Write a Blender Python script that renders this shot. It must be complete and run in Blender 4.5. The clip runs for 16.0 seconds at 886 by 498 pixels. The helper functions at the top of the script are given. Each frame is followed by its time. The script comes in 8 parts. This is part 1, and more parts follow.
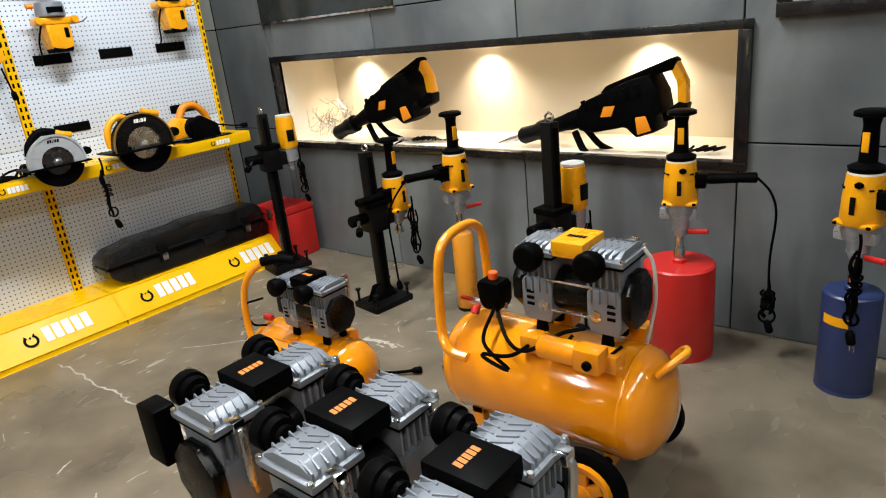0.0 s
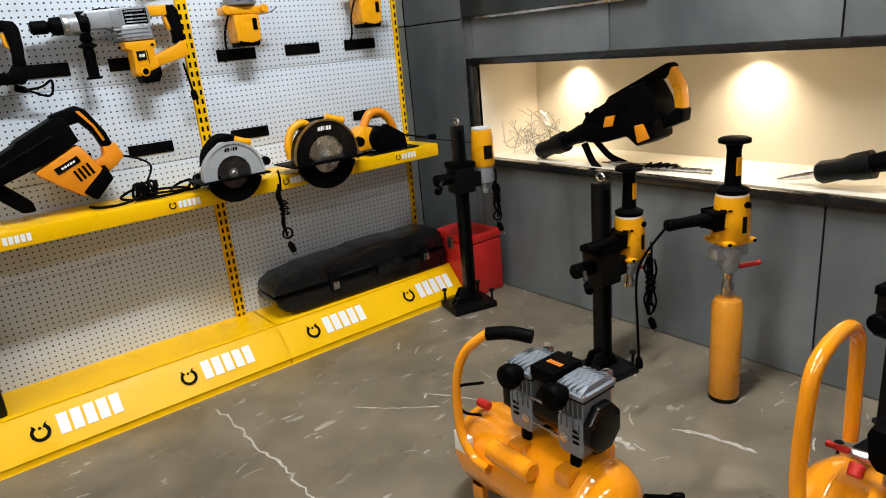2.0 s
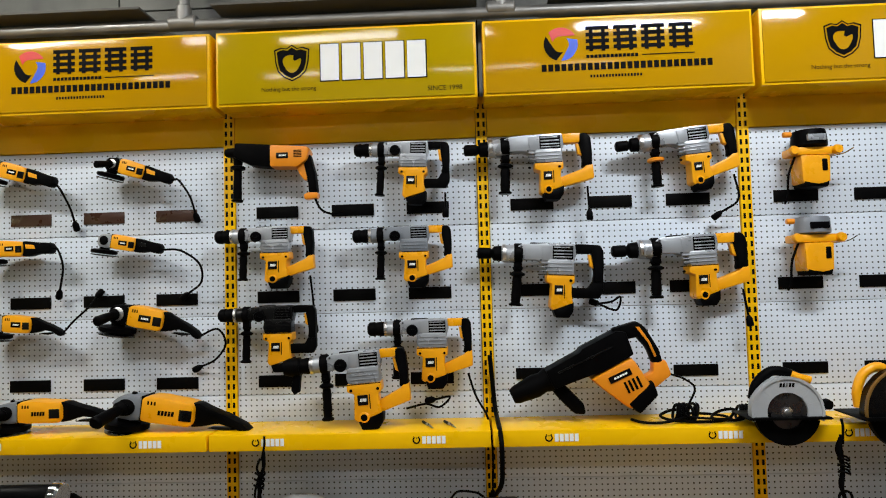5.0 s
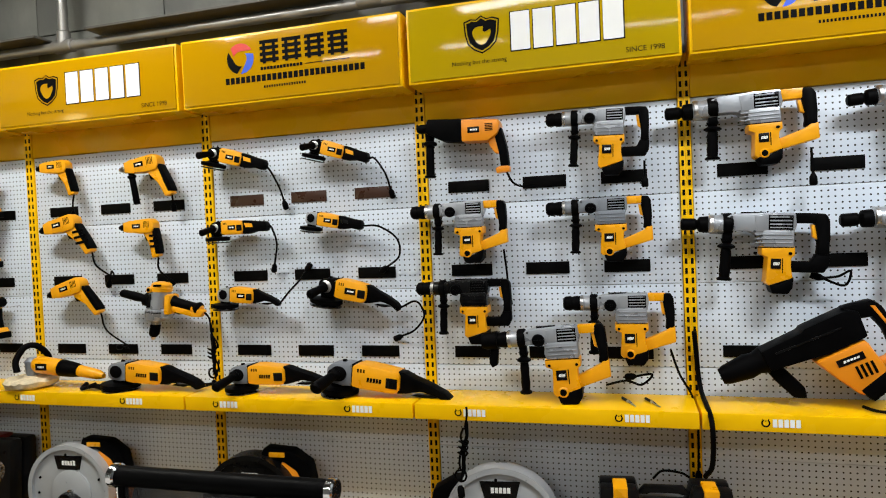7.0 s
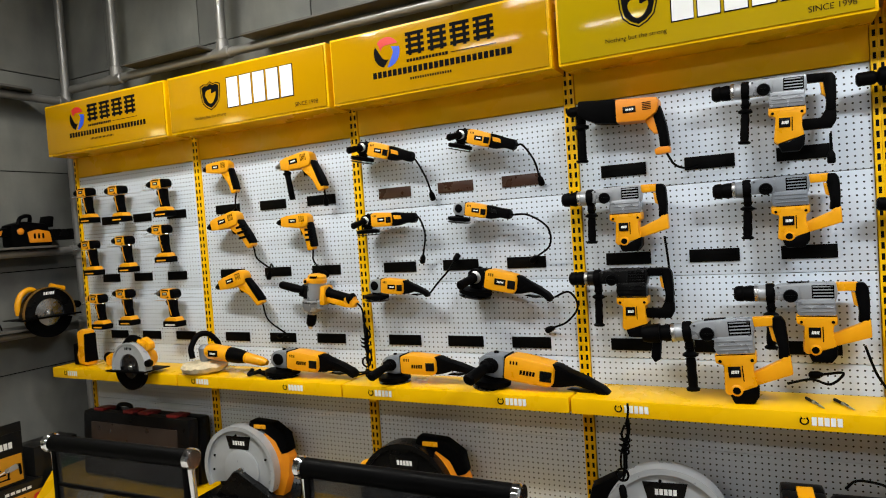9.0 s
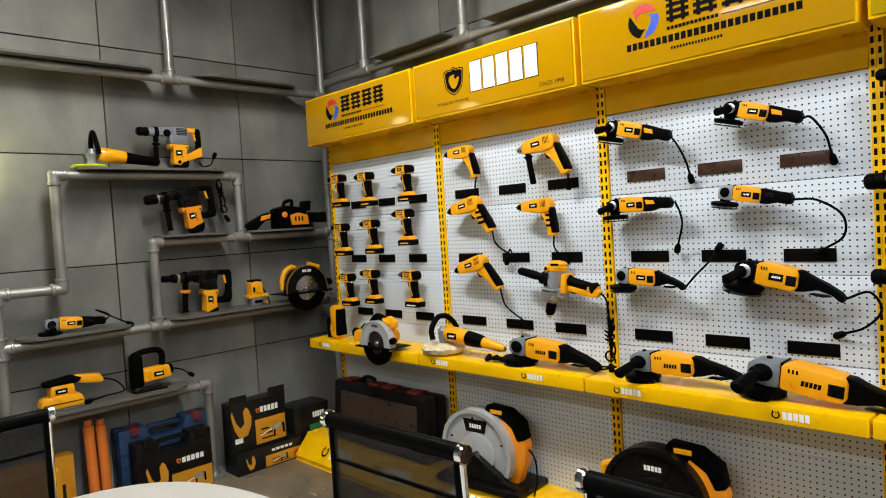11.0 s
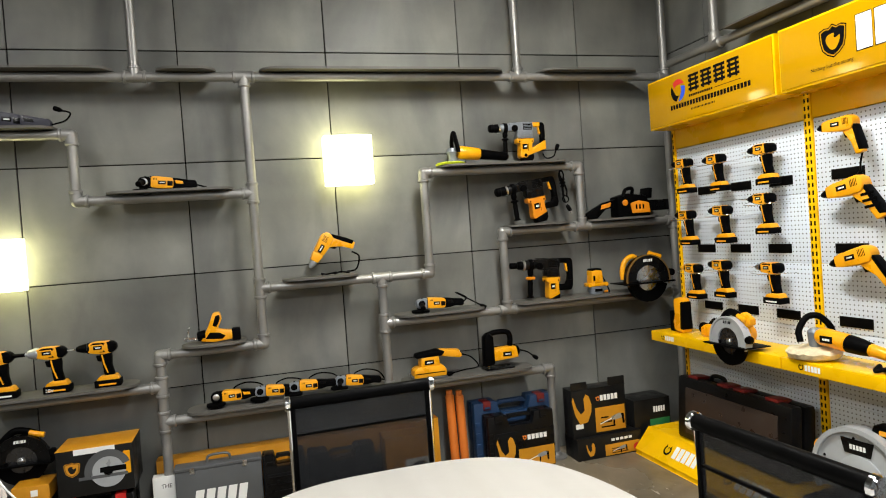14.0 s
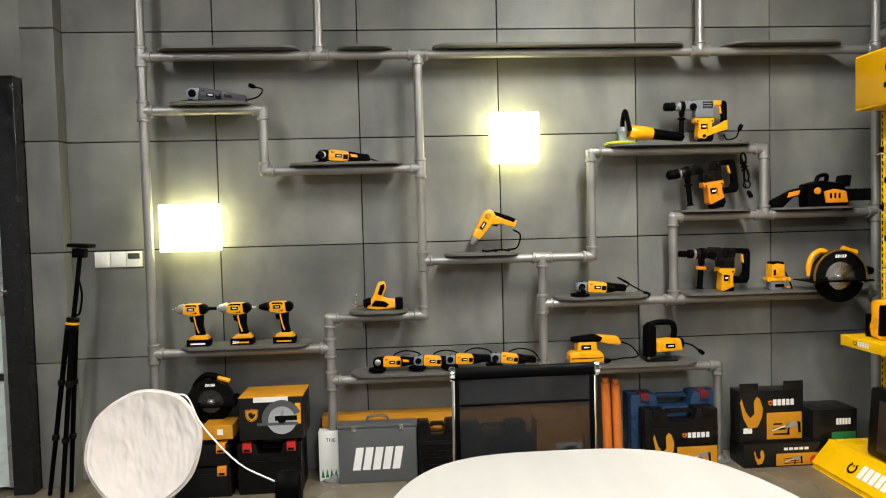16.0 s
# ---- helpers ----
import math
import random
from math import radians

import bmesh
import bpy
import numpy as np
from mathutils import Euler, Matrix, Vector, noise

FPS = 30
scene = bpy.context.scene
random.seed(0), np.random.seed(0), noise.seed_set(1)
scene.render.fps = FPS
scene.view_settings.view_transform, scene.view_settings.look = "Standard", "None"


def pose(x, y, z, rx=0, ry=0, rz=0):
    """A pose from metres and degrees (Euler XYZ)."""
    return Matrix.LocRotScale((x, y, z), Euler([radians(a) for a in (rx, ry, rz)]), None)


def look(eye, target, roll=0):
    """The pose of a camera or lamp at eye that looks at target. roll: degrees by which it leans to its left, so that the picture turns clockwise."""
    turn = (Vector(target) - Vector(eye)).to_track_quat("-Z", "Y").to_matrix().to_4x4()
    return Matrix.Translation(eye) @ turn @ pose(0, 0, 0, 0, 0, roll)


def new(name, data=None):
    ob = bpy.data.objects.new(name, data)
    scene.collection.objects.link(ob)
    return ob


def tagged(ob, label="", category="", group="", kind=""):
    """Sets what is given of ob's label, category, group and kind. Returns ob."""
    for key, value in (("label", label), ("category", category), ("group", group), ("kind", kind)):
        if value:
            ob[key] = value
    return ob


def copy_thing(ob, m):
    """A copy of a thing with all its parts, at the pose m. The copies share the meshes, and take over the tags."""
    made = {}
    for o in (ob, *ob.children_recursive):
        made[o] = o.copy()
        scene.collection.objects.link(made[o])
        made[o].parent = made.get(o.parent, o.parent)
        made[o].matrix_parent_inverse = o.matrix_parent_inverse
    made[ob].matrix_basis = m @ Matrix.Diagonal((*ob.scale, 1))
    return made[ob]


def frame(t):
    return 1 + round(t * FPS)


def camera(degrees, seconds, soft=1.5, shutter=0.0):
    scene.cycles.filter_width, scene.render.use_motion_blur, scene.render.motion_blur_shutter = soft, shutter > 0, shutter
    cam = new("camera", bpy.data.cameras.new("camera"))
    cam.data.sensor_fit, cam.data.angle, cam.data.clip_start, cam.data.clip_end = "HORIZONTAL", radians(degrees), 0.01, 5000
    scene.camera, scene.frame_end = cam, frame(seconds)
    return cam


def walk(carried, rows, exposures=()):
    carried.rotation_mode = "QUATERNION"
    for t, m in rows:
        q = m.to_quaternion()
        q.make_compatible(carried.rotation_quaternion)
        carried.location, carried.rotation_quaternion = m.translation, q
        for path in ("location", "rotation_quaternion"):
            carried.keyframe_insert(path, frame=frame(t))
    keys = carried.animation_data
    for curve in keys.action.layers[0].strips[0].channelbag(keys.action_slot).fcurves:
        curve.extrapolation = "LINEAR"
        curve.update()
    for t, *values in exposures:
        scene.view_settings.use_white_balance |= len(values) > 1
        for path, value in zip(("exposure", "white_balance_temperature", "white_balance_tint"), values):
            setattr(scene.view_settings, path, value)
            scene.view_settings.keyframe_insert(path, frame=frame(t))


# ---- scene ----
cam = camera(68.3, 16.0, soft=1.05)
PATH = [
    (0, (-0.132, -3.406, 1.224), (1.297, -2.17, 0.567), -6.2),
    (0.5, (-0.074, -3.25, 1.227), (1.37, -2.039, 0.557), -3.7),
    (1, (-0.056, -3.023, 1.234), (1.485, -1.918, 0.596), -6.3),
    (1.5, (-0.019, -2.871, 1.211), (1.429, -1.664, 0.541), -5.3),
    (2, (0.073, -2.683, 1.217), (1.244, -1.178, 0.614), -5.2),
    (2.5, (0.109, -2.544, 1.217), (0.936, -0.802, 0.686), -4.6),
    (3, (0.086, -2.49, 1.262), (0.683, -0.626, 0.851), -4.4),
    (3.5, (0.046, -2.49, 1.293), (0.408, -0.536, 1.063), -2.9),
    (4, (-0.016, -2.511, 1.28), (0.24, -0.529, 1.219), -1.6),
    (4.5, (-0.03, -2.527, 1.307), (0.089, -0.531, 1.352), -1.5),
    (5, (-0.049, -2.535, 1.275), (-0.138, -0.54, 1.38), -1.6),
    (7.5, (-0.224, -2.524, 1.41), (-0.852, -0.627, 1.329), -2.8),
    (8, (-0.227, -2.515, 1.414), (-0.946, -0.651, 1.318), -3.1),
    (10.5, (-0.496, -2.495, 1.388), (-1.768, -0.952, 1.353), -3.7),
    (11, (-0.507, -2.484, 1.426), (-1.927, -1.077, 1.348), -3.5),
    (11.5, (-0.524, -2.474, 1.416), (-2.069, -1.204, 1.364), -3.7),
    (12, (-0.542, -2.474, 1.427), (-2.226, -1.396, 1.371), -4.6),
    (12.5, (-0.559, -2.486, 1.43), (-2.298, -1.5, 1.386), -4.6),
    (13, (-0.576, -2.508, 1.426), (-2.374, -1.634, 1.374), -4.6),
    (13.5, (-0.584, -2.52, 1.432), (-2.443, -1.785, 1.379), -4.6),
    (14, (-0.587, -2.531, 1.433), (-2.503, -1.959, 1.386), -4.1),
    (14.5, (-0.597, -2.552, 1.437), (-2.555, -2.146, 1.38), -3.6),
    (15, (-0.616, -2.575, 1.437), (-2.596, -2.313, 1.34), -2.3),
    (15.5, (-0.623, -2.584, 1.41), (-2.616, -2.433, 1.322), -2.0),
    (16, (-0.624, -2.589, 1.419), (-2.619, -2.468, 1.339), -1.5),
]
walk(cam, [(t, look(eye, target, roll)) for t, eye, target, roll in PATH],
     [(0, -0.02), (1.5, -0.15), (2.5, -0.44), (3.5, -0.60), (4.5, -0.60), (5, -0.53), (8, -0.36), (10.5, -0.27), (12.5, -0.07), (14.5, 0.22), (16, 0.36)])

# ---- world and lights ----
world = bpy.data.worlds.new("world")
scene.world = world
world.use_nodes = True
world.node_tree.nodes["Background"].inputs[0].default_value = (0.05, 0.055, 0.06, 1)
world.node_tree.nodes["Background"].inputs[1].default_value = 0.05
scene.view_settings.exposure = 0.0
KEY_W = 62.0      # watts of one ceiling panel
NICHE_W = 15.0     # watts of one niche spot
CUBE_E = 12.0      # emission of the wall cube lamps


def lamp(name, kind, m, watts, color, size=0.1, size_y=0.0, spot=0.0):
    d = bpy.data.lights.new(name, kind)
    d.energy, d.color = watts, color
    if kind == "AREA":
        d.shape, d.size, d.size_y = "RECTANGLE", size, size_y or size
    elif kind == "SPOT":
        d.spot_size, d.spot_blend, d.shadow_soft_size = radians(spot), 0.9, size
    else:
        d.shadow_soft_size = size
    ob = new(name, d)
    ob.matrix_world = m
    return ob


# ---- materials ----
def mat(name, base, rough=0.5, metal=0.0, var=0.12, scale=14.0, fine=160.0, bump=0.02, coat=0.0, rvar=0.12, spec=0.5):
    m = bpy.data.materials.new(name)
    m.use_nodes = True
    nt = m.node_tree
    b = nt.nodes["Principled BSDF"]
    tc = nt.nodes.new("ShaderNodeTexCoord")
    n1, n2 = nt.nodes.new("ShaderNodeTexNoise"), nt.nodes.new("ShaderNodeTexNoise")
    for n, s in ((n1, scale), (n2, fine)):
        n.inputs["Scale"].default_value, n.inputs["Detail"].default_value = s, 4
        nt.links.new(tc.outputs["Object"], n.inputs["Vector"])
    ad = nt.nodes.new("ShaderNodeMath")
    ad.operation = "MULTIPLY_ADD"
    ad.inputs[1].default_value = 0.055
    nt.links.new(n2.outputs["Fac"], ad.inputs[0])
    nt.links.new(n1.outputs["Fac"], ad.inputs[2])
    r = nt.nodes.new("ShaderNodeMapRange")
    r.inputs["From Min"].default_value, r.inputs["From Max"].default_value = 0.35, 1.0
    r.inputs["To Min"].default_value, r.inputs["To Max"].default_value = 1 - var, 1 + var
    nt.links.new(ad.outputs[0], r.inputs["Value"])
    mx = nt.nodes.new("ShaderNodeVectorMath")
    mx.operation = "SCALE"
    mx.inputs[0].default_value = base
    nt.links.new(r.outputs[0], mx.inputs["Scale"])
    nt.links.new(mx.outputs[0], b.inputs["Base Color"])
    rr = nt.nodes.new("ShaderNodeMapRange")
    rr.inputs["From Min"].default_value, rr.inputs["From Max"].default_value = 0.3, 0.7
    rr.inputs["To Min"].default_value, rr.inputs["To Max"].default_value = max(0.03, rough - rvar), min(1, rough + rvar)
    nt.links.new(n1.outputs["Fac"], rr.inputs["Value"])
    nt.links.new(rr.outputs[0], b.inputs["Roughness"])
    b.inputs["Metallic"].default_value = metal
    b.inputs["Specular IOR Level"].default_value = spec
    if coat:
        b.inputs["Coat Weight"].default_value, b.inputs["Coat Roughness"].default_value = coat, 0.06
    if bump:
        bp = nt.nodes.new("ShaderNodeBump")
        bp.inputs["Strength"].default_value, bp.inputs["Distance"].default_value = bump * 5, 0.002
        nt.links.new(n2.outputs["Fac"], bp.inputs["Height"])
        nt.links.new(bp.outputs[0], b.inputs["Normal"])
    return m


def glow(name, color, strength):
    m = bpy.data.materials.new(name)
    m.use_nodes = True
    b = m.node_tree.nodes["Principled BSDF"]
    b.inputs["Base Color"].default_value = (0.8, 0.8, 0.78, 1)
    b.inputs["Emission Color"].default_value = (*color, 1)
    b.inputs["Emission Strength"].default_value = strength
    return m


def see_through(name, base, alpha, rough=0.6):
    m = mat(name, base, rough)
    m.node_tree.nodes["Principled BSDF"].inputs["Alpha"].default_value = alpha
    return m


YEL = mat("tool_yellow_plastic", (0.84, 0.36, 0.002), 0.33, var=0.08)
ORA = mat("orange_tool_plastic", (0.76, 0.25, 0.005), 0.40, var=0.08)
BLK = mat("black_rubber", (0.0016, 0.0016, 0.0018), 0.50, var=0.3, fine=300, spec=0.03)
BLKG = mat("black_gloss_plastic", (0.0028, 0.0028, 0.003), 0.26, var=0.2, spec=0.20)
GRY = mat("cast_grey_housing", (0.36, 0.38, 0.41), 0.30, 0.45, var=0.12, fine=240)
SILV = mat("silver_guard_paint", (0.42, 0.44, 0.46), 0.36, 0.2, var=0.08, fine=240)
LGRY = mat("light_grey_alloy", (0.195, 0.215, 0.245), 0.40, 0.22, var=0.10, fine=240, bump=0.03)
DSTL = mat("dark_blade_steel", (0.10, 0.10, 0.105), 0.28, 0.9, var=0.2)
STL = mat("bright_steel", (0.62, 0.62, 0.62), 0.25, 1.0, var=0.1)
CHR = mat("chrome", (0.75, 0.75, 0.76), 0.10, 1.0, var=0.03, rvar=0.04)
RACK = mat("rack_yellow_paint", (0.87, 0.49, 0.001), 0.30, var=0.06, scale=5, spec=0.17)
SIGN = mat("sign_yellow_acrylic", (0.47, 0.245, 0.001), 0.09, var=0.03, scale=3, bump=0, rvar=0.03, spec=0.4)
SIGN_B = mat("sign_lemon_acrylic", (0.42, 0.285, 0.002), 0.09, var=0.03, scale=3, bump=0, rvar=0.03, spec=0.4)
TANK = mat("orange_tank_enamel", (0.85, 0.29, 0.004), 0.16, var=0.06, scale=6, coat=1.0, rvar=0.06, bump=0.006)
RED = mat("red_paint", (0.55, 0.018, 0.014), 0.42, var=0.12, scale=8)
BLUEC = mat("blue_paint", (0.0186, 0.0341, 0.1178), 0.45, var=0.18, scale=8)
BLUEP = mat("blue_case_plastic", (0.006, 0.030, 0.085), 0.5)
DRED = mat("dark_red_latch", (0.13, 0.007, 0.006), 0.45)
WHT = mat("white_print", (0.82, 0.82, 0.80), 0.5, var=0.03, bump=0)
INK = mat("black_print", (0.003, 0.003, 0.003), 0.6, var=0.05, bump=0, spec=0.05)
ORINK = mat("orange_print", (0.75, 0.20, 0.02), 0.5, var=0.05, bump=0)
REDINK = mat("red_print", (0.62, 0.03, 0.02), 0.4, var=0.05, bump=0)
BLUINK = mat("blue_print", (0.02, 0.08, 0.55), 0.4, var=0.05, bump=0)
LABEL = mat("black_label_strip", (0.0015, 0.0015, 0.0015), 0.45, var=0.2, bump=0, spec=0.06)
BROWNLAB = mat("brown_label_strip", (0.045, 0.018, 0.010), 0.3, var=0.2, bump=0)
PIPE = mat("galvanised_pipe", (0.30, 0.295, 0.285), 0.45, 0.6, var=0.2, scale=10, fine=120, bump=0.03)
BOARD = mat("dark_shelf_board", (0.10, 0.095, 0.085), 0.6, var=0.2)
NIWALL = mat("niche_cream_paint", (0.72, 0.66, 0.55), 0.7, var=0.04, scale=4)
FRAMEB = mat("black_gloss_frame", (0.008, 0.008, 0.009), 0.22, var=0.1, bump=0)
CASE = mat("black_case_plastic", (0.0025, 0.0025, 0.003), 0.36, var=0.25, scale=8, fine=200, bump=0.05, spec=0.24)
GLOSSCASE = mat("glossy_black_case_plastic", (0.004, 0.004, 0.0045), 0.24, var=0.25, scale=6, fine=160, bump=0.04, rvar=0.10, spec=0.5)
GCASE = mat("grey_steel_case", (0.10, 0.105, 0.11), 0.45, 0.2, var=0.1)
CARD = mat("printed_carton_black", (0.007, 0.007, 0.007), 0.4, var=0.15, spec=0.3)
CARDY = mat("printed_carton_orange", (0.58, 0.25, 0.01), 0.45, var=0.12)
CARDG = mat("printed_carton_green", (0.02, 0.16, 0.045), 0.45)
WOOL = mat("cream_wool", (0.72, 0.62, 0.42), 0.95, var=0.25, scale=40, fine=220, bump=0.2)
CLOTH = mat("white_fabric", (0.56, 0.51, 0.475), 0.9, var=0.06, scale=12, bump=0.05)
SWITCHM = mat("white_switch_plastic", (0.70, 0.70, 0.68), 0.4, var=0.03)
DARKMETAL = mat("black_cast_iron", (0.003, 0.003, 0.0033), 0.45, 0.0, var=0.25, bump=0.04, spec=0.15)
MESHF = see_through("black_mesh_fabric", (0.004, 0.005, 0.007), 0.72, 0.75)
GLASS = mat("door_glass", (0.55, 0.62, 0.60), 0.25, var=0.05, bump=0)
LIMEP = mat("lime_pad", (0.65, 0.75, 0.02), 0.6)
BULB = glow("ceiling_panel_glow", (1.0, 0.98, 0.94), 9.0)
CUBE = glow("cube_lamp_glow", (1.0, 0.95, 0.46), CUBE_E)
SPOTG = glow("niche_spot_glow", (1.0, 0.85, 0.6), 12.0)
CEIL = mat("dark_ceiling_paint", (0.05, 0.05, 0.05), 0.8)
WALLP = mat("plain_grey_wall", (0.20, 0.205, 0.21), 0.7)


def wall_panel_material(name, base):
    m = mat(name, base, 0.52, var=0.36, scale=2.2, fine=60, bump=0.03, rvar=0.14, spec=0.38)
    nt = m.node_tree
    b = nt.nodes["Principled BSDF"]
    oi = nt.nodes.new("ShaderNodeObjectInfo")
    r = nt.nodes.new("ShaderNodeMapRange")
    r.inputs["To Min"].default_value, r.inputs["To Max"].default_value = 0.90, 1.10
    nt.links.new(oi.outputs["Random"], r.inputs["Value"])
    src = b.inputs["Base Color"].links[0].from_socket
    v = nt.nodes.new("ShaderNodeVectorMath")
    v.operation = "SCALE"
    nt.links.new(src, v.inputs[0])
    nt.links.new(r.outputs[0], v.inputs["Scale"])
    # cloudy tone, drawn out upright; its olive to blue grey shift paints lamp gloss
    ge = nt.nodes.new("ShaderNodeNewGeometry")
    mp = nt.nodes.new("ShaderNodeMapping")
    mp.inputs["Scale"].default_value = (1.0, 1.0, 0.45)
    nt.links.new(ge.outputs["Position"], mp.inputs["Vector"])
    cn = nt.nodes.new("ShaderNodeTexNoise")
    cn.inputs["Scale"].default_value, cn.inputs["Detail"].default_value, cn.inputs["Distortion"].default_value = 2.3, 5, 0.7
    nt.links.new(mp.outputs[0], cn.inputs["Vector"])
    cr = nt.nodes.new("ShaderNodeValToRGB")
    cr.color_ramp.elements[0].position, cr.color_ramp.elements[0].color = 0.36, (0.74, 0.75, 0.76, 1)
    cr.color_ramp.elements[1].position, cr.color_ramp.elements[1].color = 0.66, (1.30, 1.30, 1.22, 1)
    nt.links.new(cn.outputs["Fac"], cr.inputs[0])
    mu = nt.nodes.new("ShaderNodeVectorMath")
    mu.operation = "MULTIPLY"
    nt.links.new(v.outputs[0], mu.inputs[0])
    nt.links.new(cr.outputs[0], mu.inputs[1])
    nt.links.new(mu.outputs[0], b.inputs["Base Color"])
    return m


PANEL = wall_panel_material("grey_cement_panel", (0.168, 0.170, 0.163))
# same panels for the right wall, its dimmer, cooler light put into the colour
PANEL_DIM = wall_panel_material("blue_grey_panel", (0.127, 0.138, 0.148))


def pegboard_material():
    m = mat("perforated_white_steel", (0.63, 0.70, 0.79), 0.38, var=0.04, scale=3, bump=0)
    nt = m.node_tree
    b = nt.nodes["Principled BSDF"]
    tc = nt.nodes.new("ShaderNodeTexCoord")
    sx = nt.nodes.new("ShaderNodeSeparateXYZ")
    nt.links.new(tc.outputs["Object"], sx.inputs[0])

    def math_node(op, a, c=None):
        n = nt.nodes.new("ShaderNodeMath")
        n.operation = op
        for i, v in enumerate((a, c)):
            if v is None:
                continue
            if isinstance(v, (int, float)):
                n.inputs[i].default_value = v
            else:
                nt.links.new(v, n.inputs[i])
        return n.outputs[0]

    d = []
    for o in ("X", "Z"):
        f = math_node("FRACT", math_node("DIVIDE", sx.outputs[o], 0.0213))
        s = math_node("SUBTRACT", f, 0.5)
        d.append(math_node("MULTIPLY", s, s))
    dist = math_node("SQRT", math_node("ADD", d[0], d[1]))
    hole = math_node("LESS_THAN", dist, 0.155)
    src = b.inputs["Base Color"].links[0].from_socket
    mix = nt.nodes.new("ShaderNodeMix")
    mix.data_type = "RGBA"
    nt.links.new(hole, mix.inputs["Factor"])
    nt.links.new(src, mix.inputs["A"])
    mix.inputs["B"].default_value = (0.02, 0.02, 0.022, 1)
    nt.links.new(mix.outputs["Result"], b.inputs["Base Color"])
    return m


PEG = pegboard_material()


def floor_material():
    """Worn polished concrete: cloudy brown grey, fine speckle, dark stains and pale chipped scuffs."""
    m = mat("worn_concrete_floor", (0.190, 0.158, 0.112), 0.30, var=0.30, scale=1.5, fine=34, bump=0.035, rvar=0.12)
    nt = m.node_tree
    b = nt.nodes["Principled BSDF"]
    tc = nt.nodes.new("ShaderNodeTexCoord")

    def noise_range(scale, detail, distort, lo, hi, a, c, stretch=None):
        n = nt.nodes.new("ShaderNodeTexNoise")
        n.inputs["Scale"].default_value, n.inputs["Detail"].default_value, n.inputs["Distortion"].default_value = scale, detail, distort
        if stretch:
            mp = nt.nodes.new("ShaderNodeMapping")
            mp.inputs["Scale"].default_value, mp.inputs["Rotation"].default_value = stretch, (0, 0, 0.6)
            nt.links.new(tc.outputs["Object"], mp.inputs["Vector"])
            nt.links.new(mp.outputs[0], n.inputs["Vector"])
        else:
            nt.links.new(tc.outputs["Object"], n.inputs["Vector"])
        r = nt.nodes.new("ShaderNodeMapRange")
        for key, value in (("From Min", lo), ("From Max", hi), ("To Min", a), ("To Max", c)):
            r.inputs[key].default_value = value
        nt.links.new(n.outputs["Fac"], r.inputs["Value"])
        return r.outputs[0]

    def times(a, c):
        n = nt.nodes.new("ShaderNodeMath")
        n.operation = "MULTIPLY"
        nt.links.new(a, n.inputs[0])
        nt.links.new(c, n.inputs[1])
        return n.outputs[0]

    tone = times(noise_range(5.5, 8, 0.3, 0.32, 0.70, 0.80, 1.22), noise_range(2.1, 6, 0.9, 0.30, 0.44, 0.68, 1.0))
    sc_ = nt.nodes.new("ShaderNodeVectorMath")
    sc_.operation = "SCALE"
    nt.links.new(b.inputs["Base Color"].links[0].from_socket, sc_.inputs[0])
    nt.links.new(tone, sc_.inputs["Scale"])
    scuff = times(noise_range(1.0, 9, 0.5, 0.635, 0.69, 0.0, 1.0, (9, 22, 1)), noise_range(1.6, 3, 0.2, 0.44, 0.60, 0.0, 0.9))
    mix = nt.nodes.new("ShaderNodeMix")
    mix.data_type = "RGBA"
    nt.links.new(scuff, mix.inputs["Factor"])
    nt.links.new(sc_.outputs[0], mix.inputs["A"])
    mix.inputs["B"].default_value = (0.46, 0.41, 0.35, 1)
    nt.links.new(mix.outputs["Result"], b.inputs["Base Color"])
    return m


FLOOR = floor_material()
SCRATCH = mat("pale_floor_scratch", (0.50, 0.46, 0.40), 0.6, var=0.3, scale=60, bump=0)


def marble_material():
    m = mat("pale_marble_top", (0.74, 0.72, 0.69), 0.38, var=0.03, bump=0, rvar=0.02)
    nt = m.node_tree
    b = nt.nodes["Principled BSDF"]
    tc = nt.nodes.new("ShaderNodeTexCoord")
    mp = nt.nodes.new("ShaderNodeMapping")
    mp.inputs["Scale"].default_value = (0.9, 7.5, 1)
    mp.inputs["Rotation"].default_value = (0, 0, 0.5)
    n = nt.nodes.new("ShaderNodeTexNoise")
    n.inputs["Scale"].default_value, n.inputs["Detail"].default_value, n.inputs["Distortion"].default_value = 1.4, 1.5, 0.15
    nt.links.new(tc.outputs["Object"], mp.inputs[0])
    nt.links.new(mp.outputs[0], n.inputs["Vector"])
    r = nt.nodes.new("ShaderNodeValToRGB")
    r.color_ramp.elements[0].position, r.color_ramp.elements[0].color = 0.30, (0.395, 0.380, 0.355, 1)
    r.color_ramp.elements[1].position, r.color_ramp.elements[1].color = 0.60, (0.43, 0.415, 0.39, 1)
    nt.links.new(n.outputs["Fac"], r.inputs[0])
    nt.links.new(r.outputs[0], b.inputs["Base Color"])
    return m


MARBLE = marble_material()


# ---- mesh helpers ----
def bevel_new(bm, verts, b, seg=2):
    if b <= 0:
        return
    edges = {e for v in verts for e in v.link_edges}
    bmesh.ops.bevel(bm, geom=list(edges), offset=b, segments=seg, affect="EDGES", clamp_overlap=True, profile=0.6)


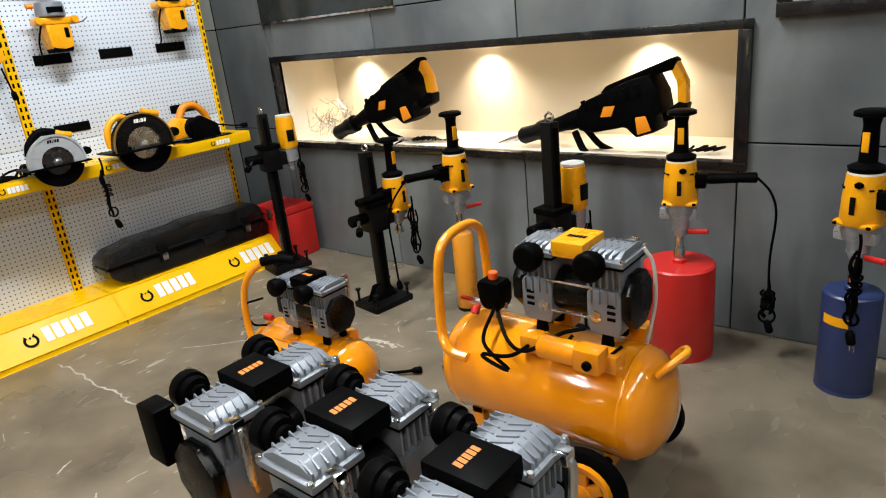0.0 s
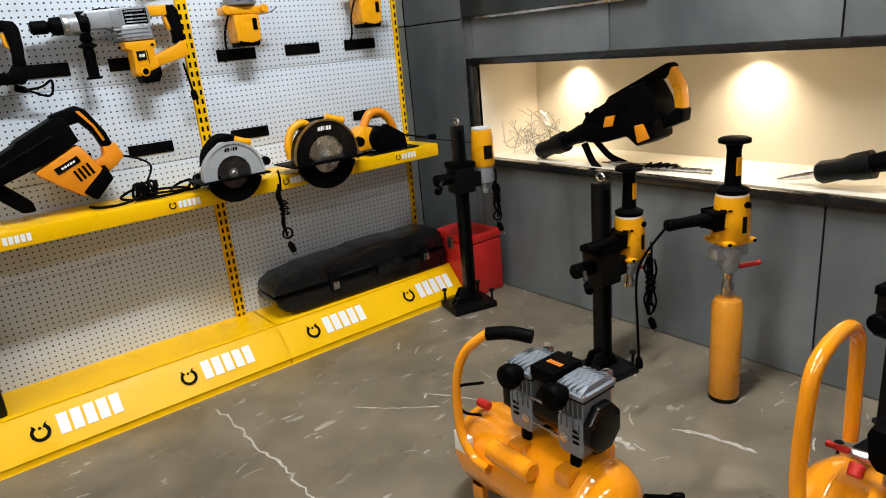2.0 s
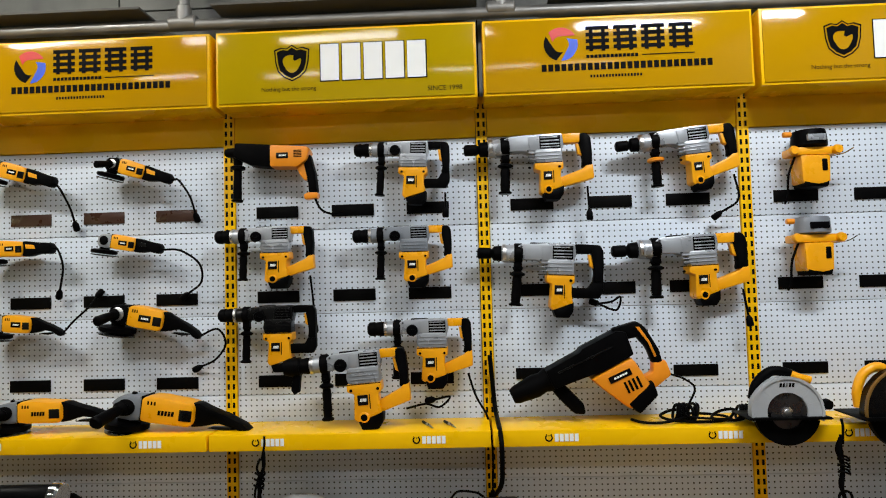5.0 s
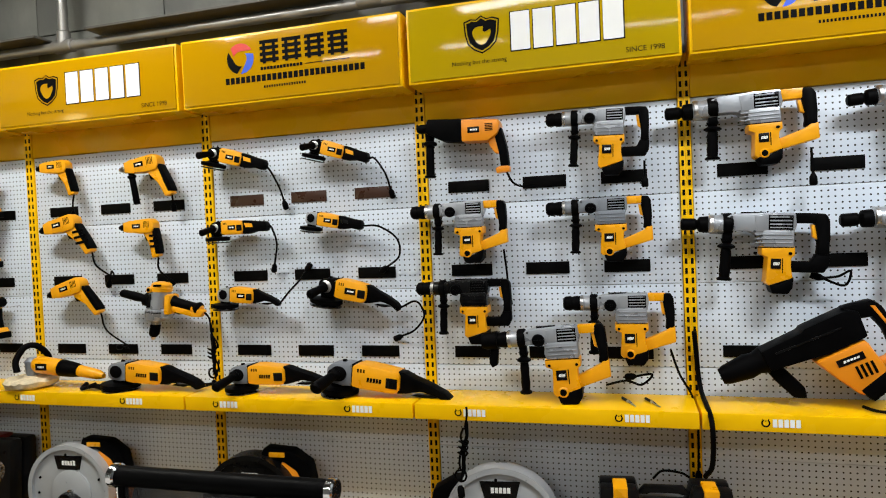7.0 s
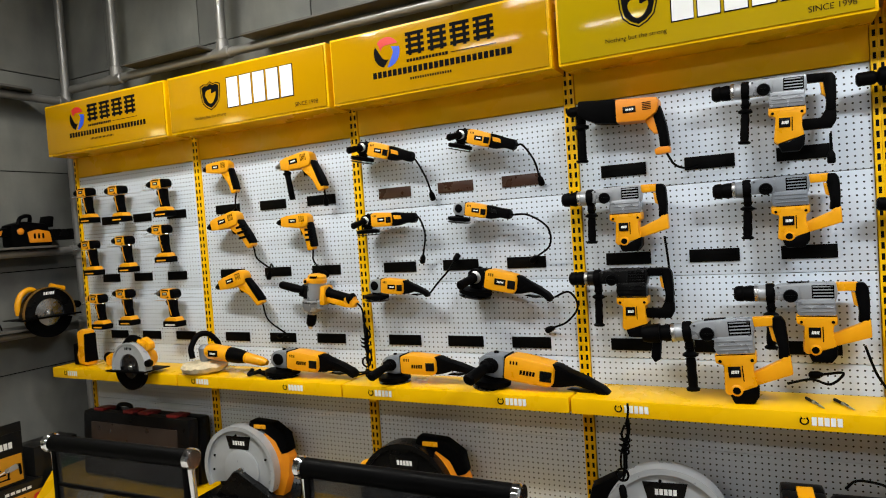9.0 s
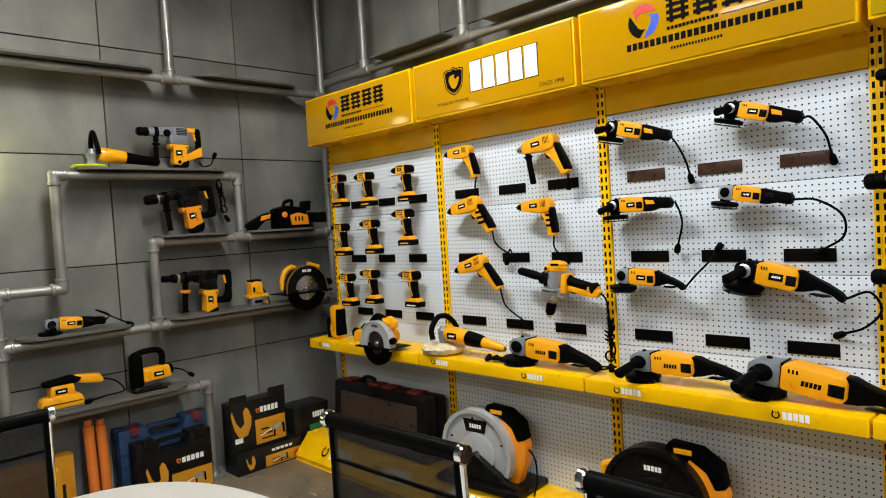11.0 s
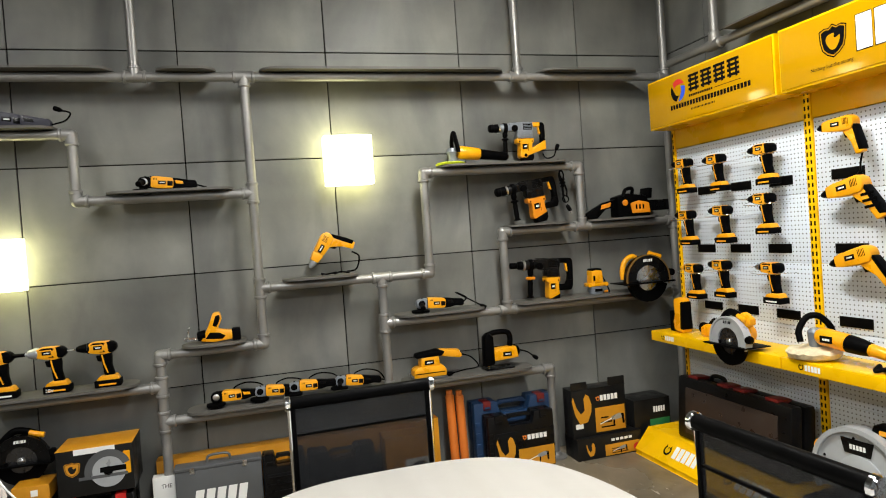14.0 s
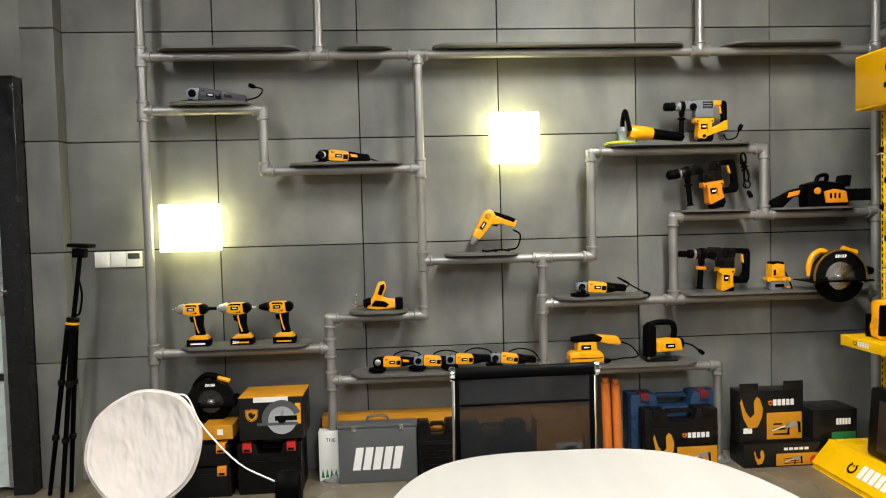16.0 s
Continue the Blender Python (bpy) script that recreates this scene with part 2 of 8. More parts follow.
def bx(bm, x0, y0, z0, x1, y1, z1, b=0.0, m=None):
    """A box between two corners, with rounded edges."""
    vs = bmesh.ops.create_cube(bm, size=1)["verts"]
    for v in vs:
        v.co = Vector(((x0 + x1) / 2 + v.co.x * (x1 - x0), (y0 + y1) / 2 + v.co.y * (y1 - y0), (z0 + z1) / 2 + v.co.z * (z1 - z0)))
        if m is not None:
            v.co = m @ v.co
    bevel_new(bm, vs, b)
    return bm


def pr(bm, pts, y0, y1, b=0.0, s=1.0, m=None):
    """A profile in x, z pushed out along y."""
    a = [bm.verts.new((x * s, y0 * s, z * s)) for x, z in pts]
    c = [bm.verts.new((x * s, y1 * s, z * s)) for x, z in pts]
    n = len(pts)
    fs = [bm.faces.new(a), bm.faces.new(c[::-1])]
    for i in range(n):
        fs.append(bm.faces.new((a[i], c[i], c[(i + 1) % n], a[(i + 1) % n])))
    bmesh.ops.recalc_face_normals(bm, faces=fs)
    if m is not None:
        for v in a + c:
            v.co = m @ v.co
    bevel_new(bm, a + c, b * s)
    return bm


def frame_of(d):
    d = Vector(d).normalized()
    u = d.cross(Vector((0, 0, 1)) if abs(d.z) < 0.9 else Vector((1, 0, 0))).normalized()
    return u, d.cross(u)


def lathe(bm, p, d, prof, n=20):
    """Rings (along, radius) round the axis through p towards d, capped at both ends."""
    p, dn = Vector(p), Vector(d).normalized()
    u, w = frame_of(dn)
    rings = []
    for h, r in prof:
        rings.append([bm.verts.new(p + dn * h + (u * math.cos(2 * math.pi * i / n) + w * math.sin(2 * math.pi * i / n)) * max(r, 1e-4)) for i in range(n)])
    fs = []
    for q, r in zip(rings, rings[1:]):
        for i in range(n):
            fs.append(bm.faces.new((q[i], q[(i + 1) % n], r[(i + 1) % n], r[i])))
    fs += [bm.faces.new(rings[0][::-1]), bm.faces.new(rings[-1])]
    bmesh.ops.recalc_face_normals(bm, faces=fs)
    return bm


def cy(bm, p0, p1, r0, r1=None, n=18, e=0.0):
    """A round bar from p0 to p1 with softened ends."""
    p0, p1 = Vector(p0), Vector(p1)
    r1 = r0 if r1 is None else r1
    h = (p1 - p0).length
    e = e or min(r0, r1, h) * 0.18
    return lathe(bm, p0, p1 - p0, [(0, r0 - e), (e, r0), (h - e, r1), (h, r1 - e)], n)


def smooth(pts, k=6):
    pts = [Vector(p) for p in pts]
    if len(pts) < 3:
        return pts
    q = [pts[0] * 2 - pts[1]] + pts + [pts[-1] * 2 - pts[-2]]
    out = []
    for i in range(1, len(q) - 2):
        a, b, c, d = q[i - 1:i + 3]
        for j in range(k):
            t = j / k
            out.append(0.5 * ((2 * b) + (c - a) * t + (2 * a - 5 * b + 4 * c - d) * t * t + (3 * b - a - 3 * c + d) * t ** 3))
    return out + [pts[-1]]


def tb(bm, pts, r, n=7, k=6):
    """A bent tube through the points."""
    pts = smooth(pts, k)
    rings, u = [], None
    for i, p in enumerate(pts):
        d = (pts[min(i + 1, len(pts) - 1)] - pts[max(i - 1, 0)]).normalized()
        u = frame_of(d)[0] if u is None else (u - d * u.dot(d)).normalized()
        w = d.cross(u)
        rings.append([bm.verts.new(p + (u * math.cos(2 * math.pi * j / n) + w * math.sin(2 * math.pi * j / n)) * r) for j in range(n)])
    fs = []
    for a, b in zip(rings, rings[1:]):
        for j in range(n):
            fs.append(bm.faces.new((a[j], a[(j + 1) % n], b[(j + 1) % n], b[j])))
    fs += [bm.faces.new(rings[0][::-1]), bm.faces.new(rings[-1])]
    bmesh.ops.recalc_face_normals(bm, faces=fs)
    return bm


def B():
    return bmesh.new()


def part(name, bm, material, parent=None, label=""):
    """Links a bmesh as one mesh object, under a thing or a part."""
    me = bpy.data.meshes.new(name)
    bm.to_mesh(me)
    bm.free()
    me.materials.append(material)
    me.shade_smooth()
    me.set_sharp_from_angle(angle=radians(38))
    ob = new(name, me)
    if parent is not None:
        ob.parent = parent
    if label:
        ob["label"] = label
    return ob


def thing(name, label, category, m=None, group="", kind=""):
    ob = new(name)
    ob.empty_display_size = 0.05
    if m is not None:
        ob.matrix_world = m
    return tagged(ob, label, category, group, kind)


def setting(name, bm, material, label, category):
    return tagged(part(name, bm, material), label, category, "", "structure")


def marks(bm, x, z, y, w, h, n, slant=0.0, gap=0.22):
    """A row of n upright blocks on a face towards -y: a wordmark drawn as plain bars."""
    step = w / n
    for i in range(n):
        a, b = x + i * step, x + (i + 1 - gap) * step
        vs = [bm.verts.new(c) for c in ((a, y, z), (b, y, z), (b + slant * h, y, z + h), (a + slant * h, y, z + h))]
        bm.faces.new(vs)
    return bm


def shield(bm, x, z, y, r):
    """A plain crest: a rim, a dark field inside it and a round patch left open, bitten by a small notch."""
    out = [(-1, .72), (-.62, .86), (-.3, .80), (0, 1.0), (.3, .80), (.62, .86), (1, .72), (.94, .0), (.80, -.52), (.45, -.86), (0, -1.08), (-.45, -.86), (-.80, -.52), (-.94, .0)]
    n = len(out)
    for i in range(n):
        p, q = out[i], out[(i + 1) % n]
        bm.faces.new([bm.verts.new((x + c[0] * r * f, y, z + c[1] * r * f)) for c, f in ((p, 1), (q, 1), (q, .92), (p, .92))])
    field = []
    for p, q in zip(out, out[1:] + out[:1]):
        for k in range(3):
            field.append((p[0] + (q[0] - p[0]) * k / 3, p[1] + (q[1] - p[1]) * k / 3))
    for p, q in zip(field, field[1:] + field[:1]):
        quad = [(p[0] * .84, p[1] * .84), (q[0] * .84, q[1] * .84)]
        for c in (q, p):
            a = math.atan2(c[1] + .04, c[0])
            near = .50 + .05 * math.sin(3 * a) if not .6 < a < 1.35 else .20
            quad.append((near * math.cos(a), near * math.sin(a) - .04))
        bm.faces.new([bm.verts.new((x + c[0] * r, y, z + c[1] * r)) for c in quad])
    return bm


def open_crest(bm, x, z, y, r):
    """A small stencilled crest: a thick open ring with two ears at its gap."""
    arc = [radians(122 + 296 * k / 20) for k in range(21)]
    for a, b in zip(arc, arc[1:]):
        bm.faces.new([bm.verts.new((x + r * f * math.cos(c), y, z + r * f * math.sin(c))) for c, f in ((a, 1), (b, 1), (b, .64), (a, .64))])
    for e in (-1, 1):
        bm.faces.new([bm.verts.new((x + e * r * px, y, z + r * pz)) for px, pz in ((.30, .50), (.56, .48), (.80, 1.02), (.52, .88))])
    bm.faces.new([bm.verts.new((x + r * px, y, z + r * pz)) for px, pz in ((-.14, .42), (.10, .30), (.20, .62), (-.06, .66))])
    return bm


def words(name, text, size, material, m, parent=None):
    """Flat lettering in the built-in font, turned to a mesh."""
    c = bpy.data.curves.new(name, "FONT")
    c.body, c.size, c.align_x = text, size, "LEFT"
    tmp = new(name, c)
    me = bpy.data.meshes.new_from_object(tmp.evaluated_get(bpy.context.evaluated_depsgraph_get()))
    bpy.data.objects.remove(tmp)
    me.materials.clear()
    me.materials.append(material)
    ob = new(name, me)
    if parent is not None:
        ob.parent = parent
    ob.matrix_basis = m
    return ob


# ---- the room ----
XL, XR, YB, YF, ZC = -4.42, 2.25, 0.27, -6.2, 3.30
floor_ob = setting("floor", bx(B(), XL - 0.2, YF - 0.2, -0.12, XR + 0.7, YB + 0.2, 0), FLOOR, "worn brown-grey polished concrete floor with pale scuffs", "floor")
# added out of view; kept dark so that little light bounces back
setting("ceiling", bx(B(), XL - 0.2, YF - 0.2, ZC, XR + 0.7, YB + 0.2, ZC + 0.12), CEIL, "unseen ceiling closing the room, kept dark to limit bounced light", "ceiling")
wall_left = setting("wall_left", bx(B(), XL - 0.2, YF, 0, XL - 0.012, YB, ZC), INK, "wall of grey cement panels with dark joints", "wall")
wall_back = setting("wall_back", bx(B(), XL - 0.2, YB + 0.012, 0, XR + 0.012, YB + 0.2, ZC), INK, "grey panelled wall behind the yellow rack", "wall")
setting("wall_front", bx(B(), XL - 0.2, YF - 0.2, 0, XR + 0.7, YF, ZC), WALLP, "plain grey wall closing the room", "wall")
NY0, NY1, NZ0, NZ1, ND = -2.75, -0.255, 0.64, 1.11, 0.42      # display niche
bm = B()
bx(bm, XR + 0.012, YF, 0, XR + 0.6, NY0, ZC)
bx(bm, XR + 0.012, NY1, 0, XR + 0.6, YB + 0.2, ZC)
bx(bm, XR + 0.012, NY0, 0, XR + 0.6, NY1, NZ0)
bx(bm, XR + 0.012, NY0, NZ1, XR + 0.6, NY1, ZC)
wall_right = setting("wall_right", bm, INK, "grey panelled wall with a long lit display niche", "wall")
lining = thing("niche_lining", "cream painted lining of the lit wall niche", "niche", kind="structure")
for nm, box in (("back_panel", (XR + ND, NY0, NZ0, XR + ND + 0.02, NY1, NZ1)), ("sill", (XR + 0.01, NY0 + 0.001, NZ0 + 0.001, XR + ND, NY1 - 0.001, NZ0 + 0.012)),
                ("soffit", (XR + 0.01, NY0 + 0.001, NZ1 - 0.012, XR + ND, NY1 - 0.001, NZ1 - 0.001)), ("side_panel", (XR + 0.01, NY0 + 0.001, NZ0 + 0.013, XR + ND, NY0 + 0.012, NZ1 - 0.013)),
                ("side_panel", (XR + 0.01, NY1 - 0.012, NZ0 + 0.013, XR + ND, NY1 - 0.001, NZ1 - 0.013))):
    part(nm, bx(B(), *box), NIWALL, lining)
niche_frame = thing("niche_frame", "glossy black frame round the lit wall niche", "frame", kind="structure")
fw = 0.032
for y0, z0, y1, z1 in ((NY0 - fw, NZ1 - .012, NY1 + fw, NZ1 + fw - .012), (NY0 - fw, NZ0 - fw + .014, NY1 + fw, NZ0 + .014), (NY0 - fw, NZ0 + .014, NY0 + .012, NZ1 - .012), (NY1 - .012, NZ0 + .014, NY1 + fw, NZ1 - .012)):
    part("frame_bar", bx(B(), XR - 0.022, y0, z0, XR + 0.03, y1, z1, 0.004), FRAMEB, niche_frame)

# wall panels with open joints
SEAM_Z = [0.0, 0.70, 1.31, 1.92, 2.53, 3.14, ZC]


def panel(parent, m, w, h):
    # the right wall takes the copy with dimmer light in its colour
    paint = PANEL_DIM if parent is wall_right else PANEL
    key = (round(w, 3), round(h, 3), paint.name)
    me = PANELS.get(key)
    if me is None:
        b = B()
        bx(b, 0, 0, 0, w, 0.012, h, 0.0025)
        me = bpy.data.meshes.new("panel")
        b.to_mesh(me)
        b.free()
        me.materials.append(paint)
        PANELS[key] = me
    ob = new("panel", me)
    ob.parent = parent
    ob.matrix_basis = m
    return ob


PANELS = {}
J = 0.006


def panel_grid(parent, cols, rows, place, skip=None):
    for a, b in zip(cols, cols[1:]):
        for c, d in zip(rows, rows[1:]):
            if skip and skip(a, b, c, d):
                continue
            panel(parent, place(a + J / 2, c + J / 2), b - a - J, d - c - J)


# left wall: local x runs along world +y, the face looks to +x
panel_grid(wall_left, [-4.46, -3.63, -2.82, -2.015, -1.20, -0.385, YB], SEAM_Z, lambda a, c: pose(XL, a, c, 0, 0, 90))
panel_grid(wall_back, [XL, -4.0, -3.2, -2.4, -1.6, -0.8, 0.0, 0.8, 1.6, XR], SEAM_Z, lambda a, c: pose(a, YB, c, 0, 0, 0))
RZ = [0.0, 0.72, 1.31, 1.92, 2.53, 3.14, ZC]
RY = [YF, -5.2, -4.4, -3.58, NY0, -1.87, -1.045, -0.2, YB]
# right wall: local x runs along world -y; panels are cut round the niche
for a, b in zip(RY, RY[1:]):
    for c, d in zip(RZ, RZ[1:]):
        spans = [(a, b, c, d)]
        if b > NY0 and a < NY1 and d > NZ0 and c < NZ1:
            spans = []
            if c < NZ0:
                spans.append((max(a, NY0), min(b, NY1), c, NZ0))
            if d > NZ1:
                spans.append((max(a, NY0), min(b, NY1), NZ1, d))
            if a < NY0:
                spans.append((a, NY0, c, d))
            if b > NY1:
                spans.append((NY1, b, c, d))
        for p, q, r, s in spans:
            if q - p > 0.03 and s - r > 0.03:
                j0, j1 = (J / 2 if r == c else 0), (J / 2 if s == d else 0)
                panel(wall_right, pose(XR, q - J / 2, r + j0, 0, 0, -90), q - p - J, s - r - j0 - j1)

# pilaster, door and switch at the end of the left wall
pil = thing("pilaster", "grey panelled pilaster beside the glass door", "pilaster", kind="structure")
for c, d in zip(SEAM_Z, SEAM_Z[1:]):
    part("panel", bx(B(), XL + .002, -4.627, c + .003, XL + 0.09, -4.45, d - .003, 0.003), PANEL, pil)
door = thing("door", "black-framed glazed door standing beside the panelled wall", "door", pose(XL + 0.08, -4.63, 0), kind="structure")
part("door_frame", bx(B(), -0.05, -0.105, 0, 0.09, 0, 2.26, 0.004), FRAMEB, door)
part("top_rail", bx(B(), -0.05, -1.05, 2.16, 0.09, -0.106, 2.26, 0.004), FRAMEB, door)
part("leaf_stile", bx(B(), 0.0, -0.15, 0.03, 0.05, -0.11, 2.11, 0.003), mat("alu_stile", (0.35, 0.37, 0.37), 0.35, 0.6), door)
part("glass_pane", bx(B(), 0.02, -1.04, 0.03, 0.035, -0.151, 2.11), GLASS, door)
part("cross_rail", bx(B(), 0.01, -1.04, 0.62, 0.045, -0.152, 0.66, 0.003), FRAMEB, door)
lk = part("lock_case", bx(B(), 0.051, -0.15, 0.98, 0.08, -0.11, 1.18, 0.006), STL, door)
part("lock_handle", cy(B(), (0.075, -0.115, 1.1), (0.11, -0.115, 1.1), 0.02), CHR, lk)
setting("side_wall", bx(B(), XL - 0.2, YF, 0, XL + 0.05, -5.76, ZC), WALLP, "plain grey wall past the door", "wall")
setting("wall_over_door", bx(B(), XL - 0.011, -5.76, 2.263, XL + 0.085, -4.629, ZC, 0.002), PANEL, "grey panel wall above the glazed door", "wall")
setting("wall_past_door", bx(B(), XL - 0.011, -5.759, 0, XL + 0.02, -4.64, 2.26), GLASS, "pale glazed wall behind the door", "wall")
sw = thing("light_switch", "white three-gang light switch plate on grey panels", "switch", pose(XL, -4.325, 1.217))
for i in range(3):
    p = part("switch_plate", bx(B(), 0, i * 0.087, 0, 0.012, i * 0.087 + 0.085, 0.087, 0.003), SWITCHM, sw)
    part("rocker", bx(B(), 0.012, i * 0.087 + 0.01, 0.01 if i < 2 else 0.045, 0.016, i * 0.087 + 0.075, 0.077, 0.002), SWITCHM if i < 2 else mat("display_dark", (0.05, 0.06, 0.05), 0.2), p)

# ceiling panels, the room's light
for x, y, w, tint in ((-2.6, -1.40, 1.38, (1.0, 0.98, 0.90)), (-0.9, -1.75, 0.32, (1.0, 0.99, 0.97)), (1.12, -1.75, 1.95, (0.94, 0.98, 1.0)), (-2.3, -4.4, 0.58, (1.0, 0.98, 0.92)), (-0.6, -4.7, 0.26, (1.0, 0.99, 0.97)), (1.0, -4.7, 0.32, (0.95, 0.98, 1.0))):
    cl = thing("ceiling_light", "long white ceiling light panel", "ceiling light", pose(x, y, ZC), group="ceiling light panels")
    part("light_body", bx(B(), -0.62, -0.16, -0.05, 0.62, 0.16, -0.002, 0.006), SWITCHM, cl)
    part("diffuser", bx(B(), -0.58, -0.12, -0.056, 0.58, 0.12, -0.0505, 0.002), BULB, cl)
    lamp("ceiling_lamp", "AREA", pose(x, y, ZC - 0.07), KEY_W * w, tint, 1.16, 0.24)
for y in (-0.56, -1.44, -2.29):
    sp = thing("niche_spotlight", "small recessed warm spotlight in the niche top", "spotlight", pose(XR + 0.345, y, NZ1 - 0.012), group="niche spotlights")
    part("bezel", lathe(B(), (0, 0, -0.006), (0, 0, 1), [(0, 0.03), (0.004, 0.034), (0.0055, 0.034)], 20), STL, sp)
    part("bulb", lathe(B(), (0, 0, -0.009), (0, 0, 1), [(0, 0.018), (0.002, 0.02)], 16), SPOTG, sp)
    lamp("niche_lamp", "SPOT", pose(XR + 0.345, y, NZ1 - 0.026, 0, 0, 0), NICHE_W * 1.36, (1.0, 0.84, 0.62), 0.02, spot=128)

# ---- the yellow display rack ----


def rack_bay(i, x0, brand):
    """One metre of rack: posts, perforated panels, header, sign box, shelf and plinth."""
    bay = thing("display_rack", "yellow steel display rack bay with white perforated panels", "display rack", pose(x0, 0, 0), group="bays of the tool rack")
    pw = 0.021
    for x in (0.0, 1.0 - pw):
        p = part("post", bx(B(), x, -0.012, 0.0, x + pw, 0.05, 2.0, 0.002), RACK, bay)
        b = B()
        for k in range(52):
            z = 0.14 + k * 0.0355
            bx(b, x + 0.006, -0.0127, z, x + pw - 0.006, -0.0118, z + 0.021)
        tagged(part("post_slot", b, INK, p), kind="stuff")
    zs = [0.14, 0.53, 0.86, 1.17, 1.50, 1.84]
    for a, b in zip(zs, zs[1:]):
        part("perforated_panel", bx(B(), pw + 0.002, 0, a + 0.001, 1 - pw - 0.002, 0.02, b - 0.001, 0.0015), PEG, bay)
    part("header_panel", bx(B(), pw + 0.002, -0.006, 1.842, 1 - pw - 0.002, 0.02, 2.0, 0.002), RACK, bay)
    s = part("sign_box", bx(B(), 0.012, -0.165, 1.955, 0.988, 0.03, 2.238, 0.004), RACK, bay, "glossy yellow sign box with dark printing")
    f = part("sign_face", bx(B(), 0.022, -0.170, 1.965, 0.978, -0.1655, 2.228, 0.001), SIGN_B if i == 3 else SIGN, s)
    y = -0.1712
    if brand:
        part("crest", shield(B(), 0.302, 2.112, y, 0.067), INK, s)
        part("wordmark_shadow", marks(B(), 0.406, 2.034, y, 0.408, 0.144, 5, gap=.10), INK, s)
        for k in range(5):
            part("letter_bar", marks(B(), 0.410 + k * 0.0808, 2.038, y - 0.0006, 0.0808, 0.137, 1, gap=.16), WHT, s)
        words("small_print", "SINCE 1998", 0.026, INK, pose(0.805, y, 1.985, 90, 0, 0), s)
        words("slogan", "Nothing but the strong", 0.022, INK, pose(0.185, y, 2.005, 90, 0, 0), s)
    else:
        for mt, a0 in ((INK, 150), (REDINK, 30), (BLUINK, 270)):
            b = B()
            pts = []
            for k in range(9):
                a = radians(a0 + k * 13)
                pts.append((0.297 + 0.062 * math.cos(a), 2.136 + 0.062 * math.sin(a)))
            for k in range(9):
                a = radians(a0 + 70 + (8 - k) * 8)
                pts.append((0.297 + 0.030 * math.cos(a), 2.136 + 0.030 * math.sin(a)))
            b.faces.new([b.verts.new((px, y, pz)) for px, pz in pts])
            part("swirl", b, mt, s)
        for k in range(4):
            b = B()
            gx = 0.388 + k * 0.1
            for q in range(4):
                bx(b, gx, y - 0.0005, 2.112 + q * 0.024, gx + 0.084, y, 2.112 + q * 0.024 + 0.014)
            bx(b, gx + 0.012, y - 0.0007, 2.105, gx + 0.026, y - 0.0005, 2.195)
            bx(b, gx + 0.056, y - 0.0007, 2.105, gx + 0.070, y - 0.0005, 2.195)
            tagged(part("glyph", b, INK, s), kind="stuff")
        tagged(part("company_line", marks(B(), 0.225, 2.036, y, 0.62, 0.026, 26, gap=0.25), INK, s), kind="stuff")
        b = marks(B(), 0.388, 2.080, y, 0.19, 0.012, 13)
        bx(b, 0.588, y - .0004, 2.084, 0.778, y, 2.087)
        part("sub_line", b, INK, s)
        tagged(part("web_line", marks(B(), 0.40, 2.008, y, 0.19, 0.010, 17, gap=.4), INK, s), kind="stuff")
    sh = part("shelf", bx(B(), 0.004, -0.245, 0.705, 0.996, -0.014, 0.762, 0.004), RACK, bay, "yellow folded steel shelf")
    for lx in ((0.12,), (0.115, 0.69), (0.15, 0.733), (0.172, 0.738), (0.195, 0.748), (0.20, 0.76))[i]:
        part("shelf_crest", open_crest(B(), lx, 0.735, -0.2462, 0.0135), INK, sh)
        part("shelf_wordmark", marks(B(), lx + 0.02, 0.722, -0.2462, 0.085, 0.026, 5), WHT, sh)
    pl = part("plinth", pr(B(), [(-0.335, 0), (0.03, 0), (0.03, 0.148), (-0.235, 0.148), (-0.335, 0.032)], (-0.10, 0.003, 0.003, 0.003, 0.010, 0.060)[i], (0.997, 0.997, 0.997, 0.990, 1.054, 1.11)[i], 0.005, 1, pose(0, 0, 0, 0, 0, 0) @ Matrix(((0, 1, 0, 0), (1, 0, 0, 0), (0, 0, 1, 0), (0, 0, 0, 1)))), RACK, bay, "sloped yellow plinth with white wordmark")
    slope = Matrix.Translation((0, -0.2868, 0.0895)) @ pose(0, 0, 0, -40.8, 0, 0)
    for lx in ((0.16, 0.66) if i < 5 else (0.195, 0.705)):
        for nm, b, mt in (("plinth_crest", open_crest(B(), lx, -0.004, 0, 0.031), INK), ("plinth_wordmark", marks(B(), lx + 0.055, -0.036, 0, 0.21, 0.074, 5), WHT)):
            o = part(nm, b, mt, pl)
            o.matrix_basis = slope @ pose(0, -0.0022, 0)
    offs = ((0.105, 0.405, 0.70), (0.105, 0.41, 0.70), (0.085, 0.385, 0.70))
    for r, (z, sh_h) in enumerate(((1.549, .046), (1.217, .046), (0.890, .046) if i < 4 else (0.900, .043))):
        for k in range(3):
            if i == 0:
                lx, w = (0.20, 0.47, 0.74)[k] + (0, -.03, .0)[r], 0.14
            else:
                lx, w = (0.105, 0.405, 0.70)[k], 0.158
            brown = (i == 2 and r == 0)
            part("label_strip", bx(B(), lx, -0.004, z, lx + w * 1.05, -0.0005, z + sh_h, 0.0008), BROWNLAB if brown else LABEL, bay)
    return bay


for i in range(6):
    rack_bay(i, i - 4.0, i % 2 == 1)

# ---- galvanised pipes ----
PX, PR_ = -4.27, 0.0245
rack = thing("pipe_shelf", "wall shelf of grey galvanised pipes with rounded dark boards", "pipe shelf")


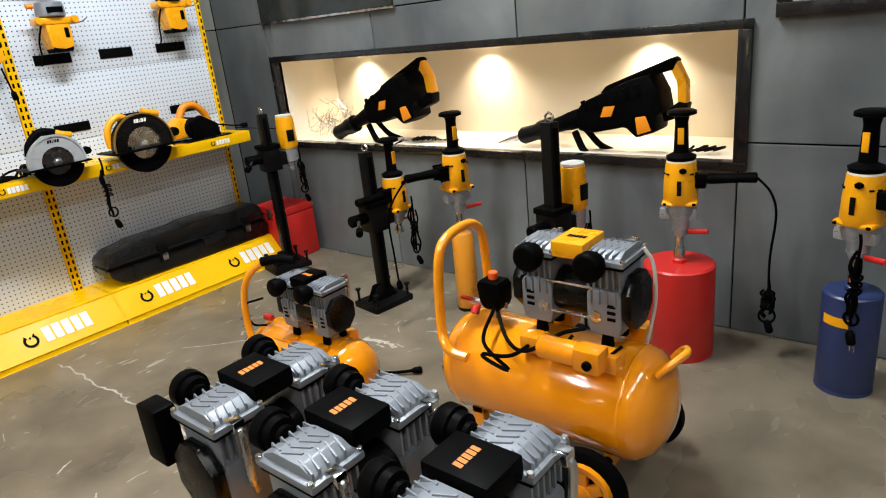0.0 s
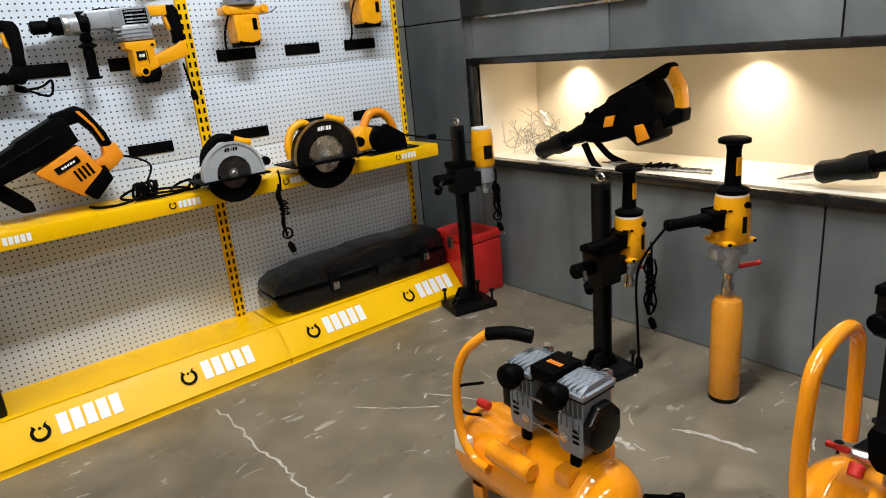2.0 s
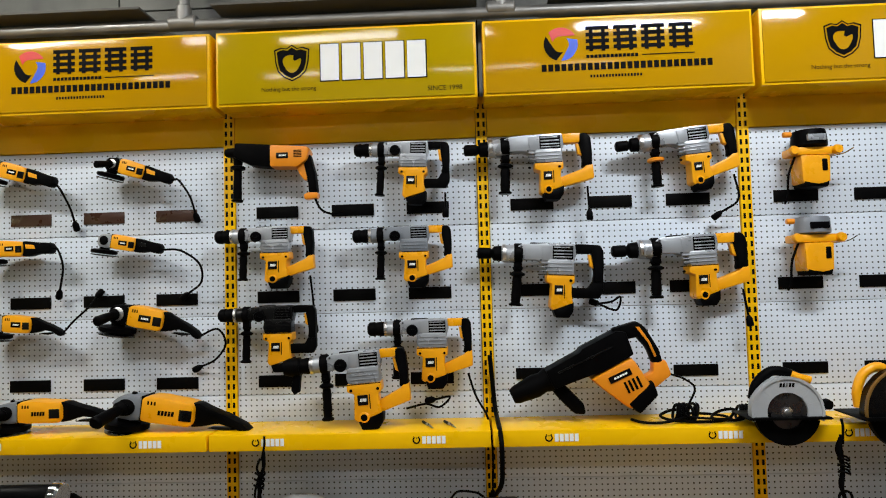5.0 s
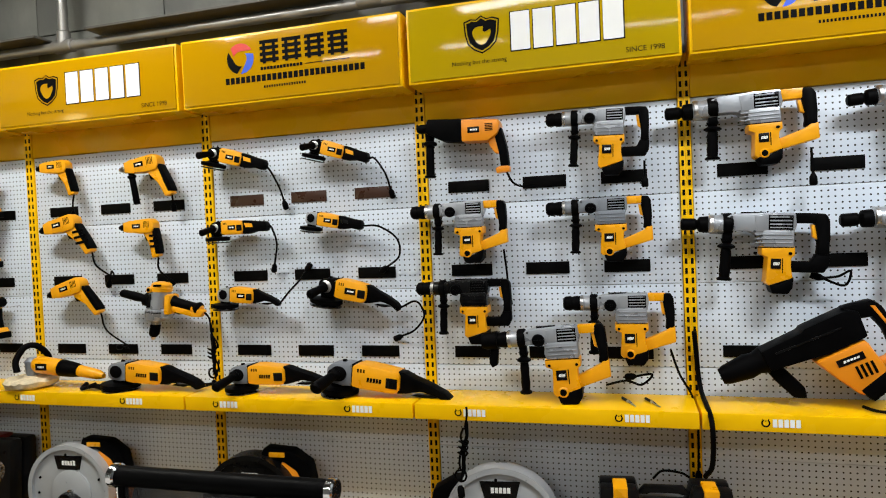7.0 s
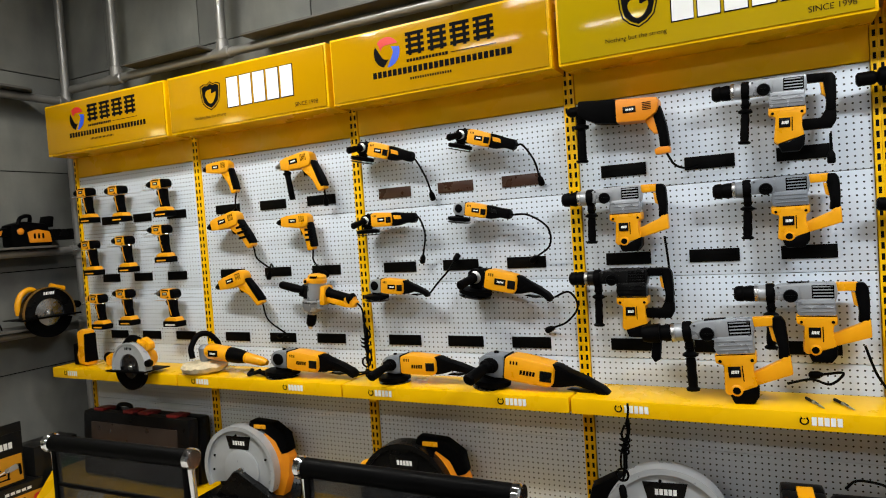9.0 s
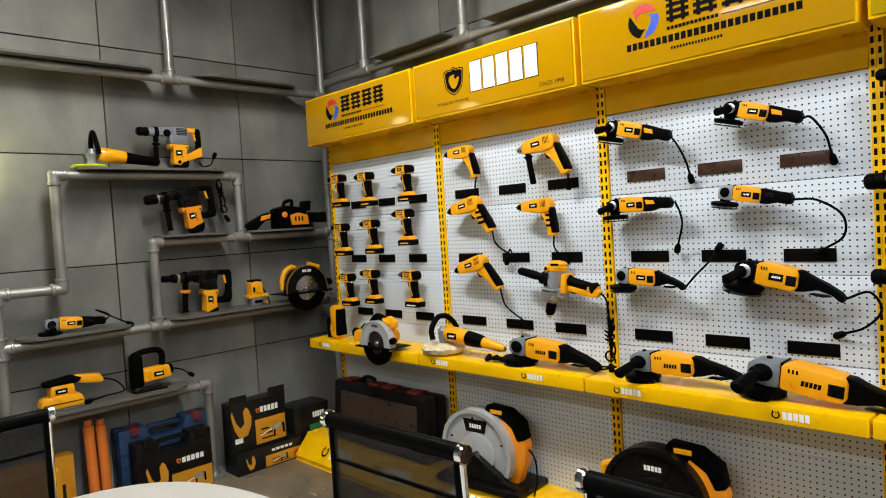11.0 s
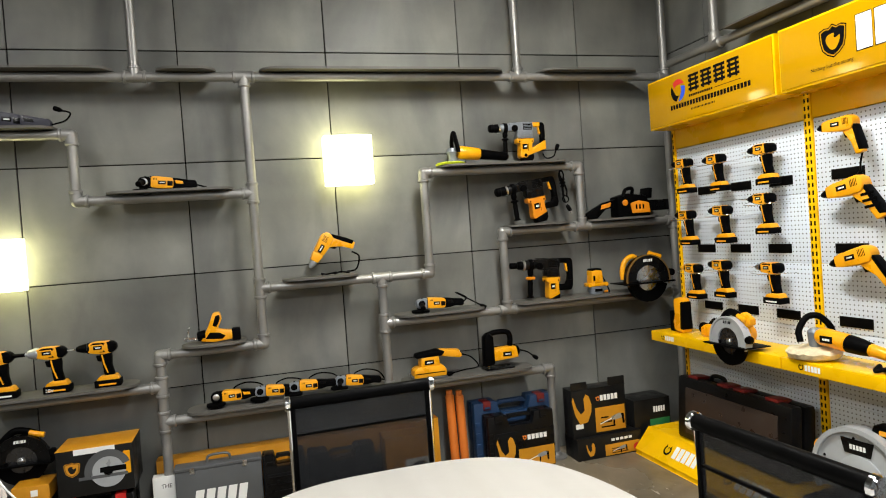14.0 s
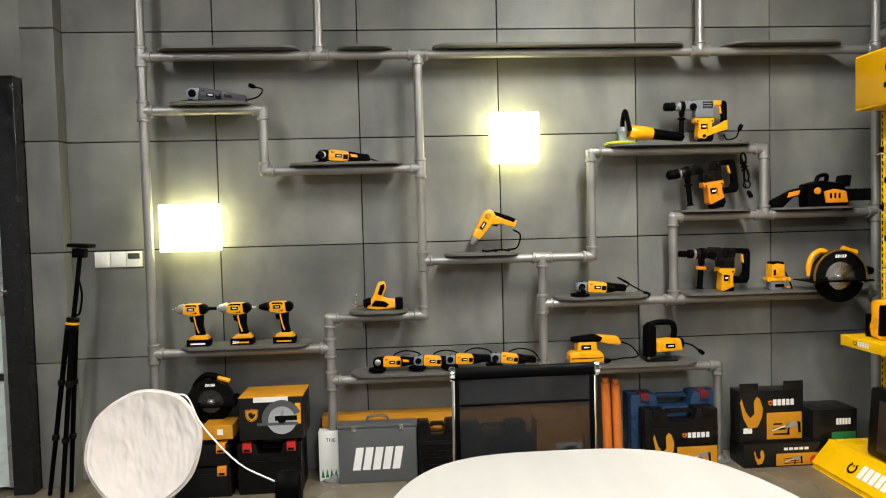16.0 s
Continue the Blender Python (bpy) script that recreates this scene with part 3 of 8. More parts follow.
def pipe(y0, z0, y1, z1, x=PX, parent=None):
    part("pipe", cy(B(), (x, y0, z0), (x, y1, z1), PR_, n=14), PIPE, parent or rack)


def fitting(y, z, dirs, x=PX, parent=None):
    b = B()
    bmesh.ops.create_uvsphere(b, u_segments=14, v_segments=8, radius=PR_ * 1.22, matrix=Matrix.Translation((x, y, z)))
    f = part("fitting", b, PIPE, parent or rack)
    for dy, dz in dirs:
        part("socket", cy(B(), (x, y, z), (x, y + dy * 0.045, z + dz * 0.045), PR_ * 1.2, n=14), PIPE, f)
        part("collar", cy(B(), (x, y + dy * 0.04, z + dz * 0.04), (x, y + dy * 0.056, z + dz * 0.056), PR_ * 1.36, n=14), PIPE, f)


def flange(y, x=PX):
    part("floor_flange", lathe(B(), (x, y, 0.001), (0, 0, 1), [(0, 0.07), (0.008, 0.07), (0.014, 0.04), (0.035, 0.032)], 20), PIPE, rack)


U, D_, Lf, R_ = (0, 1), (0, -1), (-1, 0), (1, 0)
for seg in ((-3.97, 0, -3.97, ZC), (-3.97, 2.352, 0.16, 2.352), (-3.02, 2.352, -3.02, ZC), (-0.88, 2.352, -0.88, ZC), (0.16, 0, 0.16, ZC),
            (-3.97, 2.062, -3.335, 2.062), (-3.335, 2.062, -3.335, 1.725), (-3.335, 1.725, -2.482, 1.725), (-2.482, 2.352, -2.482, 0.905),
            (-2.482, 0.905, -3.01, 0.905), (-3.01, 0.905, -3.01, 0), (-3.97, 0.74, -3.01, 0.74), (-3.01, 0.556, -0.795, 0.556), (-0.795, 0.556, -0.795, 0),
            (-2.482, 1.208, -1.52, 1.208), (-1.52, 1.208, -1.52, 1.795), (-1.52, 1.795, -0.51, 1.795), (-0.51, 1.795, -0.51, 1.418), (-1.05, 1.418, 0.16, 1.418),
            (-1.05, 1.418, -1.05, 0.945), (-1.81, 0.945, 0.16, 0.945), (-1.81, 1.208, -1.81, 0.556)):
    pipe(*seg)
for y, z, d in ((-3.97, 2.352, (U, D_, R_)), (-3.02, 2.352, (U, Lf, R_)), (-0.88, 2.352, (U, Lf, R_)), (0.16, 2.352, (U, D_, Lf)), (-2.482, 2.352, (D_, Lf, R_)),
                (-3.97, 2.062, (U, D_, R_)), (-3.335, 2.062, (Lf, D_)), (-3.335, 1.725, (U, R_)), (-2.482, 1.725, (U, D_, Lf)), (-2.482, 1.208, (U, D_, R_)),
                (-2.482, 0.905, (U, Lf)), (-3.01, 0.905, (R_, D_)), (-3.01, 0.74, (U, D_, Lf)), (-3.01, 0.556, (U, D_, R_)), (-3.97, 0.74, (U, D_, R_)),
                (-0.795, 0.556, (Lf, D_)), (-1.81, 1.208, (Lf, R_, D_)), (-1.52, 1.208, (Lf, U)), (-1.52, 1.795, (D_, R_)), (-0.51, 1.795, (Lf, D_)),
                (-0.51, 1.418, (U, Lf, R_)), (-1.05, 1.418, (R_, D_)), (0.16, 1.418, (U, D_, Lf)), (-1.05, 0.945, (U, Lf, R_)), (0.16, 0.945, (U, D_, Lf)),
                (-1.81, 0.945, (U, D_, R_)), (-1.81, 0.556, (U, Lf, R_))):
    fitting(y, z, d)
for y in (-3.97, -3.01, -0.795, 0.16):
    flange(y)


def board(y0, y1, z, x0=-4.41, x1=-4.185):
    """A thin plank with rounded ends, lying on the pipe."""
    b, c = B(), (x1 - x0) * 0.42
    pts = []
    for cx, cyy, a0 in ((x1 - c, y1 - c, 0), (x0 + c, y1 - c, 90), (x0 + c, y0 + c, 180), (x1 - c, y0 + c, 270)):
        pts += [(cx + c * math.cos(radians(a0 + k * 18)), cyy + c * math.sin(radians(a0 + k * 18))) for k in range(6)]
    lo, hi = [b.verts.new((p[0], p[1], z)) for p in pts], [b.verts.new((p[0], p[1], z + 0.012)) for p in pts]
    b.faces.new(lo[::-1]), b.faces.new(hi)
    for k in range(len(pts)):
        q = (k + 1) % len(pts)
        b.faces.new((lo[k], lo[q], hi[q], hi[k]))
    part("board", b, BOARD, rack)


Z = PR_ + 0.001
for y0, y1, z in ((-3.88, -3.12, 2.352), (-2.92, -2.62, 2.352), (-2.40, -0.98, 2.352), (-0.74, -0.06, 2.352), (-3.83, -3.40, 2.062), (-3.20, -2.58, 1.725),
                  (-3.82, -3.12, 0.74), (-2.90, -2.57, 0.905), (-2.90, -1.90, 0.556), (-2.36, -1.94, 1.208), (-1.42, -0.60, 1.795), (-1.02, -0.60, 1.418),
                  (-0.48, 0.02, 1.418), (-1.74, -1.20, 0.945), (-1.0, -0.05, 0.945), (-1.73, -0.92, 0.556)):
    board(y0, y1, z + Z)
# pipes along the wall above the rack
rack2 = thing("pipe_rail", "grey galvanised pipe rail along the wall above the signs", "pipe rail", kind="structure")
part("pipe", cy(B(), (-4.2, 0.15, 2.42), (2.1, 0.15, 2.39), PR_, n=14), PIPE, rack2)
for x in (-3.77, -2.91, -1.25, 0.10, 1.4):
    part("upright_pipe", cy(B(), (x, 0.15, 2.42), (x, 0.15, ZC), PR_, n=14), PIPE, rack2)
    b = B()
    cy(b, (x - 0.06, 0.15, 2.415), (x + 0.06, 0.15, 2.415), PR_ * 1.35, n=14)
    cy(b, (x, 0.15, 2.415), (x, 0.15, 2.49), PR_ * 1.35, n=14)
    part("fitting", b, PIPE, rack2)
for x0, x1 in ((-3.6, -3.0), (-2.7, -1.4), (-1.1, 0.0), (0.3, 1.3)):
    part("board", bx(B(), x0, 0.06, 2.447, x1, 0.25, 2.459, 0.004), BOARD, rack2)

# wall cube lamps
for y0, z0, s, h in ((-3.925, 1.298, 0.31, 0.26), (-2.075, 1.752, 0.272, 0.28)):
    cb = thing("wall_lamp", "square white glowing cube lamp on the grey wall", "wall lamp", pose(XL, y0, z0), group="cube wall lamps")
    part("back_plate", bx(B(), 0, 0.06, 0.06, 0.02, s - 0.06, h - 0.06, 0.003), SWITCHM, cb)
    part("shade", bx(B(), 0.02, 0, 0, 0.12, s, h, 0.006), CUBE, cb)

# marks on the floor
scr = thing("floor_crack", "pale jagged crack and scuffs in the concrete floor", "floor crack", kind="structure")
rnd = random.Random(4)


def streak(pts, w):
    b = B()
    pts = smooth([(x, y, 0) for x, y in pts], 7)
    vs = []
    for i, p in enumerate(pts):
        d = (pts[min(i + 1, len(pts) - 1)] - pts[max(i - 1, 0)]).normalized()
        n = Vector((-d.y, d.x, 0))
        o = n * (rnd.random() - 0.5) * w * (1.6 if len(pts) > 24 else 0.35)
        k = w * (0.35 + 0.65 * rnd.random()) * (1 if 0 < i < len(pts) - 1 else 0.2)
        vs.append((b.verts.new((p.x + o.x + n.x * k / 2, p.y + o.y + n.y * k / 2, 0.0012)), b.verts.new((p.x + o.x - n.x * k / 2, p.y + o.y - n.y * k / 2, 0.0012))))
    for q, r in zip(vs, vs[1:]):
        b.faces.new((q[0], q[1], r[1], r[0]))
    bmesh.ops.recalc_face_normals(b, faces=b.faces[:])
    part("scratch", b, SCRATCH, scr)


streak([(0.69, -0.44), (0.70, -0.62), (0.69, -0.80), (0.71, -0.97), (0.70, -1.13), (0.72, -1.37), (0.66, -1.7)], 0.012)
streak([(1.05, -0.82), (1.16, -0.95), (1.27, -1.05)], 0.010)
streak([(1.28, -0.93), (1.36, -1.06), (1.42, -1.2)], 0.008)
streak([(1.50, -1.50), (1.52, -1.60), (1.51, -1.68)], 0.03)
streak([(1.68, -1.70), (1.72, -1.80), (1.74, -1.94)], 0.022)
for _ in range(130):
    x, y, a, l = rnd.uniform(-0.3, 2.1), rnd.uniform(-3.6, -0.5), rnd.gauss(0.5, 0.7), rnd.uniform(0.012, 0.075)
    if x > 0.8 and y < -2.2:
        continue
    streak([(x, y), (x + math.cos(a) * l * .5, y + math.sin(a) * l * .5 + .005), (x + math.cos(a) * l, y + math.sin(a) * l)], rnd.uniform(0.003, 0.011))

# ---- tools: kinds ----
def on_rack(x, z, tilt=0.0, y=-0.075):
    return pose(x, y, z, 0, tilt, 0)


def on_pipe(y, z, tilt=0.0, x=-4.28):
    return pose(x, y, z, 0, tilt, 90)


def plate(root, x, z, y, w, h, s=1.0, name="name_plate"):
    """A black name plate with a plain white bar."""
    p = part(name, bx(B(), x * s, y * s - 0.0015, z * s, (x + w) * s, y * s + 0.004, (z + h) * s, 0.001), BLKG, root)
    part("plate_bar", marks(B(), (x + w * .22) * s, (z + h * .35) * s, y * s - 0.0019, w * .62 * s, h * .3 * s, 5, 0.2), WHT, p)


def cord(root, pts, r=0.0042, plug=True):
    p = part("cord", tb(B(), pts, r), BLK, root)
    if plug:
        a, b = Vector(pts[-1]), Vector(pts[-1]) - Vector(pts[-2])
        d = b.normalized()
        q = B()
        lathe(q, a - d * 0.004, d, [(0, 0.006), (0.012, 0.012), (0.035, 0.013), (0.04, 0.010)], 10)
        part("plug", q, BLK, p)


def bundle(root, top, length, r=0.0042, width=0.013):
    """A folded and tied cord hanging down from top."""
    rn = random.Random(int(abs(top[0] * 991 + top[2] * 77)))
    x, y, z = top
    q, strands = B(), []
    tb(q, [(x, y, z + .03), (x + .004, y, z), (x, y, z - length * .2)], r, 6, 4)
    for k in range(6):
        ox, oy = rn.uniform(-width, width), rn.uniform(-width, width)
        z0, z1 = z - length * rn.uniform(.08, .2), z - length * rn.uniform(.72, .95)
        strands.append([(x + ox * (1.5 if i in (1, 4) else .7) + rn.uniform(-.004, .004), y + oy * (1.4 if i in (1, 4) else .7), z0 + (z1 - z0) * i / 5) for i in range(6)])
    strands.append([(x + width * 1.6 * math.cos(t), y, z - length * .86 + width * 1.6 * math.sin(t)) for t in [i * .8 for i in range(9)]])
    p = part("cord", q, BLK, root)
    for pts in strands:
        part("strand", tb(B(), pts, r, 6, 4), BLK, p)
    for f in (0.38, 0.46, 0.54):
        part("tie", tb(B(), [(x + width * 1.25 * math.cos(t), y + width * 1.25 * math.sin(t), z - length * f + 0.004 * math.sin(t * 2)) for t in [i * 0.7 for i in range(10)]], r * 0.9, 5, 3), BLK, p)
    g = lathe(B(), (x, y, z - length), (0.3, -0.2, -1), [(0, 0.007), (0.012, 0.013), (0.04, 0.013), (0.045, 0.009)], 10)
    pg = part("plug", g, BLK, p)
    for o in (-.006, .006):
        part("pin", cy(B(), (x + .012 + o, y - .008, z - length - .042), (x + .018 + o, y - .012, z - length - .06), .002, n=6), STL, p)


def hammer(m, L=0.38, house=None, bridge=None, motor=None, long=False, grip=True, knob=True, zs=1.0, label="", lead=None, chuck=None, stripe=False):
    """A two-handed rotary hammer hung in profile, its chuck to the left."""
    house, bridge, motor = house or GRY, bridge or YEL, motor or YEL
    root = thing("rotary_hammer", label or "yellow and grey rotary hammer with black chuck and grip", "power tool", m, group="rotary hammers")
    s = L
    q = B()
    if long:
        lathe(q, (0, 0, 0), (s, 0, 0), [(0, .03 * s), (.012 * s, .045 * s), (.10 * s, .045 * s), (.115 * s, .032 * s), (.13 * s, .058 * s), (.19 * s, .062 * s), (.205 * s, .05 * s)])
    else:
        lathe(q, (0, 0, 0), (s, 0, 0), [(0, .045 * s), (.02 * s, .065 * s), (.07 * s, .070 * s), (.08 * s, .062 * s), (.13 * s, .072 * s), (.165 * s, .066 * s)])
    part("chuck", q, chuck or BLK, root, "black ribbed tool chuck")
    q = B()
    lathe(q, (.16 * s if not long else .19 * s, 0, 0), (1, 0, 0), [(0, .06 * s), (.02 * s, .07 * s), (.10 * s, .074 * s), (.16 * s, .070 * s)])
    part("nose", q, house, root)
    hx = .285 if not long else .325
    q = B()
    lathe(q, ((hx - .035) * s, 0, 0), (1, 0, 0), [(0, .078 * s), (.01 * s, .086 * s), (.06 * s, .086 * s), (.07 * s, .078 * s)])
    bx(q, (hx - .032) * s, -.04 * s, -.14 * s, (hx + .032) * s, .04 * s, -.05 * s, .008 * s)
    if grip:
        lathe(q, (hx * s, 0, -.12 * s), (-.04, 0, -1), [(0, .045 * s), (.04 * s, .03 * s), (.06 * s, .062 * s), (.075 * s, .062 * s), (.09 * s, .034 * s), (.14 * s, .040 * s), (.20 * s, .036 * s), (.26 * s, .040 * s), (.33 * s, .036 * s), (.345 * s, .055 * s), (.36 * s, .05 * s)], 14)
    sh = part("side_handle", q, BLK, root, "black auxiliary side handle")
    if stripe:
        part("ring", lathe(B(), (hx * s, 0, -.17 * s), (-.04, 0, -1), [(0, .06 * s), (.01 * s, .07 * s), (.035 * s, .07 * s), (.045 * s, .06 * s)]), ORA, sh)
    q = B()
    pr(q, [(.30, .055), (.36, .080), (.60, .090), (.77, .088), (.78, .0), (.76, -.08), (.52, -.09), (.47, -.055), (.30, -.055)], -.068, .068, .018, s)
    hb = part("gear_housing", q, house, root)
    q = B()
    for k in range(4):
        bx(q, (.60 + .0) * s, -.073 * s, (.052 - k * .026) * s, .745 * s, -.064 * s, (.062 - k * .026) * s, .002 * s)
    part("vent_recess", bx(B(), .592 * s, -.0700 * s, -.040 * s, .753 * s, -.060 * s, .070 * s, .002 * s), BLK, hb)
    tagged(part("vent_rib", q, house, hb), kind="stuff")
    for sx_, sz_ in ((.345, .055), (.735, .06), (.735, -.05), (.50, -.055)):
        part("screw", cy(B(), (sx_ * s, -.0665 * s, sz_ * s), (sx_ * s, -.074 * s, sz_ * s), .010 * s, n=8), DSTL, hb)
    part("housing_panel", pr(B(), [(.50, .065), (.59, .072), (.575, -.055), (.515, -.055)], -.0735, -.066, .003, s), house, hb)
    part("top_inset", bx(B(), .42 * s, -.03 * s, .080 * s, .58 * s, .03 * s, .094 * s, .004 * s), BLK, hb)
    part("collar_ring", lathe(B(), (.158 * s if not long else .195 * s, 0, 0), (1, 0, 0), [(0, .066 * s), (.006 * s, .078 * s), (.03 * s, .078 * s), (.036 * s, .068 * s)]), STL, root)
    mc = part("motor_collar", pr(B(), [(.485, -.045), (.755, -.045), (.762, -.185), (.49, -.185), (.470, -.13)], -.078, .078, .015, s), house, root)
    for k in range(3):
        part("collar_rib", bx(B(), .50 * s, -.083 * s, (-.085 - k * .034) * s, .745 * s, -.077 * s, (-.075 - k * .034) * s, .002 * s), house, mc)
    mh = part("motor_housing", pr(B(), [(.470, -.180), (.768, -.180), (.768, -.255), (.738, -.272), (.735, -.355), (.755, -.44), (.54, -.51), (.512, -.48), (.528, -.272), (.470, -.25)], -.080, .080, .014, s), motor, root)
    part("seam", bx(B(), .478 * s, -.0815 * s, -.190 * s, .76 * s, -.078 * s, -.183 * s), BLK, mh)
    for sx_ in (.505, .735):
        part("tab_screw", cy(B(), (sx_ * s, -.079 * s, -.236 * s), (sx_ * s, -.086 * s, -.236 * s), .013 * s, n=8), BLK, mh)
    part("motor_shadow_gap", bx(B(), .655 * s, -.0815 * s, -.40 * s, .663 * s, -.078 * s, -.275 * s), BLK, mh)
    part("motor_cap", pr(B(), [(.545, -.50), (.62, -.50), (.762, -.43), (.755, -.52), (.715, -.575), (.575, -.575)], -.083, .083, .012, s), BLK, root)
    if bridge is YEL:
        br = pr(B(), [(.72, -.35), (.93, -.255), (.945, -.215), (1.0, -.215), (1.005, -.365), (.74, -.445)], -.046, .046, .014, s)
        part("lower_bridge", br, motor, root)
        part("bridge_ring", cy(B(), (.60 * s, -.092 * s, -.468 * s), (.60 * s, -.05 * s, -.468 * s), .045 * s, n=18), motor, root)
        part("bridge_bolt", cy(B(), (.60 * s, -.096 * s, -.468 * s), (.60 * s, -.06 * s, -.468 * s), .031 * s, n=14), BLK, root)
    else:
        part("lower_bridge", pr(B(), [(.73, -.30), (.88, -.30), (.915, -.235), (1.0, -.235), (1.0, -.33), (.965, -.395), (.74, -.395)], -.036, .036, .014, s), BLK, root)
    part("handle_top", pr(B(), [(.77, .088), (.925, .086), (.94, .03), (.90, .012), (.77, .012)], -.04, .04, .012, s), YEL if bridge is YEL else BLK, root)
    part("rear_grip", pr(B(), [(.905, .086), (.97, .082), (.995, .04), (1.0, -.10), (.995, -.20), (1.0, -.245), (.915, -.245), (.925, -.16), (.90, .0)], -.046, .046, .018, s), BLK, root, "black rubber rear grip")
    part("trigger", pr(B(), [(.875, .01), (.925, -.005), (.928, -.125), (.89, -.10)], -.026, .026, .008, s), YEL, root)
    if knob:
        k = part("mode_knob", lathe(B(), (.435 * s, -.065 * s, -.015 * s), (0, -1, 0), [(0, .052 * s), (.025 * s, .056 * s), (.04 * s, .048 * s)]), BLK, root)
        part("knob_bar", bx(B(), .395 * s, -.115 * s, -.023 * s, .475 * s, -.1045 * s, -.007 * s, .003 * s), BLK, k)
    plate(root, .555, -.365, -.0815, .09, .085, s)
    for o in root.children_recursive:
        if o.name.split(".")[0] in ("chuck", "nose"):
            continue
        mo = long and o.name.split("_")[0] in ("motor", "name", "plate", "bridge")
        for v in o.data.vertices:
            v.co.z *= zs if v.co.z < 0 else 1
            if mo:
                v.co.x = (.665 + (v.co.x / s - .63) * .74) * s
    if lead:
        cord(root, [(.955 * s, 0, -.44 * s * zs)] + lead)
    return root


def pistol_drill(m, L=0.27, label="", body=None, angle=18, side=False, lead=None, chuck=None, stripes=False):
    """A corded pistol drill in profile, its chuck to the left."""
    root = thing("power_drill", label or "yellow corded drill with black grip, hung on a hook", "power tool", m, group="corded drills")
    s, body = L, body or YEL
    part("chuck", lathe(B(), (0, 0, 0), (1, 0, 0), [(0, .03 * s), (.03 * s, .05 * s), (.13 * s, .085 * s), (.17 * s, .09 * s), (.20 * s, .075 * s)]), chuck or BLK, root)
    part("gear_case", pr(B(), [(.18, -.09), (.18, .10), (.36, .14), (.40, .13), (.40, -.12), (.34, -.12)], -.10, .10, .03, s), body, root)
    mh = part("motor_housing", pr(B(), [(.39, -.125), (.39, .14), (.82, .17), (.93, .10), (.94, -.02), (.88, -.14), (.62, -.15)], -.115, .115, .05, s), body, root)
    q = B()
    for k in range(5):
        bx(q, (.70 + k * .03) * s, -.118 * s, -.02 * s, (.712 + k * .03) * s, -.112 * s, .11 * s)
    part("vent", q, BLK, mh)
    plate(root, .42, -.03, -.1165, .20, .09, s)
    t = math.tan(radians(angle))
    part("handle", pr(B(), [(.62, -.12), (.92, -.10), (.95 + .30 * t, -.40), (.97 + .52 * t, -.62), (.80 + .52 * t, -.66), (.76 + .30 * t, -.40), (.72, -.24)], -.075, .075, .03, s), body, root)
    part("grip", pr(B(), [(.86, .0), (.955, -.05), (.995 + .30 * t, -.38), (1.0 + .46 * t, -.57), (.90 + .46 * t, -.58), (.88 + .30 * t, -.38)], -.082, .082, .02, s), BLK, root)
    part("trigger", pr(B(), [(.64, -.17), (.72, -.17), (.75, -.30), (.68, -.29)], -.04, .04, .012, s), BLK, root)
    if stripes:
        for k in range(3):
            z = -.22 - k * .11
            part("grip_stripe", bx(B(), (.80 + .30 * t * (-z)) * s, -.088 * s, z * s, (1.0 + t * (-z) * .9) * s, -.079 * s, (z + .05) * s, .004 * s), BLK, root)
    if side:
        part("side_handle", lathe(B(), (.24 * s, 0, -.05 * s), (.06, 0, -1), [(0, .06 * s), (.08 * s, .05 * s), (.10 * s, .08 * s), (.13 * s, .08 * s), (.15 * s, .055 * s), (.62 * s, .06 * s), (.64 * s, .045 * s)], 14), BLK, root)
    if lead:
        cord(root, [((.90 + .52 * t) * s, 0, -.64 * s)] + lead)
    return root


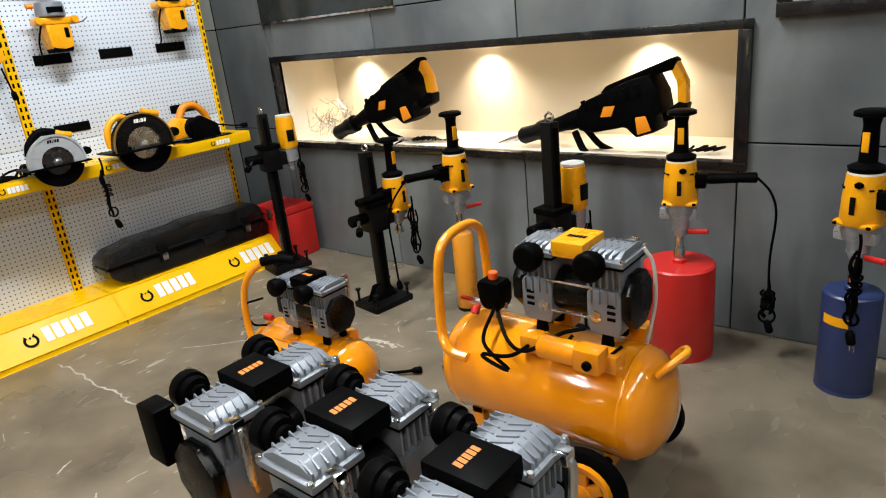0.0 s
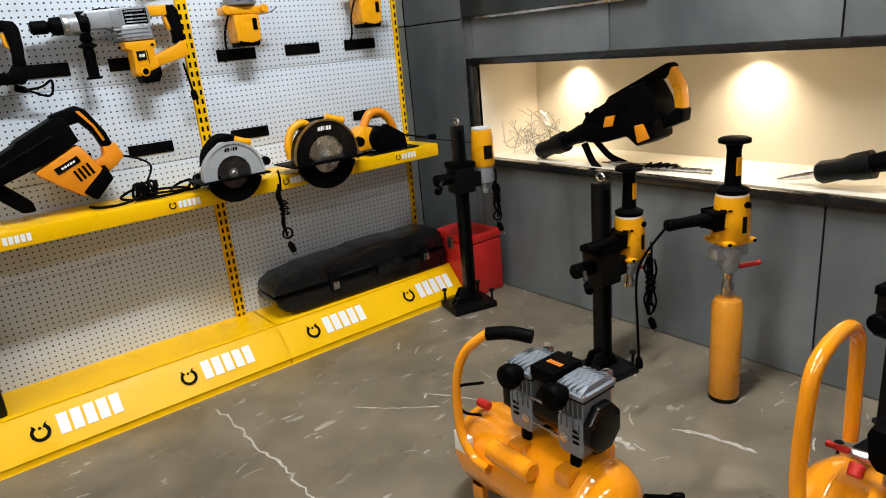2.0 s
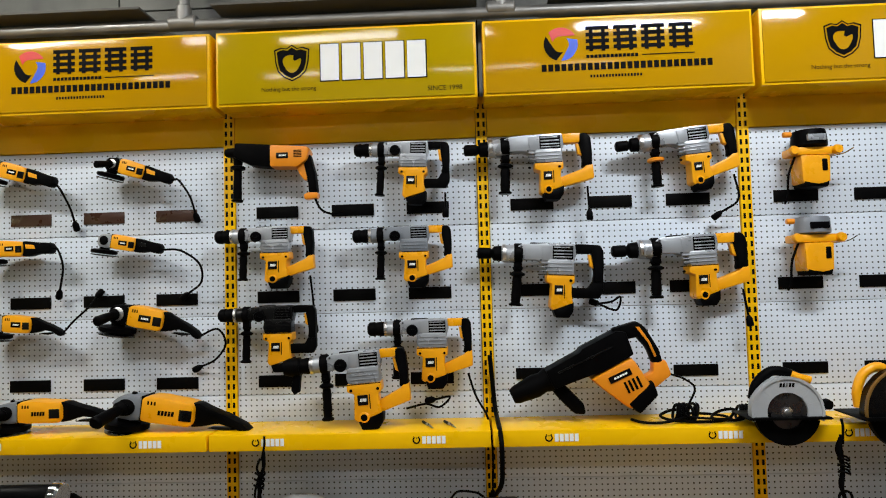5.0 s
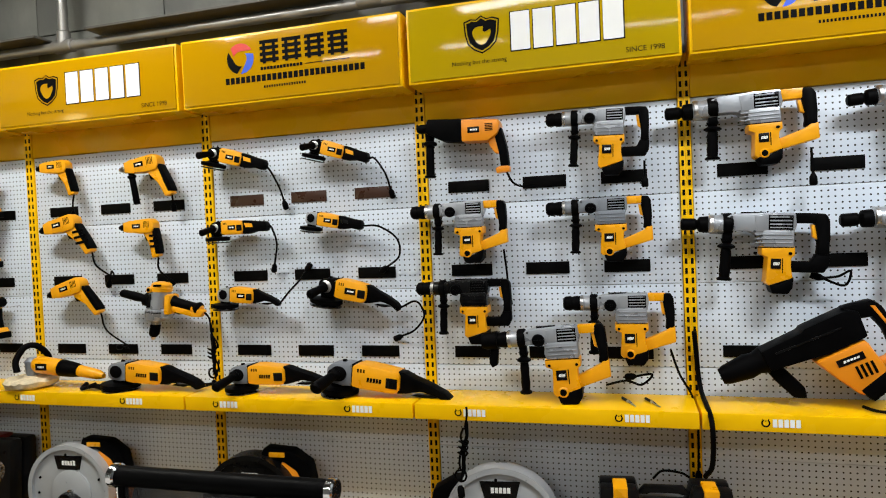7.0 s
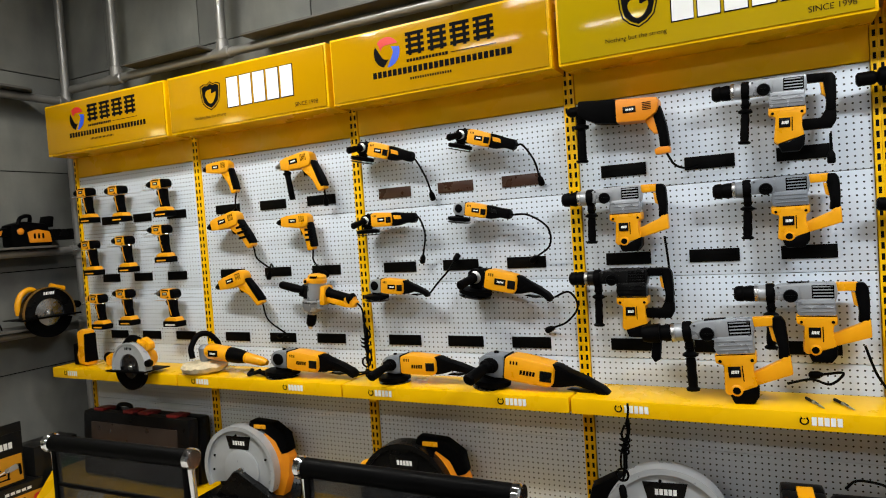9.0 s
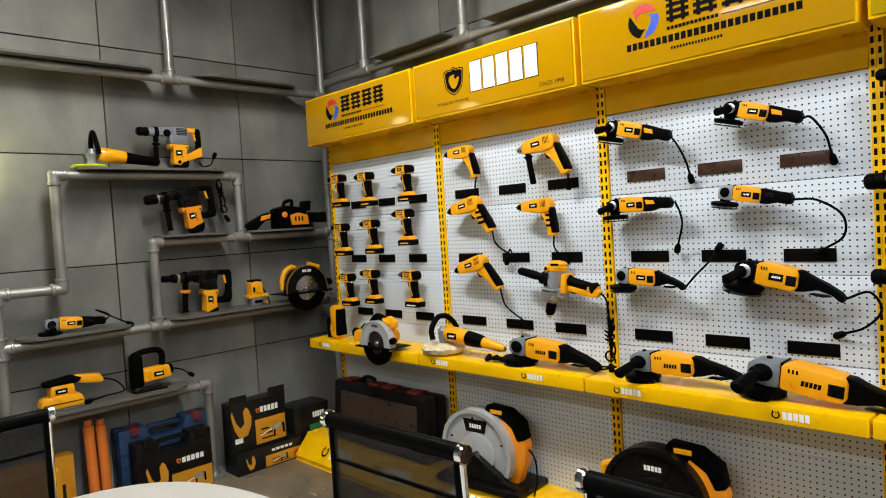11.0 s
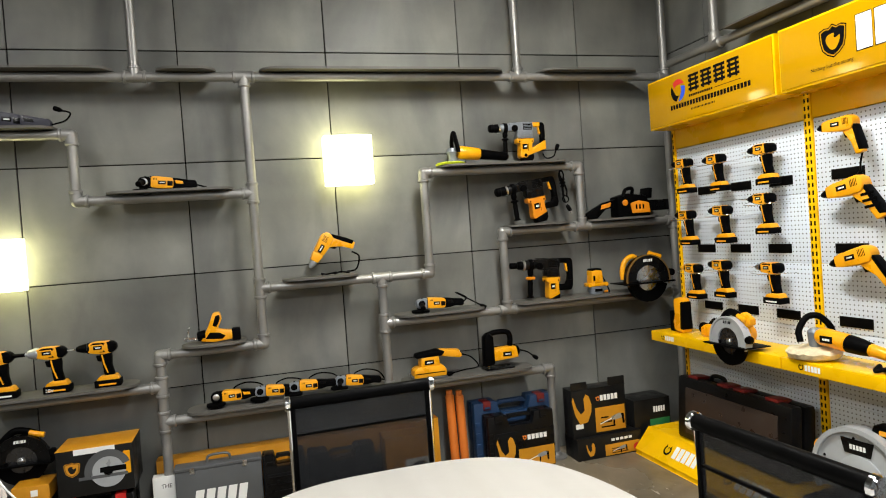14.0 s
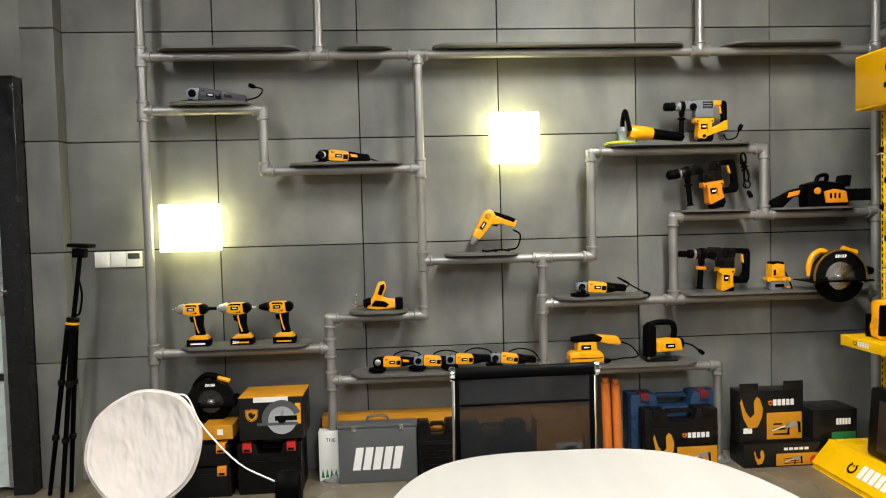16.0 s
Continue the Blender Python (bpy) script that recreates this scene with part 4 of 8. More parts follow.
def cordless(m, H=0.19, label="", battery=0.05, chuck=None, bit=False, impact=False):
    """A battery drill standing upright, its chuck to the left."""
    root = thing("cordless_drill", label or "yellow and black cordless drill with battery pack", "cordless drill", m, group="cordless drills")
    s = H
    part("motor_housing", pr(B(), [(-.22, .76), (-.22, .945), (-.12, .985), (.20, .98), (.30, .93), (.32, .84), (.27, .73), (.10, .70), (-.10, .73)], -.115, .115, .05, s), YEL, root)
    part("rear_cap", pr(B(), [(.17, .74), (.15, .975), (.27, .97), (.345, .90), (.345, .80), (.28, .73)], -.12, .12, .035, s), BLK, root)
    nose = [(0, .045 * s), (.05 * s, .07 * s), (.16 * s, .10 * s), (.24 * s, .105 * s)] if not impact else [(0, .03 * s), (.06 * s, .035 * s), (.07 * s, .08 * s), (.20 * s, .125 * s), (.24 * s, .13 * s)]
    part("chuck", lathe(B(), (-.45 * s, 0, .86 * s), (1, 0, 0), nose), chuck or BLK, root)
    if bit:
        part("bit", cy(B(), (-.70 * s, 0, .86 * s), (-.44 * s, 0, .86 * s), .012 * s if not impact else .04 * s, n=10), STL if not impact else BLK, root)
    part("handle", pr(B(), [(.0, .75), (.23, .75), (.235, .62), (.225, .46), (.275, .22), (.07, .22), (.05, .40), (.03, .58)], -.09, .09, .035, s), BLK, root)
    part("trigger", pr(B(), [(-.08, .68), (.02, .68), (.02, .54), (-.05, .56)], -.05, .05, .015, s), BLK, root)
    part("foot", pr(B(), [(-.10, .145), (-.05, .215), (.05, .25), (.31, .25), (.37, .145)], -.13, .13, .025, s), YEL, root)
    bp = part("battery", bx(B(), -.13 * s, -.15 * s, 0, .39 * s, .15 * s, .15 * s, .02 * s), BLK, root, "black slide-on battery pack")
    part("battery_mark", bx(B(), -.04 * s, -.154 * s, .04 * s, .30 * s, -.149 * s, .075 * s, .002 * s), YEL if chuck is not STL else WHT, bp)
    for sz in (.78, .92):
        part("screw", cy(B(), (.10 * s, -.115 * s, sz * s), (.10 * s, -.122 * s, sz * s), .016 * s, n=8), BLK, root)
    part("clutch_ring", lathe(B(), (-.235 * s, 0, .86 * s), (1, 0, 0), [(0, .10 * s), (.01 * s, .125 * s), (.05 * s, .125 * s), (.06 * s, .11 * s)]), BLKG if not impact else GRY, root)
    plate(root, -.10, .82, -.117, .17, .08, s)
    part("top_stripe", pr(B(), [(-.16, .925), (-.10, .965), (.10, .962), (.14, .93)], -.119, .119, .006, s), BLK, root)
    part("side_line", pr(B(), [(.035, .70), (.065, .70), (.10, .50), (.16, .30), (.13, .30), (.07, .48)], -.096, .096, .004, s), YEL, root)
    part("vent", bx(B(), .02 * s, -.119 * s, .755 * s, .12 * s, -.113 * s, .77 * s), BLK, root)
    return root


def grinder(m, L=0.30, label="", head=None, disc=True, side=True, long_tail=False, lead=None, disc_mat=None, tail=None, R=None, k=1.0):
    """An angle grinder with its head to the left and wheel guard below; k shortens it towards its tail."""
    root = thing("angle_grinder", label or "yellow angle grinder with black tail and wheel guard", "power tool", m, group="angle grinders")
    s, head = L, head or GRY
    R = R or .20
    gh = part("gear_head", pr(B(), [(-.07, -.06), (-.065, .05), (-.02, .095), (.08, .11), (.19, .115), (.19, -.10), (.08, -.11), (-.02, -.10)], -.085, .085, .03, s), head, root)
    part("front_cap", lathe(B(), (.045 * s, -.080 * s, .005 * s), (0, -1, 0), [(0, .07 * s), (.012 * s, .072 * s), (.022 * s, .058 * s)], 18), STL if head is BLK else BLK, gh)
    part("lock_button", cy(B(), (.06 * s, 0, .10 * s), (.06 * s, 0, .125 * s), .02 * s, n=10), BLK, gh)
    for sz in (-.075, .09):
        part("screw", cy(B(), (.165 * s, -.084 * s, sz * s), (.165 * s, -.091 * s, sz * s), .012 * s, n=8), STL, gh)
    q = B()
    cy(q, (.03 * s, 0, -.14 * s), (.03 * s, 0, -.08 * s), .075 * s)
    g = part("wheel_guard", lathe(q, (.03 * s, 0, -.200 * s), (0, 0, 1), [(0, (R - .02) * s), (.012 * s, R * s), (.055 * s, R * s), (.067 * s, (R - .05) * s), (.075 * s, .06 * s)], 26), BLK, root)
    if disc:
        part("grinding_wheel", lathe(B(), (.03 * s, 0, -.235 * s), (0, 0, 1), [(0, (R - .03) * s), (.006 * s, (R - .005) * s), (.019 * s, (R - .005) * s)], 26), disc_mat or DSTL, g)
    mh = part("motor_housing", pr(B(), [(.165, -.095), (.165, .10), (.21, .122), (.30, .122), (.55, .098), (.575, .06), (.575, -.07), (.54, -.112), (.25, -.108)], -.100, .100, .038, s), tail or YEL, root)
    part("seam_ring", pr(B(), [(.160, -.10), (.160, .118), (.178, .122), (.178, -.104)], -.094, .094, .02, s), BLK, mh)
    for j in range(3):
        part("vent_slot", bx(B(), (.215 + j * .026) * s, -.1025 * s, .05 * s, (.227 + j * .026) * s, -.098 * s, .082 * s), BLK, mh)
    sp = part("switch_panel", bx(B(), .465 * s, -.105 * s, -.06 * s, .562 * s, -.095 * s, .035 * s, .006 * s), BLKG, mh)
    if s > .40:
        part("body_mark", marks(B(), .30 * s, -.030 * s, -.1015 * s, .13 * s, .042 * s, 5, .1), INK, mh)
    else:
        plate(root, .30, -.035, -.1015, .14, .07, s)
    tm = tail or BLK
    if long_tail:
        th = part("tail_handle", pr(B(), [(.545, -.115), (.545, .098), (.60, .095), (.67, .062), (.82, .012), (.95, -.045), (1.0, -.09), (.985, -.140), (.95, -.130), (.88, -.085), (.75, -.062), (.63, -.10)], -.062, .062, .024, s), tm, root)
        part("paddle", pr(B(), [(.66, -.118), (.70, -.10), (.84, -.09), (.88, -.105), (.80, -.125)], -.03, .03, .006, s), BLKG, th)
    else:
        th = part("tail_handle", pr(B(), [(.555, -.115), (.555, .105), (.66, .095), (.80, .075), (.97, .065), (1.0, .02), (1.0, -.06), (.96, -.095), (.80, -.08), (.66, -.115)], -.078, .078, .03, s), tm, root)
        part("tail_inset", pr(B(), [(.60, .055), (.74, .04), (.76, -.015), (.62, -.01)], -.082, -.074, .003, s), YEL if head is BLK else BLKG, th)
    if side:
        part("side_handle", lathe(B(), (.03 * s, -.09 * s, .005 * s), (-.12, -.9, -.22), [(0, .045 * s), (.02 * s, .062 * s), (.04 * s, .062 * s), (.06 * s, .042 * s), (.18 * s, .05 * s), (.30 * s, .054 * s), (.315 * s, .04 * s)], 16), BLK, root)
    if k == 1.0 and s > .40:
        for o in root.children_recursive:
            for v in o.data.vertices:
                v.co.z *= .87
    if k != 1.0:
        for o in root.children_recursive:
            for v in o.data.vertices:
                v.co = Vector((s + (v.co.x - s) * k, v.co.y * k, v.co.z * k * 1.06))
    if lead:
        cord(root, [(1.0 * s, 0, (-.10 if long_tail else -.02) * s * k)] + lead)
    return root


def disc_ring(bm, r0, r1, a0, a1, y0, y1, n=28, cx=0.0, cz=0.0):
    """A flat arc of a ring in x, z with depth along y."""
    f = []
    for i in range(n + 1):
        a = radians(a0 + (a1 - a0) * i / n)
        c, d = math.cos(a), math.sin(a)
        f.append([bm.verts.new((cx + r * c, y, cz + r * d)) for r, y in ((r0, y0), (r1, y0), (r1, y1), (r0, y1))])
    for p, q in zip(f, f[1:]):
        for k in range(4):
            bm.faces.new((p[k], p[(k + 1) % 4], q[(k + 1) % 4], q[k]))
    bm.faces.new(f[0][::-1]), bm.faces.new(f[-1])
    bmesh.ops.recalc_face_normals(bm, faces=bm.faces[:])
    return bm


GOLDRIM = mat("worn_gold_rim", (0.20, 0.105, 0.02), 0.4, 0.2)


def saw(m, R=0.11, label="", guard=None, cap=None, blade=None):
    """A hand-held circular saw: upper guard, blade, sole plate, motor and handle. Origin at the arbor."""
    root = thing("circular_saw", label, "circular saw", m, group="circular saws")
    s, guard = R, guard or SILV
    q = B()
    disc_ring(q, .60 * s, 1.05 * s, -12, 192, -.10 * s, .22 * s)
    part("upper_guard", q, guard, root)
    bl = part("blade", lathe(B(), (0, -.02 * s, 0), (0, 1, 0), [(0, .90 * s), (.012, .90 * s)], 36), blade or DSTL, root, "bright steel saw blade")
    part("arbor", lathe(B(), (0, -.12 * s, 0), (0, 1, 0), [(0, .06 * s), (.03 * s, .11 * s), (.06 * s, .11 * s), (.07 * s, .17 * s), (.11 * s, .17 * s)], 16), STL, bl)
    q = B()
    disc_ring(q, .50 * s, .98 * s, 178, 345, -.08 * s, .10 * s)
    part("lower_guard", q, BLK, root)
    part("front_rail", bx(B(), -1.15 * s, -.36 * s, -.17 * s, 1.15 * s, -.28 * s, -.09 * s, .01 * s), BLK, root)
    part("guard_lip", disc_ring(B(), (1.0 if blade is None else 1.035) * s, 1.08 * s, -14, 194, -.14 * s, -.06 * s, 30), guard if blade is None else GOLDRIM, root)
    for k in range(7):
        a = radians(20 + k * 24)
        part("guard_rib", bx(B(), -.012 * s, -.108 * s, .64 * s, .012 * s, -.098 * s, .98 * s, .003 * s, pose(0, 0, 0, 0, 90 - (20 + k * 23), 0)), guard, root)
    q = B()
    bx(q, -1.25 * s, -.35 * s, -.16 * s, 1.2 * s, 1.0 * s, -.12 * s, .01 * s)
    part("sole_plate", q, BLK, root)
    part("motor_housing", lathe(B(), (.05 * s, .22 * s, .25 * s), (0, 1, 0), [(0, .42 * s), (.1 * s, .46 * s), (.7 * s, .44 * s), (.85 * s, .34 * s)]), YEL if cap is None else cap, root)
    part("handle", tb(B(), [(-1.0 * s, .3 * s, .05 * s), (-1.02 * s, .3 * s, .45 * s), (-.85 * s, .3 * s, .85 * s), (-.50 * s, .3 * s, 1.02 * s), (-.2 * s, .3 * s, .85 * s)] if blade else [(-.85 * s, .3 * s, .35 * s), (-.72 * s, .3 * s, .80 * s), (-.30 * s, .3 * s, 1.18 * s), (.15 * s, .3 * s, 1.15 * s), (.60 * s, .3 * s, .95 * s)], (.15 if blade is None else .115) * s, 12), BLK if blade is None else YEL, root)
    part("handle_pad", tb(B(), [(.30 * s, .26 * s, 1.10 * s), (.55 * s, .22 * s, 1.0 * s), (.85 * s, .2 * s, .92 * s)], .12 * s, 10), YEL, root)
    part("knob", lathe(B(), (1.15 * s, .1 * s, .22 * s), (.2, -1, 0), [(0, .12 * s), (.1 * s, .17 * s), (.26 * s, .14 * s)]), BLK, root)
    part("guard_mark", marks(B(), -.22 * s, .76 * s, -.105 * s, .46 * s, .12 * s, 5, .2), INK if guard is not BLKG else WHT, root)
    return root


def chop_saw(m, R=0.18, label="", guard=None, arm=None):
    """A cut-off machine: large round guard, base plate, motor and handle."""
    root = thing("cut_off_saw", label, "cut-off saw", m, group="cut-off saws")
    s, guard = R, guard or SILV
    q = B()
    pts = [(math.cos(radians(a)), math.sin(radians(a))) for a in range(-28, 209, 8)]
    pr(q, pts + [(-.30, -.30), (0.0, .08), (.50, -.38)], -.13, .13, .02, s, pose(0, 0, .85 * s))
    gu = part("blade_guard", q, guard, root, "large round pressed-metal blade guard")
    part("guard_rim", disc_ring(B(), .93 * s, 1.03 * s, -26, 206, -.20 * s, .20 * s, 34, 0, .85 * s), guard, gu)
    part("hub_cover", lathe(B(), (.05 * s, -.13 * s, .82 * s), (0, -1, 0), [(0, .50 * s), (.03 * s, .50 * s), (.05 * s, .46 * s)], 28), guard, gu)
    part("arbor", lathe(B(), (.08 * s, -.18 * s, .82 * s), (0, -1, 0), [(0, .09 * s), (.04 * s, .09 * s), (.05 * s, .06 * s)], 12), STL, gu)
    for a in (20, 95, 160, 185):
        part("rivet", lathe(B(), (.80 * s * math.cos(radians(a)), -.13 * s, (.85 + .80 * math.sin(radians(a))) * s), (0, -1, 0), [(0, .03 * s), (.02 * s, .025 * s)], 8), BLK, gu)
    q = B()
    pr(q, [(-.28, .62), (-.36, .93), (.36, .93), (.28, .62)], -.146, -.131, .006, s, pose(0, 0, .70 * s))
    pl = part("brand_plate", q, BLKG, gu)
    part("plate_mark", marks(B(), -.16 * s, 1.42 * s, -.148 * s, .36 * s, .10 * s, 5), WHT, pl)
    part("blade", lathe(B(), (0, -.02 * s, .80 * s), (0, 1, 0), [(0, .72 * s), (.02 * s, .86 * s)], 32), BLKG, root)
    q = B()
    bx(q, -1.0 * s, -.55 * s, 0, 1.45 * s, .75 * s, .14 * s, .03 * s)
    pr(q, [(-.62, .14), (-.05, .74), (.10, .74), (.95, .24), (1.3, .14)], -.35, -.14, .02, s)
    part("base", q, BLKG, root, "black cast base")
    part("motor_housing", lathe(B(), (.35 * s, .15 * s, .95 * s), (0, 1, 0), [(0, .40 * s), (.1 * s, .44 * s), (.75 * s, .42 * s), (.9 * s, .33 * s)]), BLK, root)
    part("arm", pr(B(), [(.2, 1.25), (.65, 1.70), (1.12, 1.62), (1.32, 1.15), (1.27, .75), (1.05, .20), (.75, .20), (.85, .85), (.65, 1.15)], .02, .32, .04, s), arm or ORA, root)
    part("handle", pr(B(), [(.15, 1.68), (.25, 1.98), (.85, 1.93), (1.22, 1.68), (1.30, 1.28), (1.10, 1.22), (.95, 1.52), (.60, 1.75)], .0, .34, .05, s), BLK, root, "black D handle")
    part("handle_inset", bx(B(), .38 * s, -.02 * s, 1.80 * s, .72 * s, .05 * s, 1.90 * s, .02 * s), YEL, root)
    part("lever", tb(B(), [(-.80 * s, .2 * s, .85 * s), (-1.12 * s, .2 * s, 1.0 * s), (-1.15 * s, .2 * s, 1.22 * s), (-.75 * s, .2 * s, 1.35 * s)], .08 * s, 8), arm or YEL, root)
    cord(root, [(1.2 * s, .2 * s, 1.1 * s), (1.5 * s, .1 * s, .9 * s), (1.6 * s, 0, .45 * s), (1.55 * s, -.1 * s, .06 * s)])
    for o in root.children_recursive:
        nm = o.name.split(".")[0]
        if nm != "base":
            for v in o.data.vertices:
                v.co.z -= .11 * s
        if arm and nm in ("arm", "handle", "handle_inset", "lever"):
            for v in o.data.vertices:
                v.co.x, v.co.z = -v.co.x, v.co.z * .82
            o.data.flip_normals()
    return root


def router(m, H=0.21, label="", top=None, side_cord=True):
    """A small trimmer hung base upward: grey or black base above a yellow motor."""
    root = thing("trim_router", label or "yellow trim router hung base up on a hook", "router", m, group="trim routers")
    s, top = H, top or LGRY
    part("base", lathe(B(), (0, 0, .70 * s), (0, 0, 1), [(0, .27 * s), (.02 * s, .30 * s), (.10 * s, .30 * s), (.22 * s, .29 * s), (.30 * s, .27 * s)]), top, root)
    part("base_window", bx(B(), -.16 * s, -.305 * s, .78 * s, .16 * s, -.20 * s, .90 * s, .02 * s), BLK if top is not BLK else GRY, root)
    part("clamp", bx(B(), -.40 * s, -.20 * s, .54 * s, .40 * s, .22 * s, .69 * s, .05 * s), YEL, root)
    for sx in (-1, 1):
        part("clamp_knob", lathe(B(), (sx * .38 * s, -.12 * s, .62 * s), (0, -1, 0), [(0, .07 * s), (.10 * s, .09 * s), (.16 * s, .07 * s)]), YEL, root)
    part("clamp_screw", cy(B(), (-.36 * s, -.1 * s, .93 * s), (-.50 * s, -.1 * s, .93 * s), .05 * s), ORA, root)
    part("motor_housing", pr(B(), [(-.24, .06), (-.26, .54), (.26, .54), (.24, .06), (.18, .0), (-.18, .0)], -.22, .22, .06, s), YEL, root)
    part("motor_cap", pr(B(), [(-.23, .10), (.05, .02), (.23, .10), (.20, -.04), (-.20, -.04)], -.225, .225, .04, s), BLK, root)
    part("switch", bx(B(), .10 * s, -.24 * s, .25 * s, .19 * s, -.21 * s, .46 * s, .015 * s), BLK, root)
    part("hook", tb(B(), [(.20 * s, .05 * s, .52 * s), (.50 * s, -.15 * s, .55 * s), (.66 * s, -.22 * s, .64 * s)], .011 * s, 6), CHR, root)
    if side_cord:
        cord(root, [(-.28 * s, -.05 * s, .55 * s), (-.40 * s, -.02 * s, .2 * s), (-.42 * s, .0, -.15 * s), (-.46 * s, .05 * s, -.30 * s)], plug=False)
    return root


def breaker(m, L=0.72, label="", inset=None, grip=None, chisel=True):
    """A large electric breaker lying in profile, its chisel end to the left."""
    root = thing("demolition_hammer", label, "demolition hammer", m, group="demolition hammers")
    s = L
    if chisel:
        part("chisel", lathe(B(), (-.16 * s, 0, 0), (1, 0, 0), [(0, .004 * s), (.10 * s, .017 * s), (.20 * s, .017 * s)], 8), STL, root, "steel point chisel")
    part("tool_holder", lathe(B(), (0, 0, 0), (1, 0, 0), [(0, .035 * s), (.02 * s, .046 * s), (.10 * s, .042 * s), (.13 * s, .052 * s), (.20 * s, .055 * s)]), DARKMETAL, root)
    part("barrel", lathe(B(), (.17 * s, 0, .002 * s), (1, 0, .02), [(0, .034 * s), (.10 * s, .040 * s), (.14 * s, .046 * s), (.24 * s, .050 * s)]), BLK, root)
    part("body", pr(B(), [(.38, -.05), (.40, .05), (.44, .078), (.70, .112), (.80, .108), (.82, .02), (.815, -.07), (.775, -.085), (.765, -.15), (.66, -.155), (.62, -.092), (.46, -.080)], -.082, .082, .02, s), BLK, root)
    q = B()
    for k in range(6):
        bx(q, (.44 + k * .055) * s, -.089 * s, .03 * s, (.465 + k * .055) * s, -.083 * s, .085 * s, .004 * s)
    part("rib", q, BLK, root)
    part("side_badge", pr(B(), [(.52, -.015), (.575, -.025), (.605, .018), (.55, .028)], -.088, -.0815, .002, s), inset or ORA, root)
    part("side_inset", pr(B(), [(.675, -.140), (.745, -.138), (.735, -.065), (.685, -.060)], -.087, .087, .006, s), inset or ORA, root)
    part("rear_bracket", pr(B(), [(.52, .092), (.56, .118), (.90, .150), (.915, .13), (.89, .095), (.72, .10)], -.035, .035, .008, s), BLK, root)
    part("lower_bracket", pr(B(), [(.79, -.075), (.88, -.045), (.915, -.065), (.89, -.115), (.79, -.118)], -.035, .035, .01, s), BLK, root)
    part("rear_grip", pr(B(), [(.865, .14), (.912, .13), (.932, .03), (.91, -.065), (.868, -.05), (.888, .035)], -.03, .03, .014, s), grip or YEL, root, "yellow rear grip")
    q = B()
    tb(q, [(.33 * s, -.02 * s, -.05 * s), (.36 * s, -.03 * s, -.16 * s), (.44 * s, -.05 * s, -.235 * s), (.52 * s, -.08 * s, -.25 * s)], .018 * s, 10)
    tb(q, [(.37 * s, .02 * s, -.05 * s), (.42 * s, .03 * s, -.15 * s), (.49 * s, .05 * s, -.22 * s), (.53 * s, -.08 * s, -.25 * s)], .016 * s, 10)
    part("front_handle", q, BLK, root)
    return root


